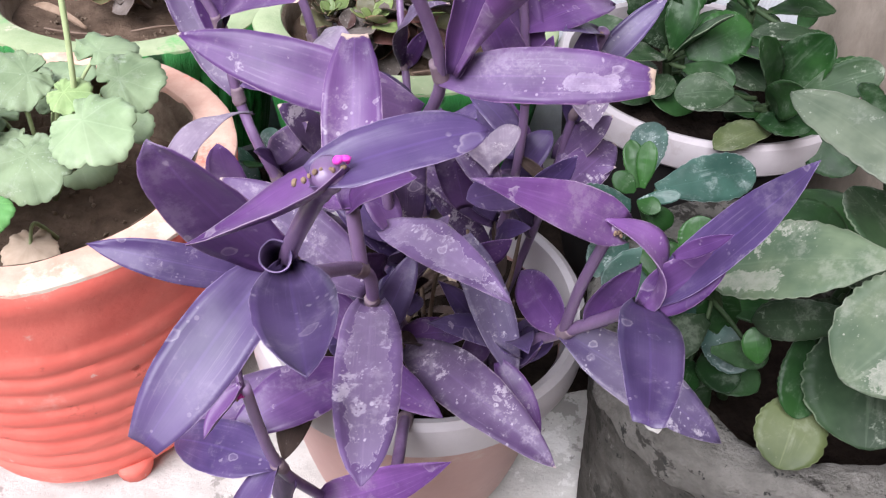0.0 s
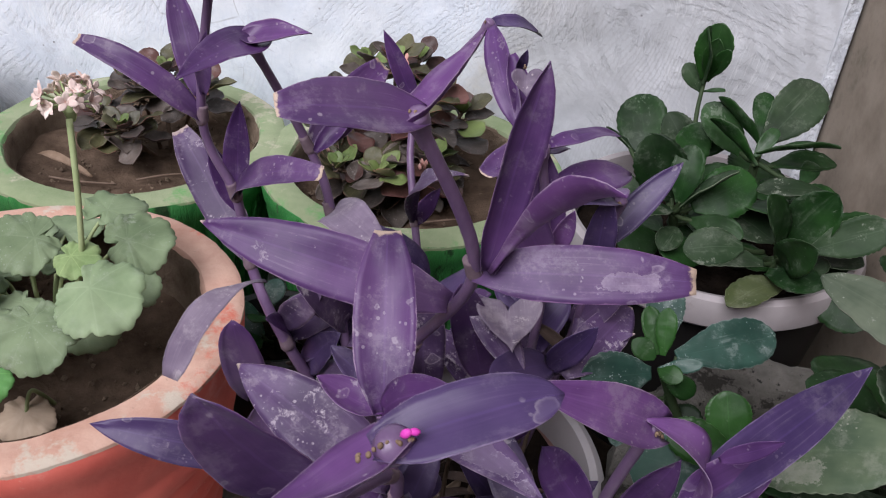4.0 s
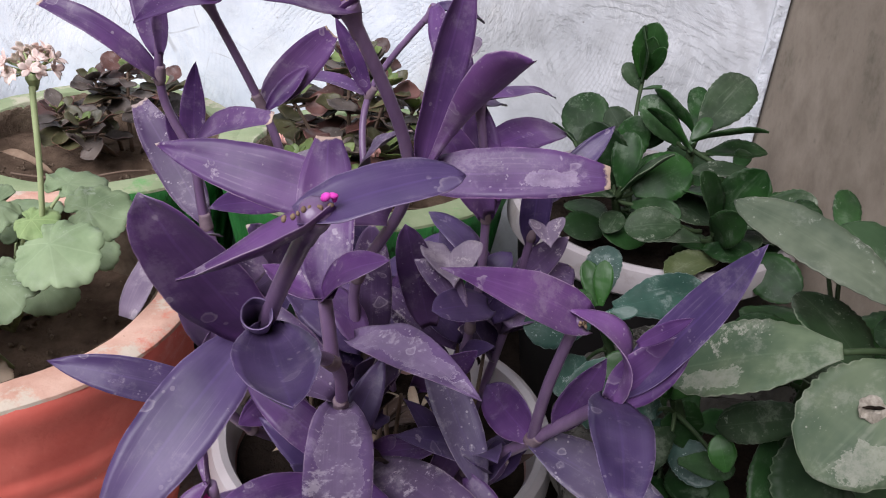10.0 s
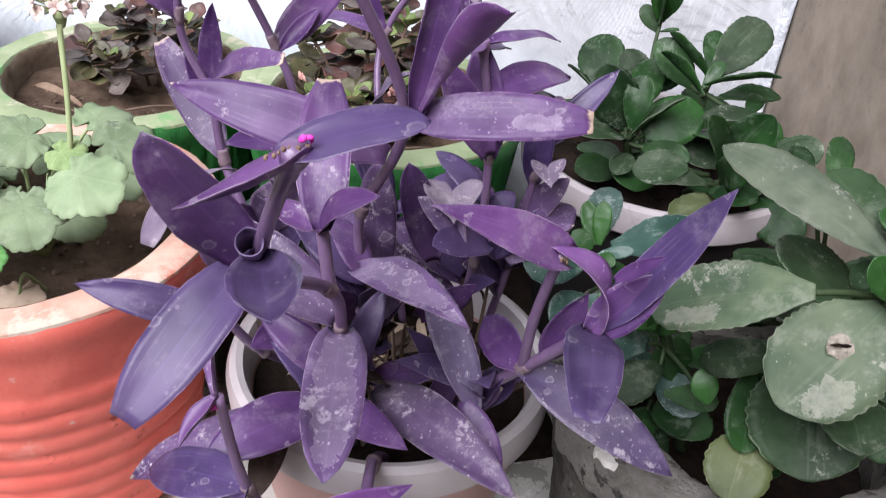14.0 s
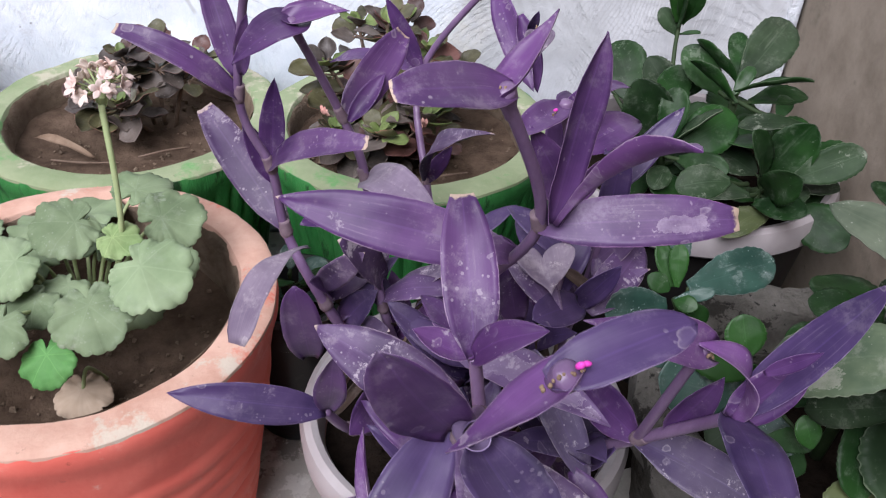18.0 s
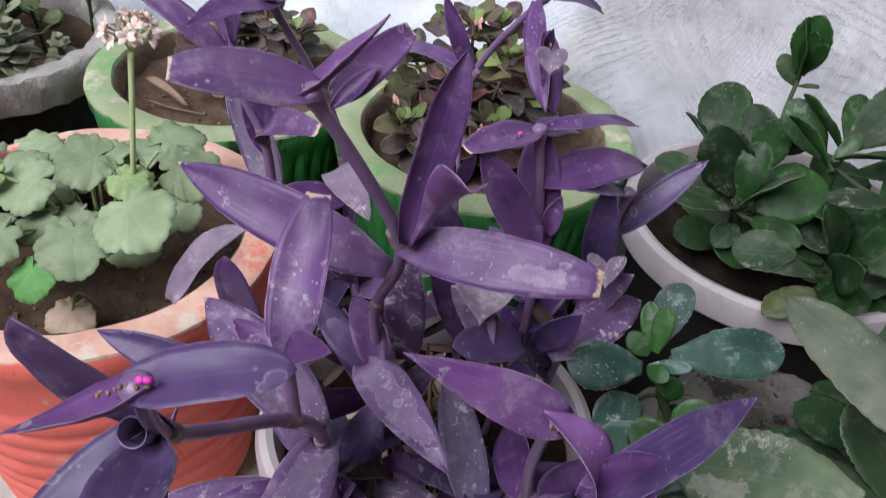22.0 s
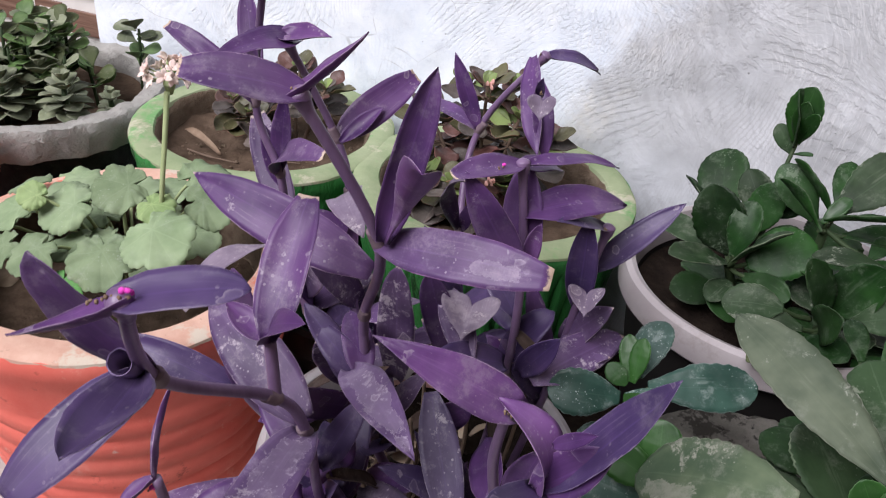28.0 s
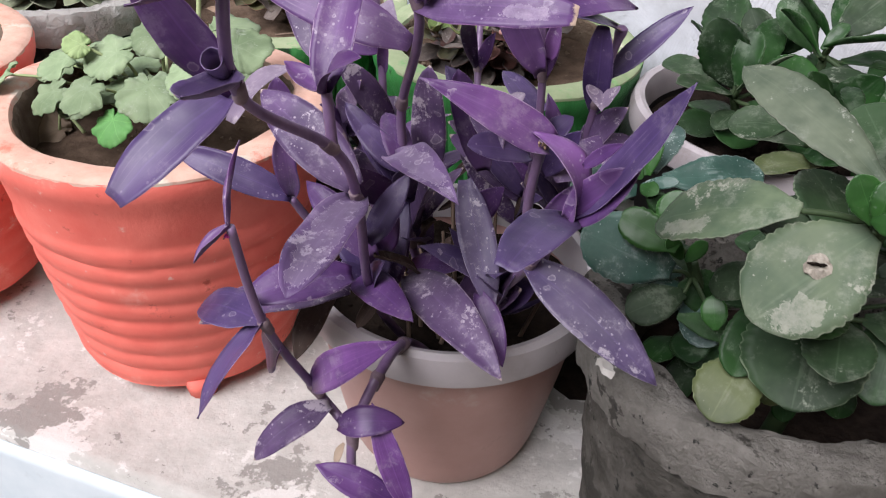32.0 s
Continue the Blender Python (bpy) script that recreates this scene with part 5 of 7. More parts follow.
leaf((-0.052, 0.335, 0.265), (-0.036, 0.320, 0.315), 0.019, PURPLE, (0.2, -0.9, 0.4), 0.03, 0.4)

# the trailing shoot before the pot
leaf(K1, (-0.152, 0.264, 0.238), 0.030, PURPLE_BLUE, (-0.1, -0.4, 1), 0.10, 0.3, OVATE)
leaf(K1, (-0.108, 0.190, 0.222), 0.026, PURPLE_BLUE, (-0.5, -0.2, 0.8), 0.06, 0.35)
leaf((-0.080, 0.243, 0.245), (-0.104, 0.262, 0.215), 0.030, PURPLE, (-0.3, -0.9, 0.5), 0.05, 0.3, OVATE)
leaf(K2, (-0.001, 0.243, 0.277), 0.024, PURPLE_YOUNG, (-0.1, -0.8, 0.7), 0.10, 0.3)
leaf((-0.058, 0.262, 0.184), (-0.098, 0.226, 0.150), 0.024, PURPLE_DUSTY, (-0.1, -0.6, 1), 0.18, 0.2, OVATE)
leaf((-0.050, 0.258, 0.172), (-0.008, 0.272, 0.178), 0.022, PURPLE, (0, -0.6, 0.9), 0.22, 0.3, OVATE)
leaf((0.006, 0.246, 0.128), (-0.031, 0.270, 0.190), 0.019, PURPLE_YOUNG, (0.4, -0.9, 0.4), 0.08, 0.4)
leaf((-0.004, 0.245, 0.128), (-0.058, 0.237, 0.152), 0.022, PURPLE, (0, -0.5, 1), 0.10, 0.3)
leaf((-0.045, 0.256, 0.158), (-0.048, 0.248, 0.140), 0.008, DRY_LEAF, (-0.5, -0.8, 0), 0.1, 0.5)
leaf(BUD, (-0.098, 0.250, 0.382), 0.012, PURPLE_YOUNG, (-0.8, -0.5, 0.2), 0.04, 1.1)
leaf(BUD, (-0.105, 0.205, 0.328), 0.013, PURPLE_YOUNG, (-0.5, -0.2, 0.8), 0.04, 1.0)

# the tall shoot at the back by the orange pot
leaf(Vector(H4) + Vector((0.003, 0.003, 0.001)), (-0.192, 0.428, 0.512), 0.023, PURPLE, (0, -0.35, 1), 0.03, 0.7, BOAT, clasp=0.9)
leaf(Vector(H4) + Vector((-0.003, 0.0, 0.000)), (-0.119, 0.466, 0.534), 0.022, PURPLE_YOUNG, (0, -0.25, 1), 0.0, 0.85, BOAT, clasp=0.9)
leaf(NL1, (-0.254, 0.467, 0.468), 0.0165, PURPLE_TIP, (0.2, -0.6, 0.8), 0.17, 0.35, BLUNT)
leaf((-0.187, 0.470, 0.440), (-0.204, 0.489, 0.494), 0.018, PURPLE, (0.2, -1, 0.1), 0, 0.45, OVAL)
leaf((-0.183, 0.465, 0.443), (-0.174, 0.452, 0.486), 0.013, PURPLE, (-0.3, -1, 0.1), 0, 0.9)
leaf((-0.168, 0.480, 0.322), (-0.228, 0.535, 0.383), 0.028, PURPLE_DUSTY, (0.3, -1, 0.3), 0.02, 0.35, BLUNT)
leaf(NL2, (-0.166, 0.474, 0.437), 0.018, PURPLE, (-0.1, -1, 0.2), 0, 0.5, OVATE)
leaf(NL2, (-0.106, 0.415, 0.428), 0.021, PURPLE_TIP, (-0.2, -0.6, 0.9), 0.12, 0.35, BLUNT)
leaf((-0.173, 0.478, 0.36), (-0.190, 0.482, 0.405), 0.016, PURPLE, (0.3, -1, 0.1), 0, 0.8)
leaf((-0.147, 0.440, 0.335), (-0.180, 0.362, 0.322), 0.021, PALE_LILAC, (-0.3, -0.5, 1), 0.22, 0.25, PADDLE, clasp=0.2, label="limp dusty leaf over the orange rim")
leaf((-0.143, 0.392, 0.285), (-0.146, 0.372, 0.359), 0.025, PURPLE, (0.1, -1, 0.2), 0.03, 0.35, OVAL)
leaf((-0.145, 0.462, 0.285), (-0.110, 0.430, 0.340), 0.020, PURPLE_DUSTY, (0, -0.9, 0.4), 0.03, 0.3)
leaf((-0.105, 0.462, 0.300), (-0.125, 0.440, 0.330), 0.018, PURPLE_DUSTY, (0.2, -0.9, 0.4), 0.05, 0.3)

# the second back shoot
leaf(Vector(H5) + Vector((0.003, 0.004, 0.002)), (-0.173, 0.400, 0.480), 0.027, PURPLE, (0, -0.5, 1), 0.07, 0.35, BOAT, clasp=0.5)
leaf(Vector(H5) + Vector((-0.004, 0.0, 0.002)), (-0.117, 0.446, 0.492), 0.022, PURPLE_YOUNG, (0, -0.35, 1), 0.03, 0.85, BOAT, clasp=0.9)
leaf(NM1, (-0.090, 0.520, 0.449), 0.025, PURPLE_TIP, (0.2, -1, 0.5), 0.04, 0.4, BLUNT)
leaf((-0.121, 0.468, 0.412), (-0.100, 0.490, 0.435), 0.014, PURPLE, (-0.3, -1, 0.3), 0, 0.8)
leaf(NM2, (-0.064, 0.387, 0.398), 0.026, PALE_LILAC, (0, -0.7, 0.9), 0.16, 0.2, OVATE, label="whitened dusty leaf")
leaf((-0.110, 0.463, 0.350), (-0.150, 0.430, 0.360), 0.022, PURPLE, (0, -0.6, 0.9), 0.08, 0.3)
leaf((-0.100, 0.460, 0.275), (-0.045, 0.440, 0.300), 0.020, PURPLE_DUSTY, (0, -0.4, 1), 0.18, 0.3)
leaf((-0.108, 0.465, 0.330), (-0.095, 0.440, 0.375), 0.012, PURPLE, (0, -1, 0.2), 0, 0.8)

# the shoot that leans to the wall
leaf((-0.078, 0.640, 0.365), (-0.107, 0.646, 0.425), 0.016, PURPLE, (0.3, -1, 0.2), 0.03, 0.6)
leaf(NR1, (-0.156, 0.680, 0.352), 0.017, PURPLE, (0, -0.4, 1), 0.16, 0.4)
leaf(H6, (0.010, 0.667, 0.425), 0.017, PURPLE_BLUE, (0, -0.4, 1), 0.10, 0.6, BLUNT)
leaf((-0.026, 0.590, 0.455), (0.000, 0.532, 0.405), 0.021, PURPLE, (-0.4, -0.9, 0.3), 0.05, 0.45)
heart_leaf((-0.001, 0.527, 0.443), 0.020, PALE_LILAC, (0.0, -0.85, 0.55), (0.1, -0.5, -1), "small lilac bract", 0.6)
leaf((-0.006, 0.540, 0.446), (-0.003, 0.528, 0.464), 0.008, PURPLE_BLUE, (0, -0.9, 0.3), 0.05, 0.9)
leaf((-0.012, 0.560, 0.448), (0.004, 0.540, 0.400), 0.017, PURPLE, (0.3, -0.9, 0.3), 0.05, 0.6)
leaf(NR2, (-0.030, 0.470, 0.405), 0.016, PURPLE_DUSTY, (-0.3, -0.5, 1), 0.10, 0.4)
leaf(NR2, (-0.052, 0.575, 0.335), 0.014, PURPLE, (-0.3, -1, 0.1), 0, 0.5)

# the shoots at the back towards the wall corner
leaf(H7, (0.060, 0.509, 0.422), 0.013, PURPLE, (0, -0.3, 1), 0.08, 0.5)
leaf(H7, (-0.022, 0.415, 0.437), 0.020, PURPLE_TIP, (0, -0.5, 1), 0.05, 0.5, BLUNT)
leaf((0.014, 0.452, 0.402), (0.070, 0.506, 0.398), 0.027, PURPLE, (0, -0.6, 1), 0.12, 0.35, OVATE)
leaf((0.006, 0.458, 0.430), (0.024, 0.492, 0.420), 0.018, PURPLE_TIP, (0, -0.5, 1), 0.08, 0.4, BLUNT)
leaf(N7, (0.008, 0.468, 0.426), 0.028, PURPLE, (0, -1, 0.2), 0.02, 0.35, BLUNT)
leaf((0.020, 0.438, 0.368), (-0.016, 0.420, 0.440), 0.024, PURPLE, (0.3, -1, 0.3), 0.03, 0.4)
leaf((0.024, 0.445, 0.375), (0.030, 0.435, 0.410), 0.013, PURPLE_YOUNG, (-0.2, -1, 0.2), 0, 0.7)
leaf((0.057, 0.500, 0.345), (0.106, 0.530, 0.398), 0.020, PURPLE_BLUE, (-0.4, -0.9, 0.4), 0.02, 0.45, label="dark blue-violet leaf")
leaf(H8, (0.036, 0.451, 0.405), 0.015, PURPLE_BLUE, (0, -0.4, 1), 0.06, 0.4)
leaf((0.054, 0.484, 0.325), (0.053, 0.472, 0.395), 0.022, PURPLE_BLUE, (0, -1, 0.1), 0, 0.5, BLUNT)
heart_leaf((0.062, 0.461, 0.346), 0.024, PALE_LILAC, (-0.10, -0.30, 0.95), (0.15, -1, -0.2), "small pale bract bent back", 0.6, 1.1)
leaf((0.050, 0.482, 0.300), (0.062, 0.470, 0.275), 0.014, PURPLE_DUSTY, (0.2, -1, 0.3), 0.1, 0.3, OVATE)
leaf((0.040, 0.435, 0.290), (0.088, 0.500, 0.300), 0.030, PURPLE_DUSTY, (0, -0.8, 0.8), 0.12, 0.2, OVATE, label="speckled dusty leaf")
leaf((0.030, 0.440, 0.29), (0.055, 0.430, 0.335), 0.020, PURPLE_BLUE, (0, -1, 0.3), 0.02, 0.4)
heart_leaf((0.001, 0.402, 0.352), 0.037, PALE_LILAC, (-0.03, -0.22, 0.95), (0.12, -1, -0.2), "heart-shaped faded leaf", 0.40, 1.12)
tube("leaf_stalk", [(0.001, 0.452, 0.325), (-0.003, 0.440, 0.334), (-0.003, 0.430, 0.339)], [0.0016, 0.0014, 0.0012], STEM, purple, 8, steps=4)
leaf((-0.020, 0.425, 0.350), (0.012, 0.385, 0.325), 0.022, PURPLE_DUSTY, (0.1, -0.7, 0.9), 0.12, 0.3, OVATE)
leaf((-0.010, 0.424, 0.292), (-0.028, 0.406, 0.374), 0.024, PURPLE, (0.1, -1, 0.35), 0.02, 0.25, OVAL)
leaf((0.026, 0.408, 0.320), (-0.008, 0.372, 0.338), 0.024, PURPLE_BLUE, (0.1, -0.5, 0.85), 0.06, 0.3, OVAL, label="oval lavender leaf with a pale edge")
leaf((-0.015, 0.400, 0.26), (0.020, 0.370, 0.315), 0.022, PURPLE, (0.1, -0.95, 0.3), 0.02, 0.3)
leaf((-0.045, 0.406, 0.282), (-0.047, 0.403, 0.374), 0.026, PURPLE_DUSTY, (0.0, -1, 0.35), 0.02, 0.25, OVAL, label="upright dusty leaf")
leaf((-0.085, 0.420, 0.25), (-0.095, 0.385, 0.310), 0.024, PURPLE_DUSTY, (0.1, -0.95, 0.4), 0.02, 0.3)
leaf((-0.10, 0.40, 0.24), (-0.115, 0.345, 0.265), 0.024, PURPLE, (0.0, -0.8, 0.6), 0.06, 0.3)


# the crowded lower leaves along the stems
LOW = (((-0.030, 0.420, 0.145), (-0.046, 0.350, 0.331)), ((-0.055, 0.385, 0.145), (-0.047, 0.300, 0.30)), ((0.000, 0.410, 0.145), (0.040, 0.345, 0.26)), ((-0.085, 0.470, 0.145), (-0.150, 0.465, 0.29)),
       ((-0.070, 0.480, 0.145), (-0.103, 0.460, 0.30)), ((0.000, 0.480, 0.145), (0.020, 0.450, 0.33)), ((0.025, 0.490, 0.145), (0.052, 0.485, 0.31)), ((-0.035, 0.520, 0.145), (-0.060, 0.575, 0.26)))
lw = random.Random(19)
for k in range(84):
    a, b = LOW[k % len(LOW)]
    f = lw.uniform(0.35, 0.98)
    p0 = Vector(a).lerp(Vector(b), f)
    ang = lw.uniform(0, 2 * math.pi)
    d = Vector((math.cos(ang), math.sin(ang) * 0.8, lw.uniform(0.5, 1.5))).normalized()
    tip = p0 + d * lw.uniform(0.050, 0.080)
    if tip.y < 0.30 or tip.z > 0.36:
        tip = p0 + Vector((d.x, abs(d.y), d.z * 0.4)).normalized() * 0.05
    kind = (PURPLE, PURPLE_BLUE, WITHERED, PURPLE_BLUE, WITHERED, PURPLE_DUSTY)[lw.randrange(6)]
    dead = kind is WITHERED
    if dead:
        tip = p0 + Vector((d.x * 0.9, d.y * 0.7, -0.5 if k % 2 else d.z)).normalized() * (tip - p0).length
    leaf(p0, p0 + (tip - p0) * (0.7 if dead else 1.0), lw.uniform(0.010, 0.015) if dead else lw.uniform(0.017, 0.025), kind, (-d.x * 0.3, -0.5, 0.8), lw.uniform(0.0, 0.14), 1.1 if dead else 0.3,
         (LANCE, OVATE, OVAL)[lw.randrange(3)], roll=lw.uniform(-25, 25), nl=14, nw=6)
for k in range(34):
    ang, rr = lw.uniform(0, 2 * math.pi), 0.058 * math.sqrt(lw.random())
    c = Vector((PINK_AT[0] + rr * math.cos(ang), PINK_AT[1] + rr * math.sin(ang), 0.156 + lw.uniform(0, 0.012)))
    d = Vector((lw.uniform(-1, 1), lw.uniform(-1, 1), lw.uniform(-0.1, 0.35))).normalized()
    tagged(blade("fallen_leaf", c, c + d * lw.uniform(0.02, 0.045), lw.uniform(0.008, 0.016), (WITHERED, WITHERED, DRY_LEAF)[lw.randrange(3)], None, (0, 0, 1), 0.12, 0.7, LANCE, roll=lw.uniform(-60, 60), nl=8, nw=4),
           "curled brown dead leaf on the pot's soil", "dead leaf", "dead leaves in the pink pot")


# dry leafless stalks left standing in the pot
for k in range(18):
    ang, rr = lw.uniform(0, 2 * math.pi), 0.075 * math.sqrt(lw.random())
    foot = Vector((PINK_AT[0] + rr * math.cos(ang), PINK_AT[1] - 0.01 + rr * math.sin(ang) * 0.8, 0.148))
    head = foot + Vector((lw.uniform(-0.03, 0.03), lw.uniform(-0.04, 0.02), lw.uniform(0.04, 0.11)))
    mid = (foot + head) / 2 + Vector((lw.uniform(-0.01, 0.01), lw.uniform(-0.01, 0.01), 0.004))
    tube("dry_stalk", [foot, mid, head], [0.0020, 0.0017, 0.0012], BROWN_STALK, purple, 7, "", 5)


# the flowers and dried bracts in the heads
def flower_head(at, petals, dry, seed, along=(-0.4, -0.6, 0.3), reach=0.004):
    """Petals and a row of dried buds lying in the fold of a bract, along one direction."""
    r = random.Random(seed)
    row = Vector(along).normalized()
    for mat, count, size, name in ((MAGENTA, petals, 0.0012, "petal"), (DRIED, dry, 0.0008, "dry_bract")):
        for k in range(count):
            b = bmesh.new()
            bmesh.ops.create_icosphere(b, subdivisions=2, radius=size * r.uniform(0.7, 1.15))
            for v in b.verts:
                v.co = Vector((v.co.x * 1.25, v.co.y * 0.9, v.co.z * 0.8)) * (1 + 0.25 * noise.noise(v.co * 600))
            off = row * (reach * (k + 0.6) / count) + Vector((r.uniform(-1, 1), r.uniform(-1, 1), r.uniform(-0.5, 1))) * 0.0011 if name == "dry_bract" else Vector((r.uniform(-0.001, 0.0015), r.uniform(-0.0015, 0.001), r.uniform(0.0005, 0.0025)))
            bmesh.ops.rotate(b, verts=b.verts[:], cent=(0, 0, 0), matrix=Euler((r.random() * 3, r.random() * 3, r.random() * 3)).to_matrix())
            bmesh.ops.translate(b, verts=b.verts[:], vec=Vector(at) + off)
            part(name, b, mat, purple)


flower_head((-0.033, 0.159, 0.512), 3, 9, 1, (-0.85, -0.42, -0.30), 0.013)
flower_head((0.060, 0.284, 0.398), 0, 9, 2)
flower_head((-0.0925, 0.221, 0.3375), 2, 2, 3)
flower_head((0.063, 0.485, 0.388), 0, 4, 4)
flower_head((0.000, 0.440, 0.437), 1, 3, 5)
flower_head((-0.046, 0.283, 0.530), 0, 5, 6)
flower_head((-0.002, 0.530, 0.452), 0, 6, 7)
flower_head((-0.030, 0.634, 0.442), 0, 5, 8)


# ---- the fleshy green plants ----
def fleshy_plant(at, label):
    return thing("succulent_plant", at, label, "plant", "fleshy green plants")


corner_plant = fleshy_plant((LAV_AT[0], LAV_AT[1], 0.205), "fleshy green plant with rounded scalloped leaves in the lavender pot")
pot_plant = fleshy_plant((CONC_AT[0], CONC_AT[1], 0.165), "fleshy plant with large dusty grey-green leaves, in the concrete pot")
host = corner_plant
wob = random.Random(11)


def succ(base, tip, width, mat, up=(-0.1, -0.75, 0.65), arch=0.04, cup=0.2, shape=None, thick=0.0024, label="", grow=1.1, **more):
    tip = Vector(base) + (Vector(tip) - Vector(base)) * grow
    width *= grow * (1.1 if host is corner_plant else 0.9)
    L = (tip - Vector(base)).length
    form = shape or (ROUND if width > 0.72 * L else OBOVATE)
    return blade("leaf", base, tip, width, mat, host, up, arch + wob.uniform(-0.03, 0.03), cup, form, thick, 0.2, roll=wob.uniform(-12, 12), scallop=11, label=label, nl=44, **more)


def petioles(centre, ends, r=0.0014, mat=None):
    for e in ends:
        tube("leaf_stalk", [centre, (Vector(centre) + Vector(e)) / 2 + Vector((0, 0, 0.002)), e], [r * 1.2, r, r * 0.9], mat or GREEN_STALK, host, 8, steps=4)

def kl(base, tip, width, mat, up, cup=0.3, arch=0.05, stalk=None):
    """A thick round scalloped leaf on a short stalk from the heart of its rosette."""
    L = (Vector(tip) - Vector(base)).length
    form = ROUND if width > 0.62 * L else OBOVATE
    ob = blade("leaf", base, tip, width, mat, host, up, arch + wob.uniform(-0.02, 0.03), cup, form, 0.0030, 0.25, roll=wob.uniform(-6, 6), scallop=11, wave=0.016, nl=44, nw=8)
    if stalk:
        b, c = Vector(base), Vector(stalk)
        tube("leaf_stalk", [c, (b + c) / 2 + Vector((0, 0, -0.002)), b + (Vector(tip) - b) * 0.04], [0.0028, 0.0022, 0.0020], GREEN_STALK, host, 8, steps=4)
    return ob


FACE, LEVEL = (-0.25, -0.8, 0.5), (-0.1, -0.3, 1)
# the rosette nearest the rim
HEART_1 = (0.152, 0.702, 0.262)
kl((0.138, 0.775, 0.275), (0.123, 0.830, 0.317), 0.052, KALANCHOE, FACE, 0.35, stalk=HEART_1)
kl((0.152, 0.713, 0.268), (0.119, 0.715, 0.330), 0.050, KALANCHOE, FACE, 0.35, stalk=HEART_1)
kl((0.153, 0.692, 0.277), (0.158, 0.712, 0.325), 0.030, KALANCHOE, FACE, 0.5, stalk=HEART_1)
kl((0.154, 0.688, 0.275), (0.192, 0.679, 0.320), 0.022, KALANCHOE_DUSTY, (-0.1, 0.1, 1), 0.5, stalk=HEART_1)
kl((0.166, 0.695, 0.272), (0.218, 0.709, 0.298), 0.048, KALANCHOE, FACE, 0.25, stalk=HEART_1)
kl((0.150, 0.700, 0.264), (0.100, 0.655, 0.285), 0.030, KALANCHOE_DUSTY, LEVEL, 0.5, stalk=HEART_1)
kl((0.117, 0.772, 0.285), (0.094, 0.799, 0.293), 0.018, KALANCHOE_DUSTY, (0.5, 0.2, 1), 0.5, stalk=(0.140, 0.730, 0.262))
kl((0.132, 0.722, 0.262), (0.078, 0.760, 0.262), 0.030, KALANCHOE_DUSTY, LEVEL, 0.4, stalk=HEART_1)
kl((0.157, 0.694, 0.250), (0.141, 0.668, 0.241), 0.024, KALANCHOE_DUSTY, FACE, stalk=(0.160, 0.705, 0.240))
kl((0.200, 0.640, 0.270), (0.152, 0.640, 0.262), 0.036, KALANCHOE_DUSTY, (-0.2, -0.6, 0.8), 0.3, stalk=(0.225, 0.660, 0.255))
kl((0.166, 0.690, 0.262), (0.205, 0.660, 0.268), 0.026, KALANCHOE, FACE, stalk=HEART_1)
kl((0.148, 0.716, 0.272), (0.140, 0.730, 0.300), 0.014, KALANCHOE_YOUNG, FACE, 0.6)
kl((0.156, 0.712, 0.272), (0.162, 0.724, 0.296), 0.013, KALANCHOE_YOUNG, FACE, 0.6)

# the rosette by the corner
HEART_2 = (0.222, 0.734, 0.304)
kl((0.223, 0.736, 0.318), (0.182, 0.761, 0.351), 0.026, KALANCHOE, (0.3, 0.6, 0.8), 0.5, stalk=HEART_2)
kl((0.217, 0.716, 0.308), (0.174, 0.741, 0.338), 0.028, KALANCHOE, (0.3, 0.5, 0.8), 0.55, stalk=HEART_2)
kl((0.228, 0.744, 0.318), (0.276, 0.785, 0.362), 0.046, KALANCHOE_DUSTY, FACE, 0.3, stalk=HEART_2)
kl((0.228, 0.752, 0.318), (0.232, 0.794, 0.346), 0.022, KALANCHOE, FACE, 0.4, stalk=HEART_2)
kl((0.219, 0.728, 0.314), (0.279, 0.706, 0.338), 0.025, KALANCHOE, (0.0, 0.35, 1), 0.6, stalk=HEART_2)
kl((0.214, 0.755, 0.300), (0.174, 0.768, 0.340), 0.034, KALANCHOE, FACE, 0.4, stalk=HEART_2)
kl((0.262, 0.718, 0.292), (0.277, 0.745, 0.303), 0.018, KALANCHOE, FACE, stalk=HEART_2)
kl((0.238, 0.735, 0.300), (0.300, 0.755, 0.300), 0.030, KALANCHOE, LEVEL, stalk=HEART_2)
kl((0.217, 0.727, 0.312), (0.235, 0.741, 0.334), 0.015, KALANCHOE_YOUNG, FACE, 0.6)

# the rosette by the side wall
HEART_3 = (0.238, 0.655, 0.252)
kl((0.240, 0.657, 0.270), (0.262, 0.645, 0.326), 0.046, KALANCHOE, FACE, 0.6, stalk=HEART_3)
kl((0.232, 0.652, 0.264), (0.204, 0.633, 0.325), 0.029, KALANCHOE, (0.6, -0.7, 0.3), 0.6, stalk=HEART_3)
kl((0.230, 0.635, 0.266), (0.234, 0.582, 0.310), 0.034, KALANCHOE, FACE, 0.5, stalk=HEART_3)
kl((0.250, 0.630, 0.280), (0.304, 0.627, 0.311), 0.034, KALANCHOE_DUSTY, FACE, 0.4, stalk=HEART_3)
kl((0.269, 0.675, 0.308), (0.213, 0.687, 0.300), 0.022, KALANCHOE_DUSTY, LEVEL, 0.4, stalk=(0.245, 0.680, 0.285))
kl((0.218, 0.633, 0.260), (0.157, 0.636, 0.258), 0.026, KALANCHOE_DUSTY, LEVEL, stalk=HEART_3)
kl((0.220, 0.625, 0.258), (0.248, 0.584, 0.274), 0.028, KALANCHOE, (-0.2, -0.5, 0.9), stalk=HEART_3)
kl((0.255, 0.665, 0.262), (0.318, 0.672, 0.286), 0.036, KALANCHOE, FACE, stalk=HEART_3)
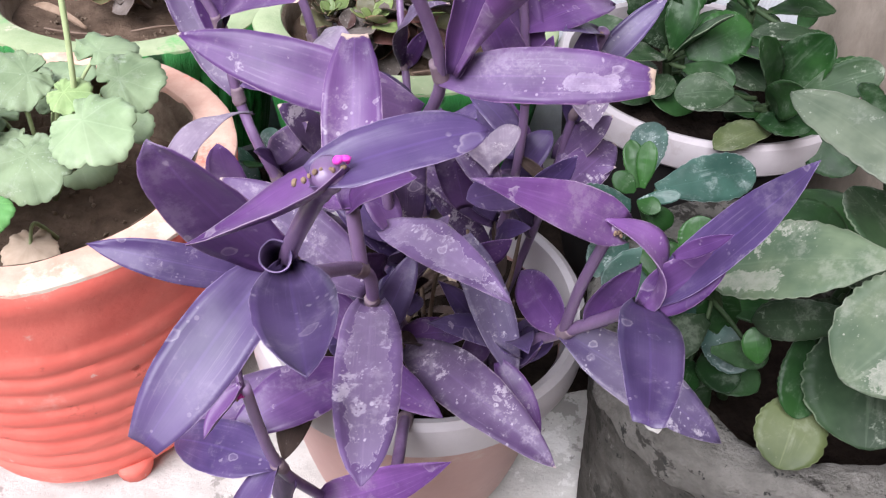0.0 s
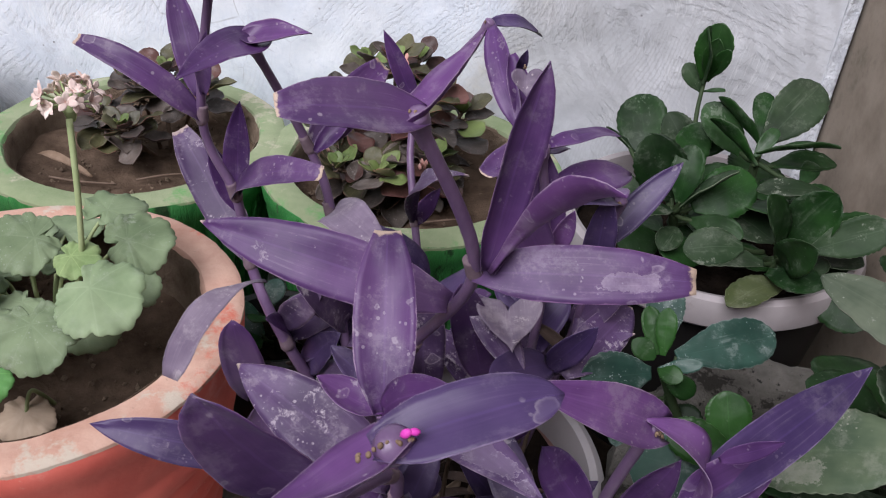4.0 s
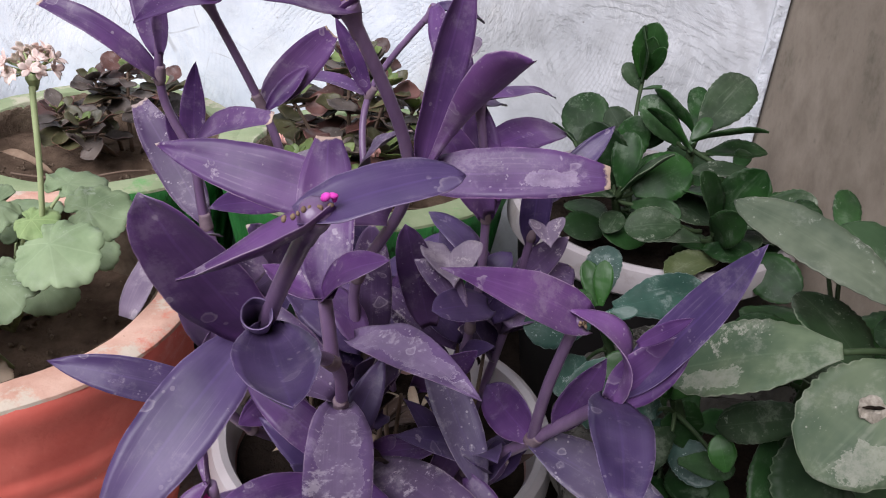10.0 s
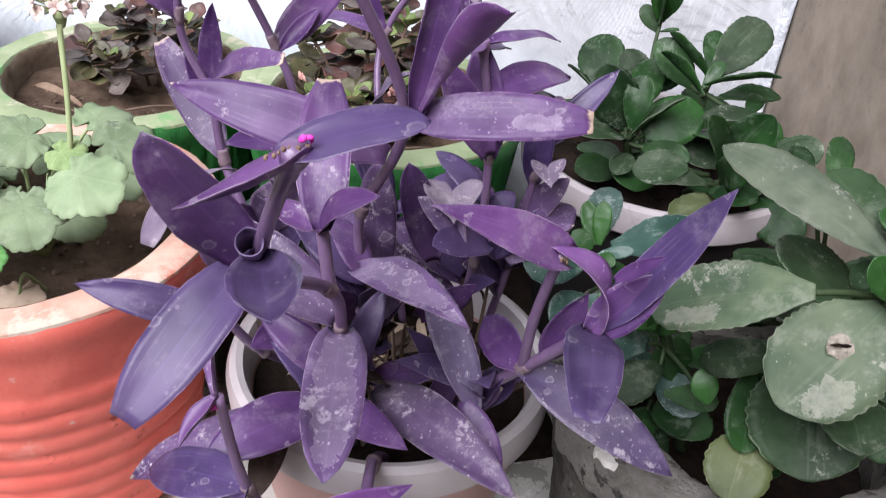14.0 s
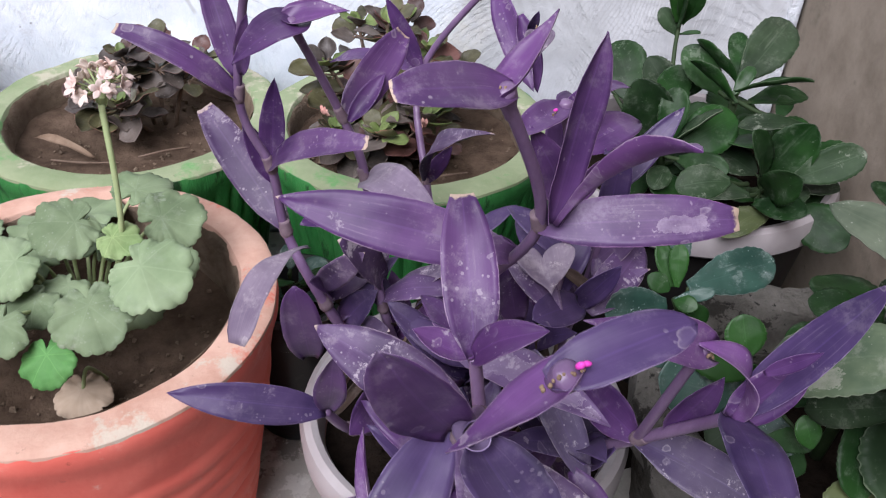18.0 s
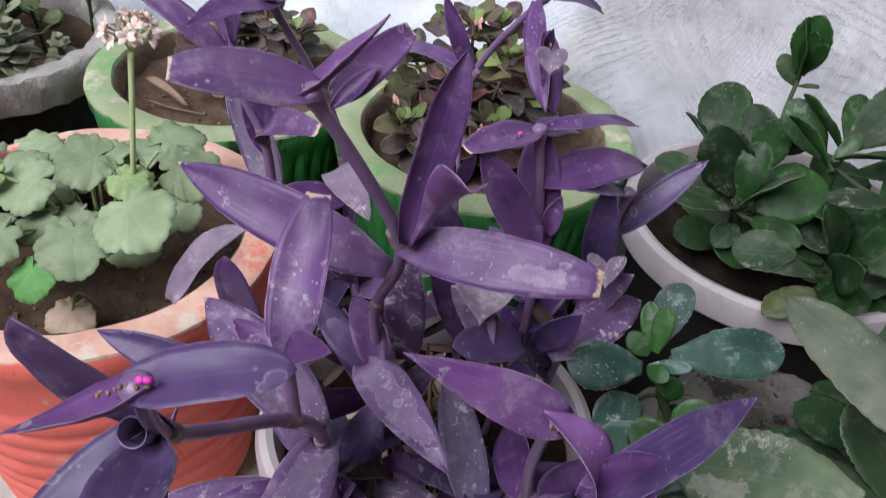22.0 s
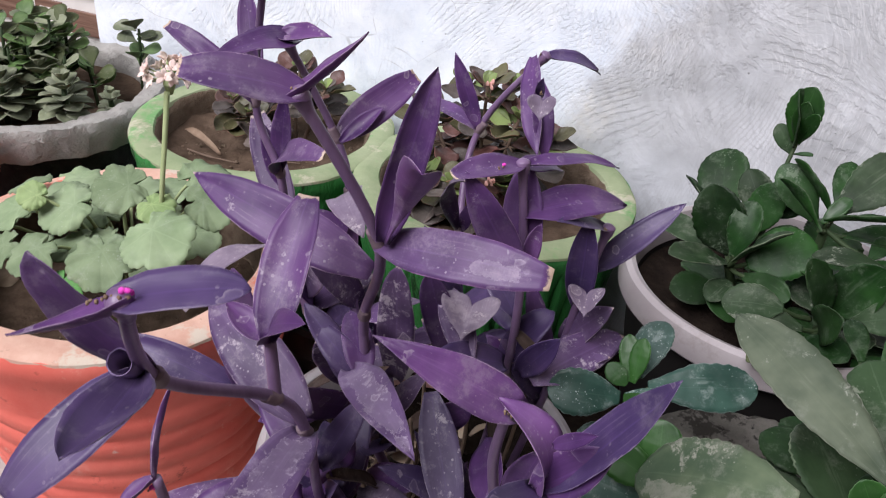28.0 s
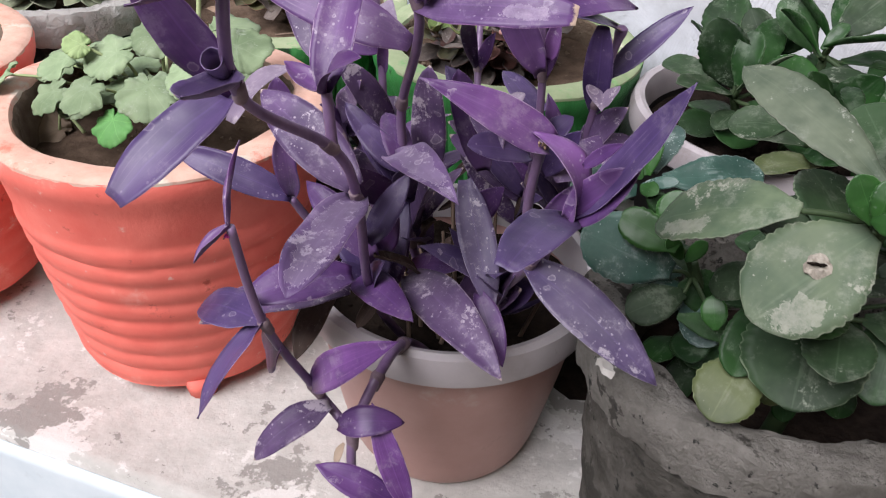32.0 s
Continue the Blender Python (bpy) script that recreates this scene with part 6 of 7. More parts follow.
kl((0.265, 0.640, 0.244), (0.303, 0.600, 0.230), 0.044, KALANCHOE, FACE, stalk=HEART_3)
kl((0.236, 0.628, 0.246), (0.180, 0.580, 0.252), 0.030, KALANCHOE_YELLOW, LEVEL, stalk=HEART_3)
kl((0.245, 0.690, 0.268), (0.296, 0.718, 0.286), 0.042, KALANCHOE, FACE, stalk=HEART_3)

# the tall young shoot
SHOOT = (0.184, 0.830, 0.332)
kl((0.184, 0.830, 0.339), (0.185, 0.817, 0.400), 0.038, KALANCHOE_YOUNG, FACE, 0.5)
kl((0.182, 0.829, 0.336), (0.171, 0.815, 0.396), 0.030, KALANCHOE, (0.9, -0.3, 0.3), 0.5)
kl((0.185, 0.828, 0.343), (0.182, 0.809, 0.388), 0.020, KALANCHOE_YOUNG, FACE, 0.5)
kl((0.187, 0.825, 0.345), (0.194, 0.803, 0.380), 0.016, KALANCHOE_YOUNG, FACE, 0.4)
kl((0.184, 0.832, 0.326), (0.164, 0.840, 0.350), 0.019, KALANCHOE_DUSTY, FACE)
kl((0.186, 0.828, 0.328), (0.200, 0.808, 0.338), 0.009, KALANCHOE, LEVEL)
kl((0.170, 0.768, 0.268), (0.176, 0.776, 0.318), 0.036, KALANCHOE, FACE, 0.35, stalk=(0.176, 0.775, 0.255))
kl((0.176, 0.775, 0.280), (0.148, 0.792, 0.318), 0.034, KALANCHOE_DUSTY, FACE, 0.4, stalk=(0.176, 0.780, 0.265))
kl((0.180, 0.780, 0.280), (0.212, 0.800, 0.318), 0.034, KALANCHOE, FACE, 0.4, stalk=(0.178, 0.785, 0.265))
kl((0.172, 0.752, 0.262), (0.210, 0.748, 0.286), 0.028, KALANCHOE, LEVEL, 0.5, stalk=(0.165, 0.760, 0.250))
tube("stem", [(0.18, 0.735, 0.20), (0.176, 0.770, 0.26), (0.180, 0.812, 0.308), SHOOT, (0.185, 0.829, 0.342)], [0.004, 0.0030, 0.0022, 0.0020, 0.0018], GREEN_STALK, host, 10)
tube("stem", [(0.17, 0.73, 0.20), HEART_1], [0.005, 0.004], GREEN_STALK, host, 10)
tube("stem", [(0.21, 0.735, 0.20), (0.220, 0.732, 0.27), HEART_2], [0.005, 0.0045, 0.004], GREEN_STALK, host, 10)
tube("stem", [(0.225, 0.72, 0.20), HEART_3], [0.005, 0.004], GREEN_STALK, host, 10)


def fill_whorl(centre, count, low, high, size, rise, seed, mats):
    r = random.Random(seed)
    for k in range(count):
        a = 2.4 * k + r.uniform(-0.3, 0.3)
        z = r.uniform(low, high)
        d = Vector((math.cos(a), math.sin(a), r.uniform(*rise))).normalized()
        L = size * r.uniform(0.75, 1.1)
        b = Vector((centre[0], centre[1], z)) + d * 0.012
        if (b + d * L).x > CORNER_X - 0.006 or (b + d * L).y > WALL_Y - 0.008:
            continue
        tube("leaf_stalk", [(centre[0], centre[1], z - 0.003), b + d * 0.002], [0.0017, 0.0014], GREEN_STALK, host, 7, steps=3)
        succ(b, b + d * L, L * r.uniform(0.78, 0.95), mats[r.randrange(len(mats))], (-d.x * 0.4, -d.y * 0.4 - 0.2, 1))


fill_whorl((0.160, 0.718), 6, 0.215, 0.245, 0.046, (-0.15, 0.5), 1, (KALANCHOE, KALANCHOE, KALANCHOE_DUSTY))
fill_whorl((0.220, 0.735), 5, 0.225, 0.270, 0.048, (-0.1, 0.7), 2, (KALANCHOE,))
fill_whorl((0.252, 0.680), 6, 0.215, 0.250, 0.046, (-0.1, 0.6), 3, (KALANCHOE, KALANCHOE, KALANCHOE_DUSTY))
host = pot_plant
fill_whorl((0.230, 0.330), 9, 0.30, 0.37, 0.050, (-0.2, 0.4), 4, (KALANCHOE, KALANCHOE_DUSTY))
fill_whorl((0.232, 0.405), 10, 0.24, 0.33, 0.050, (-0.2, 0.5), 5, (KALANCHOE,))
fill_whorl((0.152, 0.396), 8, 0.20, 0.26, 0.034, (-0.3, 0.4), 6, (KALANCHOE,))

# the large leaves and the young heads
succ((0.190, 0.309, 0.378), (0.127, 0.338, 0.336), 0.046, DUST_STREAK, (-0.1, -0.5, 0.85), shape=ROUND, label="large grey-green leaf with a pale dust streak")
succ((0.225, 0.306, 0.375), (0.183, 0.281, 0.331), 0.060, DUST_STREAK, shape=ROUND, label="broad dusty leaf with a torn brown hole")
succ((0.224, 0.318, 0.396), (0.154, 0.377, 0.416), 0.031, DUST_FILM, (-0.3, -0.4, 0.9), shape=ROUND)
succ((0.236, 0.335, 0.386), (0.217, 0.392, 0.401), 0.034, KALANCHOE_DUSTY)
succ((0.198, 0.317, 0.333), (0.163, 0.347, 0.295), 0.024, KALANCHOE_DUSTY)
succ((0.231, 0.424, 0.377), (0.246, 0.466, 0.390), 0.019, KALANCHOE)
succ((0.219, 0.427, 0.381), (0.213, 0.454, 0.387), 0.014, KALANCHOE)
succ((0.227, 0.321, 0.381), (0.216, 0.332, 0.378), 0.018, KALANCHOE)
succ((0.230, 0.333, 0.401), (0.230, 0.349, 0.408), 0.015, KALANCHOE_YOUNG)
succ((0.238, 0.340, 0.393), (0.246, 0.348, 0.408), 0.016, KALANCHOE_YOUNG)
succ((0.236, 0.330, 0.397), (0.248, 0.337, 0.410), 0.014, KALANCHOE_YOUNG)
succ((0.222, 0.300, 0.384), (0.209, 0.302, 0.405), 0.018, KALANCHOE_YOUNG)
succ((0.228, 0.308, 0.378), (0.234, 0.312, 0.404), 0.022, KALANCHOE_YOUNG)
succ((0.222, 0.296, 0.387), (0.224, 0.302, 0.406), 0.015, KALANCHOE_YOUNG)
succ((0.219, 0.292, 0.390), (0.230, 0.283, 0.395), 0.012, KALANCHOE)
succ((0.249, 0.351, 0.375), (0.248, 0.388, 0.396), 0.009, KALANCHOE_YOUNG)
petioles((0.228, 0.314, 0.375), [(0.190, 0.309, 0.378), (0.225, 0.306, 0.375), (0.224, 0.318, 0.396), (0.236, 0.335, 0.386), (0.198, 0.317, 0.333)], 0.0018)
petioles((0.232, 0.40, 0.33), [(0.231, 0.424, 0.377), (0.219, 0.427, 0.381)])
tube("stem", [(0.225, 0.37, 0.16), (0.228, 0.335, 0.28), (0.228, 0.314, 0.380), (0.240, 0.335, 0.397)], [0.007, 0.006, 0.005, 0.003], GREEN_STALK, host, 12)
tube("stem", [(0.23, 0.42, 0.16), (0.232, 0.40, 0.33)], [0.005, 0.003], GREEN_STALK, host, 10)

# the low leaves inside the concrete rim
succ((0.220, 0.351, 0.303), (0.217, 0.296, 0.266), 0.072, KALANCHOE_DUSTY, label="broad dull olive-green leaf")
succ((0.188, 0.345, 0.293), (0.184, 0.310, 0.265), 0.028, KALANCHOE)
succ((0.189, 0.323, 0.264), (0.178, 0.291, 0.243), 0.040, KALANCHOE_YELLOW)
succ((0.189, 0.328, 0.253), (0.216, 0.326, 0.238), 0.019, KALANCHOE_YELLOW)
succ((0.260, 0.345, 0.312), (0.256, 0.304, 0.277), 0.035, KALANCHOE)
succ((0.222, 0.354, 0.222), (0.225, 0.344, 0.206), 0.016, KALANCHOE)
succ((0.255, 0.371, 0.229), (0.257, 0.357, 0.210), 0.022, KALANCHOE)
succ((0.136, 0.387, 0.269), (0.080, 0.373, 0.292), 0.047, KALANCHOE_TEAL)
succ((0.136, 0.376, 0.294), (0.099, 0.383, 0.304), 0.026, KALANCHOE_YOUNG)
succ((0.132, 0.384, 0.300), (0.128, 0.398, 0.321), 0.027, KALANCHOE_YOUNG)
succ((0.147, 0.382, 0.257), (0.117, 0.363, 0.245), 0.029, KALANCHOE_DUSTY)
succ((0.142, 0.398, 0.262), (0.112, 0.388, 0.262), 0.022, KALANCHOE_TEAL)
succ((0.146, 0.396, 0.252), (0.126, 0.372, 0.248), 0.026, KALANCHOE_TEAL)
succ((0.148, 0.394, 0.240), (0.172, 0.366, 0.236), 0.028, KALANCHOE_TEAL)
succ((0.140, 0.384, 0.282), (0.130, 0.374, 0.302), 0.011, KALANCHOE_YOUNG)
succ((0.143, 0.386, 0.280), (0.152, 0.380, 0.300), 0.011, KALANCHOE_YOUNG)
succ((0.142, 0.391, 0.254), (0.169, 0.398, 0.252), 0.031, KALANCHOE)
succ((0.170, 0.344, 0.263), (0.164, 0.354, 0.279), 0.017, KALANCHOE_YOUNG)
succ((0.146, 0.357, 0.256), (0.180, 0.362, 0.249), 0.018, KALANCHOE)
succ((0.161, 0.403, 0.193), (0.157, 0.381, 0.166), 0.025, KALANCHOE)
succ((0.173, 0.427, 0.253), (0.151, 0.398, 0.225), 0.024, KALANCHOE)
petioles((0.150, 0.395, 0.262), [(0.136, 0.387, 0.269), (0.140, 0.389, 0.287), (0.147, 0.382, 0.257), (0.132, 0.384, 0.300), (0.170, 0.344, 0.263)])
petioles((0.222, 0.345, 0.29), [(0.220, 0.351, 0.303), (0.188, 0.345, 0.293), (0.189, 0.323, 0.264), (0.260, 0.345, 0.312)])
tube("stem", [(0.185, 0.40, 0.16), (0.165, 0.398, 0.23), (0.148, 0.394, 0.275)], [0.004, 0.0035, 0.003], GREEN_STALK, host, 10)

# the frosted shoot behind the purple stems
succ((0.102, 0.459, 0.295), (0.094, 0.476, 0.317), 0.015, KALANCHOE_YOUNG)
succ((0.104, 0.455, 0.298), (0.104, 0.468, 0.323), 0.014, KALANCHOE_YOUNG)
succ((0.106, 0.470, 0.292), (0.112, 0.510, 0.310), 0.027, KALANCHOE_TEAL)
succ((0.098, 0.451, 0.286), (0.056, 0.437, 0.289), 0.033, KALANCHOE_TEAL)
succ((0.114, 0.460, 0.294), (0.176, 0.483, 0.299), 0.035, KALANCHOE_TEAL)
succ((0.101, 0.446, 0.294), (0.124, 0.443, 0.304), 0.010, KALANCHOE_TEAL)
succ((0.100, 0.457, 0.293), (0.086, 0.462, 0.301), 0.015, KALANCHOE)
succ((0.105, 0.444, 0.292), (0.123, 0.439, 0.283), 0.016, KALANCHOE)
succ((0.101, 0.446, 0.294), (0.113, 0.436, 0.296), 0.013, KALANCHOE_YOUNG)
succ((0.103, 0.461, 0.248), (0.082, 0.437, 0.237), 0.034, KALANCHOE_TEAL)
succ((0.118, 0.461, 0.246), (0.137, 0.447, 0.243), 0.027, KALANCHOE)
tube("stem", [(0.17, 0.435, 0.16), (0.135, 0.450, 0.225), (0.105, 0.454, 0.288)], [0.004, 0.0035, 0.003], GREEN_STALK, host, 10)
petioles((0.112, 0.452, 0.265), [(0.103, 0.461, 0.248), (0.118, 0.461, 0.246), (0.114, 0.460, 0.294)])


# the torn hole in the broad leaf
SPOT = (0.203, 0.292, 0.359)
torn = lathe("torn_patch", [(0.0062, -0.0010), (0.0056, 0.0004), (0.0040, 0.0012), (0.0022, 0.0004), (0.0, 0.0002)], (0, 0, 0), TORN, None, 36, "dry torn edge of a torn hole", 0.0026, 240)
torn.parent = host
torn.matrix_parent_inverse = host.matrix_basis.inverted()
torn.matrix_basis = Matrix.Translation(SPOT) @ Vector((-0.1, -0.7, 0.7)).to_track_quat("Z", "Y").to_matrix().to_4x4()
for c, d in (((-0.0015, 0.0005), (0.0034, 0.0006)), ((0.0012, -0.0004), (0.0012, -0.0030)), ((0.0018, 0.0012), (0.0022, 0.0022)), ((-0.0020, -0.0006), (-0.0010, -0.0020))):
    p0 = Vector(SPOT) + Vector((c[0], -0.0010 - c[1] * 0.7, c[1] * 0.7 + 0.0010))
    step = Vector((d[0], -d[1] * 0.7, d[1] * 0.7))
    tube("tear", [p0 - step, p0 + step * 0.1 + Vector((0.0003, 0, 0.0003)), p0 + step], [0.0003, 0.0010, 0.0003], SOIL_WITH_SHADE, host, 6, steps=4)

# the dark seedling in the black pot
host = fleshy_plant((BLACK_AT[0], BLACK_AT[1], 0.135), "dark green seedling with small rounded leaves, black pot")
fill_whorl((BLACK_AT[0], BLACK_AT[1] - 0.010), 9, 0.148, 0.185, 0.030, (0.0, 0.6), 9, (KALANCHOE, KALANCHOE_TEAL))
tube("stem", [(BLACK_AT[0], BLACK_AT[1], 0.132), (BLACK_AT[0], BLACK_AT[1] - 0.010, 0.190)], [0.0025, 0.0018], GREEN_STALK, host, 8)
host = pot_plant

# a pale splash of old plaster on the concrete rim
splash = lathe("plaster_splash", [(0.0125, -0.0030), (0.0110, 0.0010), (0.0070, 0.0022), (0.0, 0.0026)], (0, 0, 0), PALE_PLASTER, None, 32, "", 0.0034, 160)
splash.matrix_basis = Matrix.Translation((0.117, 0.322, 0.2345))
tagged(splash, "pale splash of old plaster on the concrete rim", "plaster")


# ---- the lobed-leaf plant in the orange pot ----
geranium = thing("lobed_leaf_plant", (-0.31, 0.46, 0.215), "pale green plant with round scalloped leaves and a pink flower head", "plant")


def lobed(centre, R, mat, tilt=None, spin=None, crown=None, parent=None, seed=0, label="", rings=8, seg=150):
    """A round, shallowly lobed leaf with a notch at its stalk, domed and rippled, on a thin stalk from the crown."""
    r = random.Random(int((centre[0] * 7919 + centre[1] * 104729) * 1000) + seed)
    C = Vector(centre)
    R *= 0.91
    nrm = Vector(tilt or (r.uniform(-0.15, 0.3), r.uniform(-0.6, -0.2), 1)).normalized()
    back = (Vector((-0.31, 0.47, centre[2])) - C)
    a = (back - nrm * back.dot(nrm))
    a = a.normalized() if a.length > 1e-4 else nrm.orthogonal().normalized()
    if spin:
        a = Matrix.Rotation(radians(spin), 3, nrm) @ a
    b = nrm.cross(a)
    top, bot, uvs, faces = [], [], [], []
    ph = r.random() * 6
    lean = r.uniform(-0.25, 0.25)
    gap = r.uniform(0.15, 0.24)
    for j in range(rings + 1):
        f = j / rings
        for k in range(seg):
            th = -math.pi + 2 * math.pi * (k + 0.5) / seg      # 0 points away from the stalk, +-pi lies in the notch
            off_c = 0.34                                       # the stalk joins nearer to the notch
            reach = -off_c * math.cos(th) * -1 + math.sqrt(1 - (off_c * math.sin(th)) ** 2)
            lobes = 1 - 0.12 * (1 - abs(math.cos(2.55 * th + lean))) ** 2.6
            teeth = 1 - 0.050 * (1 - abs(math.cos(13.5 * th + ph + 0.7 * math.sin(2 * th + ph)))) ** 1.7
            near = math.pi - abs(th)
            notch = 1 - 0.80 * math.exp(-(near / gap) ** 2)
            rad = R * (0.03 + 0.97 * f) * (1 + (reach - 1) * min(1, f * 1.6)) * (1 + (lobes * teeth * notch - 1) * f ** 1.3)
            h = -0.13 * R * f * f + 0.05 * R * f * f * math.cos(3 * th + ph) + 0.20 * R * f * noise.noise(Vector((math.cos(th) * f * 2.2, math.sin(th) * f * 2.2, ph)))
            h += 0.07 * R * f * (abs(math.sin(2.55 * th + lean)) - 0.4) + 0.035 * R * f ** 3 * math.sin(9.5 * th + ph) + 0.012 * R * noise.noise(Vector((math.cos(th) * f * 7, math.sin(th) * f * 7, ph)))
            q = C + a * (off_c * R * 0.9) - a * (rad * math.cos(th)) + b * (rad * 1.10 * math.sin(th)) + nrm * h
            top.append(tuple(q + nrm * 0.0004))
            bot.append(tuple(q - nrm * 0.0004))
            uvs.append((0.5 + 0.45 * f, (th + math.pi) / (2 * math.pi) * 0.9 + 0.05))
    off = len(top)
    for j in range(rings):
        for k in range(seg):
            k2 = (k + 1) % seg
            q = (j * seg + k, j * seg + k2, (j + 1) * seg + k2, (j + 1) * seg + k)
            faces.append(q)
            faces.append(tuple(off + i for i in q[::-1]))
    for k in range(seg):
        k2 = (k + 1) % seg
        faces.append((rings * seg + k, rings * seg + k2, off + rings * seg + k2, off + rings * seg + k))
    faces.append(tuple(range(seg))[::-1])
    faces.append(tuple(off + k for k in range(seg)))
    ob = link_mesh("leaf", top + bot, faces, mat, parent or geranium, label, True, uvs + uvs)
    if crown:
        mid = (Vector(crown) * 0.45 + C * 0.55) + Vector((0, 0, 0.02))
        tube("leaf_stalk", [crown, mid, C + a * (0.34 * R * 0.9) - nrm * 0.001], [0.0018, 0.0014, 0.0012], PALE_STALK, ob, 8, steps=6)
    return ob


CROWN = (-0.315, 0.470, 0.222)
lobed((-0.278, 0.399, 0.308), 0.0265, GERANIUM, (0.1, -0.5, 1), crown=CROWN)
lobed((-0.246, 0.424, 0.323), 0.0290, GERANIUM, (0.1, -0.5, 1), crown=CROWN)
lobed((-0.314, 0.467, 0.326), 0.0255, GERANIUM, (0.1, -0.45, 1), crown=CROWN)
lobed((-0.349, 0.444, 0.309), 0.0260, GERANIUM, (-0.1, -0.5, 1), crown=CROWN)
lobed((-0.253, 0.502, 0.313), 0.0265, GERANIUM, (0.2, -0.35, 1), crown=CROWN)
lobed((-0.278, 0.464, 0.319), 0.0165, GERANIUM_YOUNG, (0.2, -0.3, 1), crown=CROWN)
lobed((-0.307, 0.385, 0.280), 0.0185, GERANIUM_DEEP, (-0.1, -0.7, 0.8), crown=CROWN, label="small bright green leaf")
lobed((-0.338, 0.393, 0.298), 0.0215, GERANIUM, (-0.1, -0.55, 1), crown=CROWN)
lobed((-0.416, 0.520, 0.274), 0.0290, GERANIUM, (-0.15, -0.05, 1), crown=CROWN)
lobed((-0.452, 0.424, 0.278), 0.0200, GERANIUM, (-0.6, -0.4, 0.7), crown=CROWN)
lobed((-0.430, 0.543, 0.270), 0.0240, GERANIUM, (-0.1, 0.05, 1), crown=CROWN)
lobed((-0.340, 0.565, 0.272), 0.0270, GERANIUM, (0.0, 0.05, 1), crown=CROWN)
lobed((-0.306, 0.500, 0.290), 0.0210, GERANIUM, (0.1, -0.1, 1), crown=CROWN)
lobed((-0.272, 0.450, 0.276), 0.0230, GERANIUM, (0.15, -0.35, 1), crown=CROWN)
lobed((-0.352, 0.480, 0.285), 0.0220, GERANIUM, (-0.1, -0.1, 1), crown=CROWN)
lobed((-0.362, 0.414, 0.280), 0.0230, GERANIUM, (-0.2, -0.5, 1), crown=CROWN)
lobed((-0.430, 0.470, 0.276), 0.0250, GERANIUM, (-0.25, -0.2, 1), crown=CROWN)
lobed((-0.361, 0.534, 0.282), 0.0280, GERANIUM, (-0.1, 0.05, 1), crown=CROWN)
lobed((-0.282, 0.533, 0.317), 0.0245, GERANIUM, (0.1, -0.05, 1), crown=CROWN)
lobed((-0.331, 0.427, 0.290), 0.0215, GERANIUM, crown=CROWN)
lobed((-0.250, 0.473, 0.296), 0.0220, GERANIUM, crown=CROWN)
lobed((-0.372, 0.435, 0.318), 0.0130, GERANIUM_YOUNG, (0.4, -0.5, 0.8), crown=CROWN)
lobed((-0.381, 0.445, 0.312), 0.0120, GERANIUM_YOUNG, (-0.4, -0.4, 0.8), crown=CROWN)
lobed((-0.443, 0.499, 0.280), 0.0200, GERANIUM, (-0.4, 0, 1), crown=CROWN)
lobed((-0.315, 0.445, 0.288), 0.0185, GERANIUM, crown=CROWN)
lobed((-0.400, 0.440, 0.296), 0.0240, GERANIUM, (-0.3, -0.3, 1), crown=CROWN)
lobed((-0.380, 0.400, 0.285), 0.0210, GERANIUM, (-0.3, -0.5, 1), crown=CROWN)
lobed((-0.395, 0.485, 0.290), 0.0250, GERANIUM, (-0.2, -0.1, 1), crown=CROWN)
lobed((-0.301, 0.402, 0.231), 0.0200, DRY_LEAF, (-0.05, -0.55, 1), crown=(-0.293, 0.425, 0.225), label="withered tan leaf on the soil")
lobed((-0.425, 0.440, 0.226), 0.0190, DRY_LEAF, (0.7, -0.3, 0.7), crown=(-0.40, 0.45, 0.222), label="withered tan leaf against the rim")
tube("flower_stalk", [CROWN, (-0.283, 0.470, 0.30), (-0.277, 0.475, 0.345), (-0.284, 0.498, 0.402)], [0.0022, 0.0021, 0.0020, 0.0022], PALE_STALK, geranium, 10)


def flower_ball(at, R, parent):
    r = random.Random(5)
    head = tube("flower_head", [Vector(at) - Vector((0, 0, 0.012)), Vector(at) - Vector((0, 0, 0.004)), Vector(at)], [0.002, 0.005, 0.004], PALE_STALK, parent, 10, "pale pink flower head")
    for k in range(22):
        u, w = r.random() * 2 * math.pi, r.uniform(-0.15, 1)
        d = Vector((math.cos(u) * math.sqrt(1 - w * w), math.sin(u) * math.sqrt(1 - w * w), w * 0.7))
        c = Vector(at) + d * R * r.uniform(0.6, 1.15)
        tube("flower_stalk", [Vector(at), c], [0.0006, 0.0008], PALE_STALK, head, 5, steps=2)
        for j in range(5):
            ang = j * math.pi / 2.5 + r.random()
            s = d.orthogonal().normalized()
            s = Matrix.Rotation(ang, 3, d) @ s
            t = c + (s * 0.8 + d * 0.55) * r.uniform(0.0065, 0.0100)
            blade("petal", c, t, r.uniform(0.0038, 0.0055), PETAL, head, d, 0.1, 0.3, ROUND, 0.0003, 0.0, nl=4, nw=3)


flower_ball((-0.285, 0.503, 0.410), 0.0185, geranium)


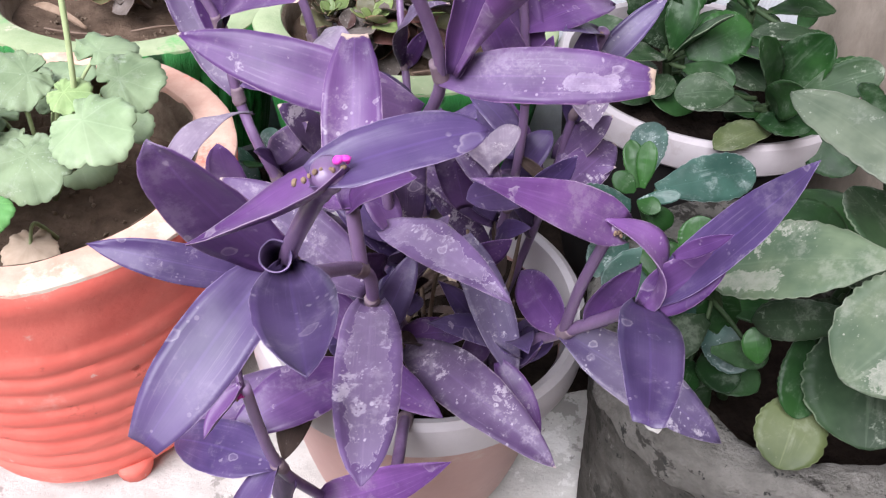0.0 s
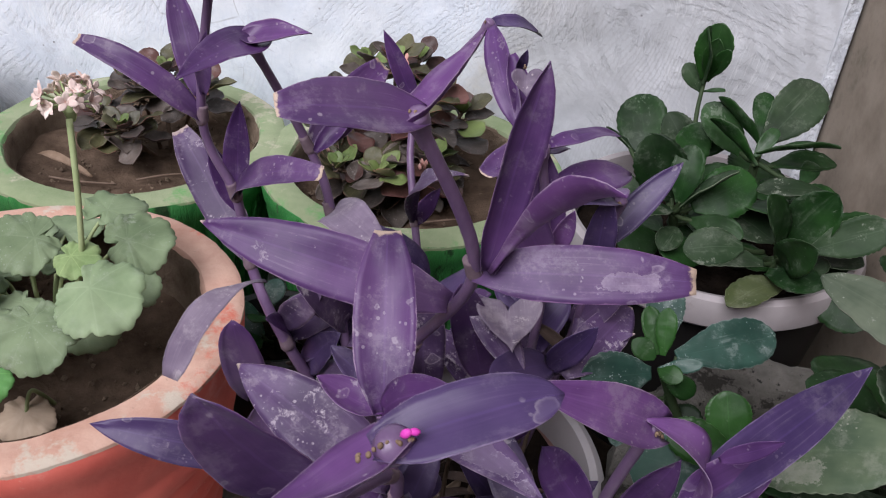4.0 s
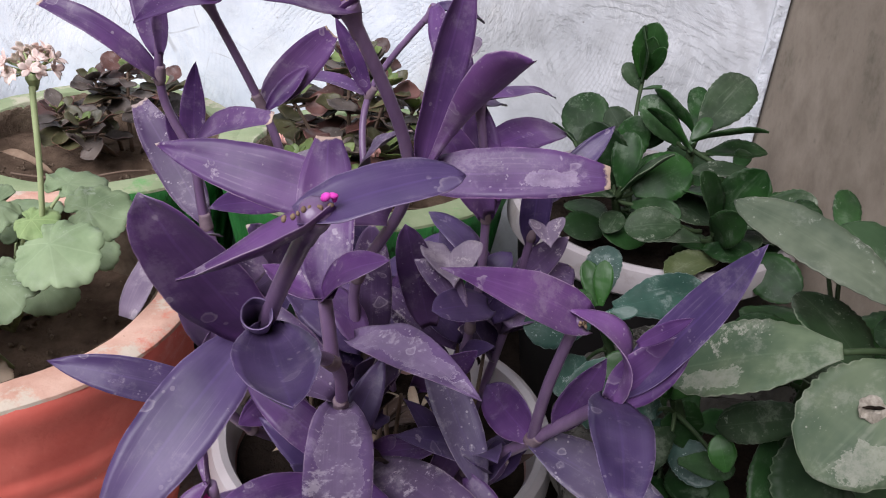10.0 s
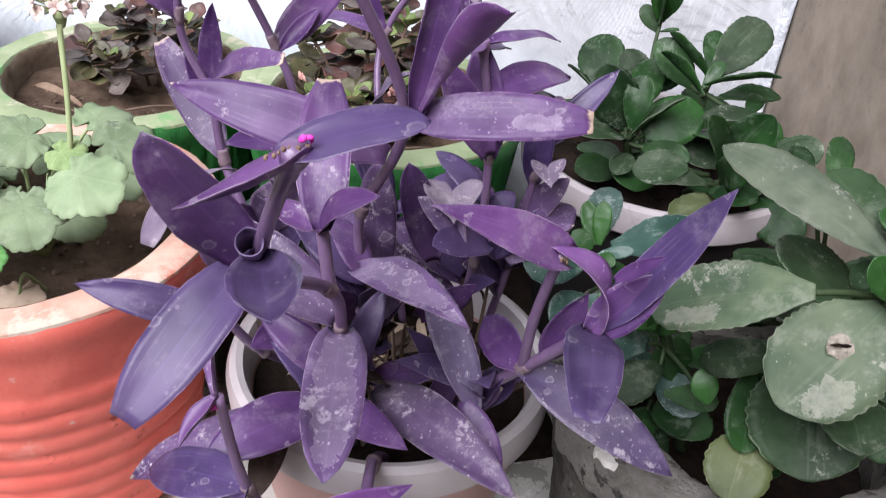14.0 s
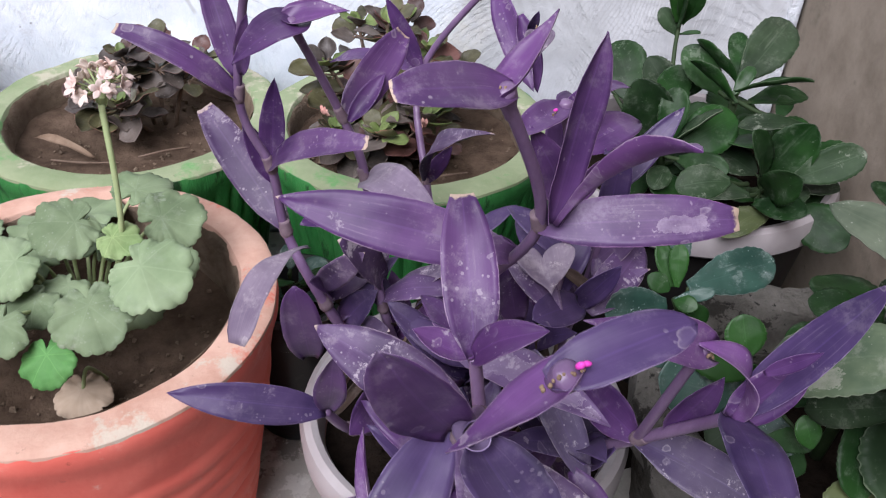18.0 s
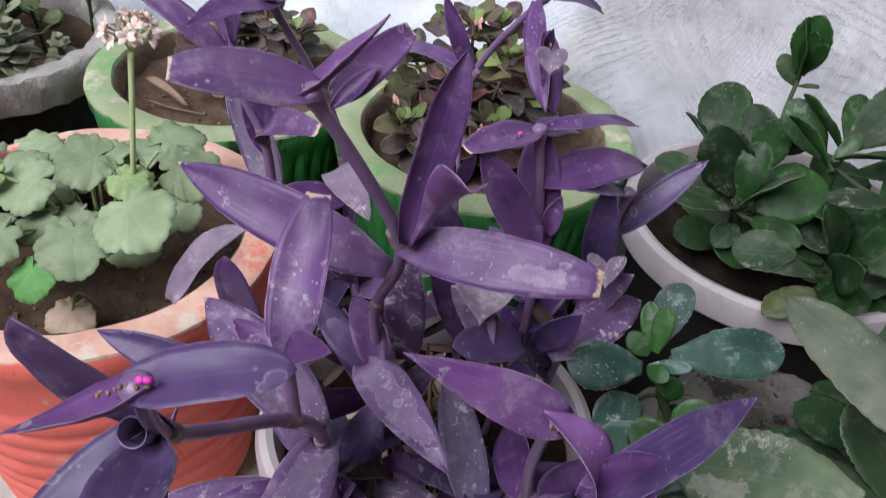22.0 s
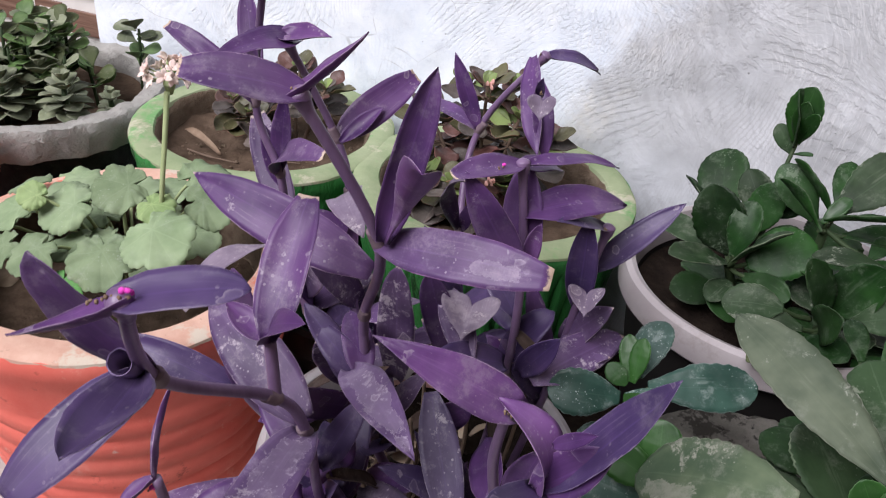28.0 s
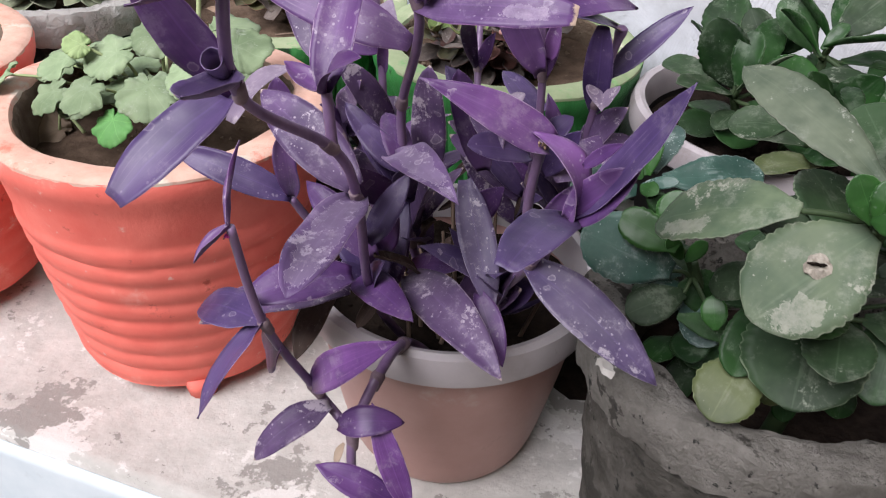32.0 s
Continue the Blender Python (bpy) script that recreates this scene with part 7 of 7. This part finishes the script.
# ---- the small bronze plants in the green pots ----
def rosette_plant(at, stalks, label, seed, mats, low, size, heart=None, buds=(), tiers=5):
    """A low bush: stalks from the soil, each ending in a rosette, with whorls of older leaves drooping below it."""
    r = random.Random(seed)
    ob = thing("small_bushy_plant", at, label, "plant", "small bushy plants")
    for (dx, dy, h) in stalks:
        foot = Vector(at) + Vector((dx * 0.3, dy * 0.3, -0.004))
        head = Vector(at) + Vector((dx, dy, h))
        tube("stem", [foot, (foot + head) / 2 + Vector((r.uniform(-.004, .004), r.uniform(-.004, .004), 0)), head], [0.0024, 0.0020, 0.0016], BROWN_STALK, ob, 7, steps=4)
        whorls = [(1.0, 4, 0.62, 0.75), (0.90, 5, 0.85, 0.25), (0.70, 5, 1.0, -0.05), (0.48, 5, 1.05, -0.35), (0.28, 4, 1.0, -0.45)]
        whorls = whorls[:min(tiers, 4) if h < 0.07 else tiers]
        for w, (t, per, grow, rise) in enumerate(whorls):
            p = foot.lerp(head, t)
            turn = r.random() * 6.28
            for k in range(per):
                ang = turn + 2 * math.pi * k / per + r.uniform(-0.3, 0.3)
                L = size * grow * r.uniform(0.75, 1.12)
                d = Vector((math.cos(ang), math.sin(ang), rise + r.uniform(-0.18, 0.18))).normalized()
                b = p + d * L * 0.28
                tip = b + d * L
                if tip.y > WALL_Y - 0.008:
                    continue
                pick = mats[int(r.random() * len(mats))] if w < 2 else low[int(r.random() * len(low))]
                leaf_ob = blade("leaf", b, tip, L * r.uniform(0.74, 0.96), pick, ob, (-d.x * 0.5, -d.y * 0.5 - 0.25, 0.9), r.uniform(-0.16, 0.05), r.uniform(0.25, 0.9), ROUND if r.random() < 0.6 else OVATE, 0.0012, 0.15,
                                roll=r.uniform(-30, 30), scallop=6, nl=16, nw=8, wave=0.06)
                tube("leaf_stalk", [p, b + d * 0.002], [0.0012, 0.0010], BROWN_STALK, leaf_ob, 6, steps=2)
        if heart:
            for k in range(3):
                ang = r.random() * 6.28
                d = Vector((math.cos(ang) * 0.6, math.sin(ang) * 0.6 - 0.15, 0.8)).normalized()
                blade("young_leaf", head, head + d * size * 0.42, size * 0.32, heart, ob, (-d.x, -d.y - 0.4, 0.5), 0.05, 0.6, ROUND, 0.0010, 0.2, scallop=4, nl=10, nw=6)
    for (x, y, z) in buds:
        stalk = tube("flower_stalk", [Vector(at) + Vector((x * 0.6, y * 0.6, z - 0.02)), Vector(at) + Vector((x, y, z))], [0.0008, 0.0008], BROWN_STALK, ob, 5, steps=2)
        for k in range(6):
            c = Vector(at) + Vector((x, y, z)) + Vector((r.uniform(-1, 1), r.uniform(-1, 1), r.uniform(-0.6, 1))) * 0.0042
            blade("bud", c, c + Vector((r.uniform(-0.3, 0.3), r.uniform(-0.5, 0.1), 1)).normalized() * 0.0058, 0.0042, BUD_PINK, stalk, (0, -1, 0.3), 0.05, 1.2, OVAL, 0.0012, 0.5, nl=6, nw=5)
    return ob


rosette_plant((-0.345, 0.790, 0.226), [(-0.054, -0.035, 0.050), (-0.022, -0.050, 0.046), (0.002, 0.012, 0.082), (0.038, 0.006, 0.070), (-0.032, 0.008, 0.070)],
              "low bronze-leaved bush with grey dusty leaves, in the green pot", 21, (BRONZE_GREY, BRONZE, BRONZE_GREY, BRONZE_RED), (BRONZE_GREY, BRONZE_GREY, BRONZE), 0.034, OLIVE_GREEN, tiers=3)
rosette_plant((-0.105, 0.765, 0.226), [(-0.062, 0.000, 0.082), (-0.006, 0.000, 0.128), (0.034, -0.015, 0.108), (0.058, 0.015, 0.076), (-0.010, -0.065, 0.046), (-0.050, -0.055, 0.042), (-0.035, 0.030, 0.112), (0.030, -0.060, 0.060), (0.012, 0.035, 0.118)],
              "bushy bronze and olive plant with round cupped leaves, green pot", 22, (BRONZE, BRONZE_RED, BRONZE, OLIVE_GREEN, BRONZE_GREY), (BRONZE_GREY, BRONZE_RED, BRONZE, BRONZE_GREY), 0.037, OLIVE_GREEN,
              [(-0.062, -0.045, 0.055), (0.006, -0.030, 0.140), (0.030, -0.080, 0.065)])

# ---- the grey succulents in the cement pot ----
host = fleshy_plant((GREY_AT[0], GREY_AT[1], 0.210), "crowded grey-green rosette succulents in the cement pot")
rz = random.Random(31)


def rosette(c, R, mat, whorls=5, per=6):
    C = Vector(c)
    tube("stem", [(c[0], c[1], 0.208), C], [0.004, 0.003], GREEN_STALK, host, 8, steps=3)
    for w in range(whorls):
        el = -0.15 + 1.1 * (w / (whorls - 1)) ** 1.5
        Lw = R * (1.0 - 0.10 * w) if w < whorls - 1 else R * 0.45
        for k in range(per):
            a = 2 * math.pi * (k + 0.5 * (w % 2)) / per + rz.uniform(-0.2, 0.2)
            d = Vector((math.cos(a) * math.cos(el), math.sin(a) * math.cos(el), math.sin(el)))
            b = C + Vector((0, 0, 0.0085 * w - 0.028)) + d * R * 0.14
            blade("leaf", b, b + d * Lw * rz.uniform(0.85, 1.1), Lw * 0.95, mat, host, (0, 0, 1), 0.06, 0.40, ROUND, 0.0016, 0.1, nl=9, nw=6, roll=rz.uniform(-14, 14), scallop=4)


for c, R, m in (((-0.590, 0.702, 0.268), 0.030, GREY_GREEN), ((-0.672, 0.690, 0.256), 0.035, GREY_GREEN), ((-0.733, 0.72, 0.260), 0.033, GREY_GREEN), ((-0.580, 0.762, 0.235), 0.019, GREY_GREEN), ((-0.655, 0.735, 0.262), 0.028, GREY_GREEN)):
    rosette(c, R, m)
for k in range(20):
    x, y, h = rz.uniform(-0.77, -0.60), rz.uniform(0.73, 0.845), rz.uniform(0.255, 0.312)
    tube("stem", [(x, y, 0.208), (x + rz.uniform(-.01, .01), y, h)], [0.0025, 0.0018], GREEN_STALK, host, 7, steps=4)
    for j in range(9):
        a, t = j * 2.4 + rz.random(), rz.uniform(0.45, 1.0)
        p = Vector((x, y, 0.208 + (h - 0.208) * t))
        d = Vector((math.cos(a), math.sin(a), rz.uniform(0.0, 0.8))).normalized()
        blade("leaf", p, p + d * rz.uniform(0.024, 0.036), rz.uniform(0.019, 0.028), (MID_GREEN, GREY_GREEN, KALANCHOE_YELLOW, MID_GREEN)[rz.randrange(4)], host, (0, -0.3, 1), 0.02, 0.25, SPOON, 0.0014, 0.1, nl=9, nw=5, roll=rz.uniform(-15, 15))

# ---- the tiled panel past the wall's end ----
panel = box("wall_tiled", (-1.60, 0.945, 0.0), (-0.735, 1.10, 2.0), TILE_WHITE, None, 0.0)
tagged(panel, "white and brown patterned ceramic tile cladding past the plaster wall", "wall", kind="structure")
PITCH = 0.064
for i in range(9):
    for j in range(11):
        x1, z0 = -0.738 - i * PITCH, 0.02 + j * PITCH
        x0, z1 = x1 - PITCH + 0.002, z0 + PITCH - 0.002
        if (i + j) % 2 == 0:
            xm, zm = (x0 + x1) / 2, (z0 + z1) / 2
            for (a, b2, hw) in ((0.0, 0.0, 0.023),):
                box("tile_frame", (xm - hw, 0.939, zm - hw), (xm + hw, 0.9449, zm + hw), TILE_BROWN, panel, 0.001)
                box("tile_centre", (xm - hw * 0.60, 0.936, zm - hw * 0.60), (xm + hw * 0.60, 0.9389, zm + hw * 0.60), TILE_WHITE, panel, 0.001)
        else:
            box("tile_band", (x0, 0.939, z0 + 0.014), (x1, 0.9449, z1 - 0.014), TILE_BROWN, panel, 0.001)

# a dry leaf on the first green pot's soil
tagged(blade("dry_leaf", (-0.392, 0.712, 0.229), (-0.455, 0.735, 0.236), 0.011, DRY_BROWN, None, (0, -0.4, 1), 0.14, 1.1, LANCE, clasp=0.2, wave=0.03), "long dry brown leaf lying on the soil", "dead leaf")
for ends in (((-0.430, 0.705, 0.230), (-0.400, 0.700, 0.231), (-0.365, 0.704, 0.230)), ((-0.350, 0.715, 0.230), (-0.325, 0.722, 0.234), (-0.305, 0.735, 0.231)), ((-0.075, 0.690, 0.230), (-0.050, 0.695, 0.233), (-0.030, 0.705, 0.230))):
    tagged(tube("twig", ends, [0.0010, 0.0012, 0.0007], BROWN_STALK, None, 7), "thin dry twig lying on the pot's soil", "twig", "twigs on the soil")
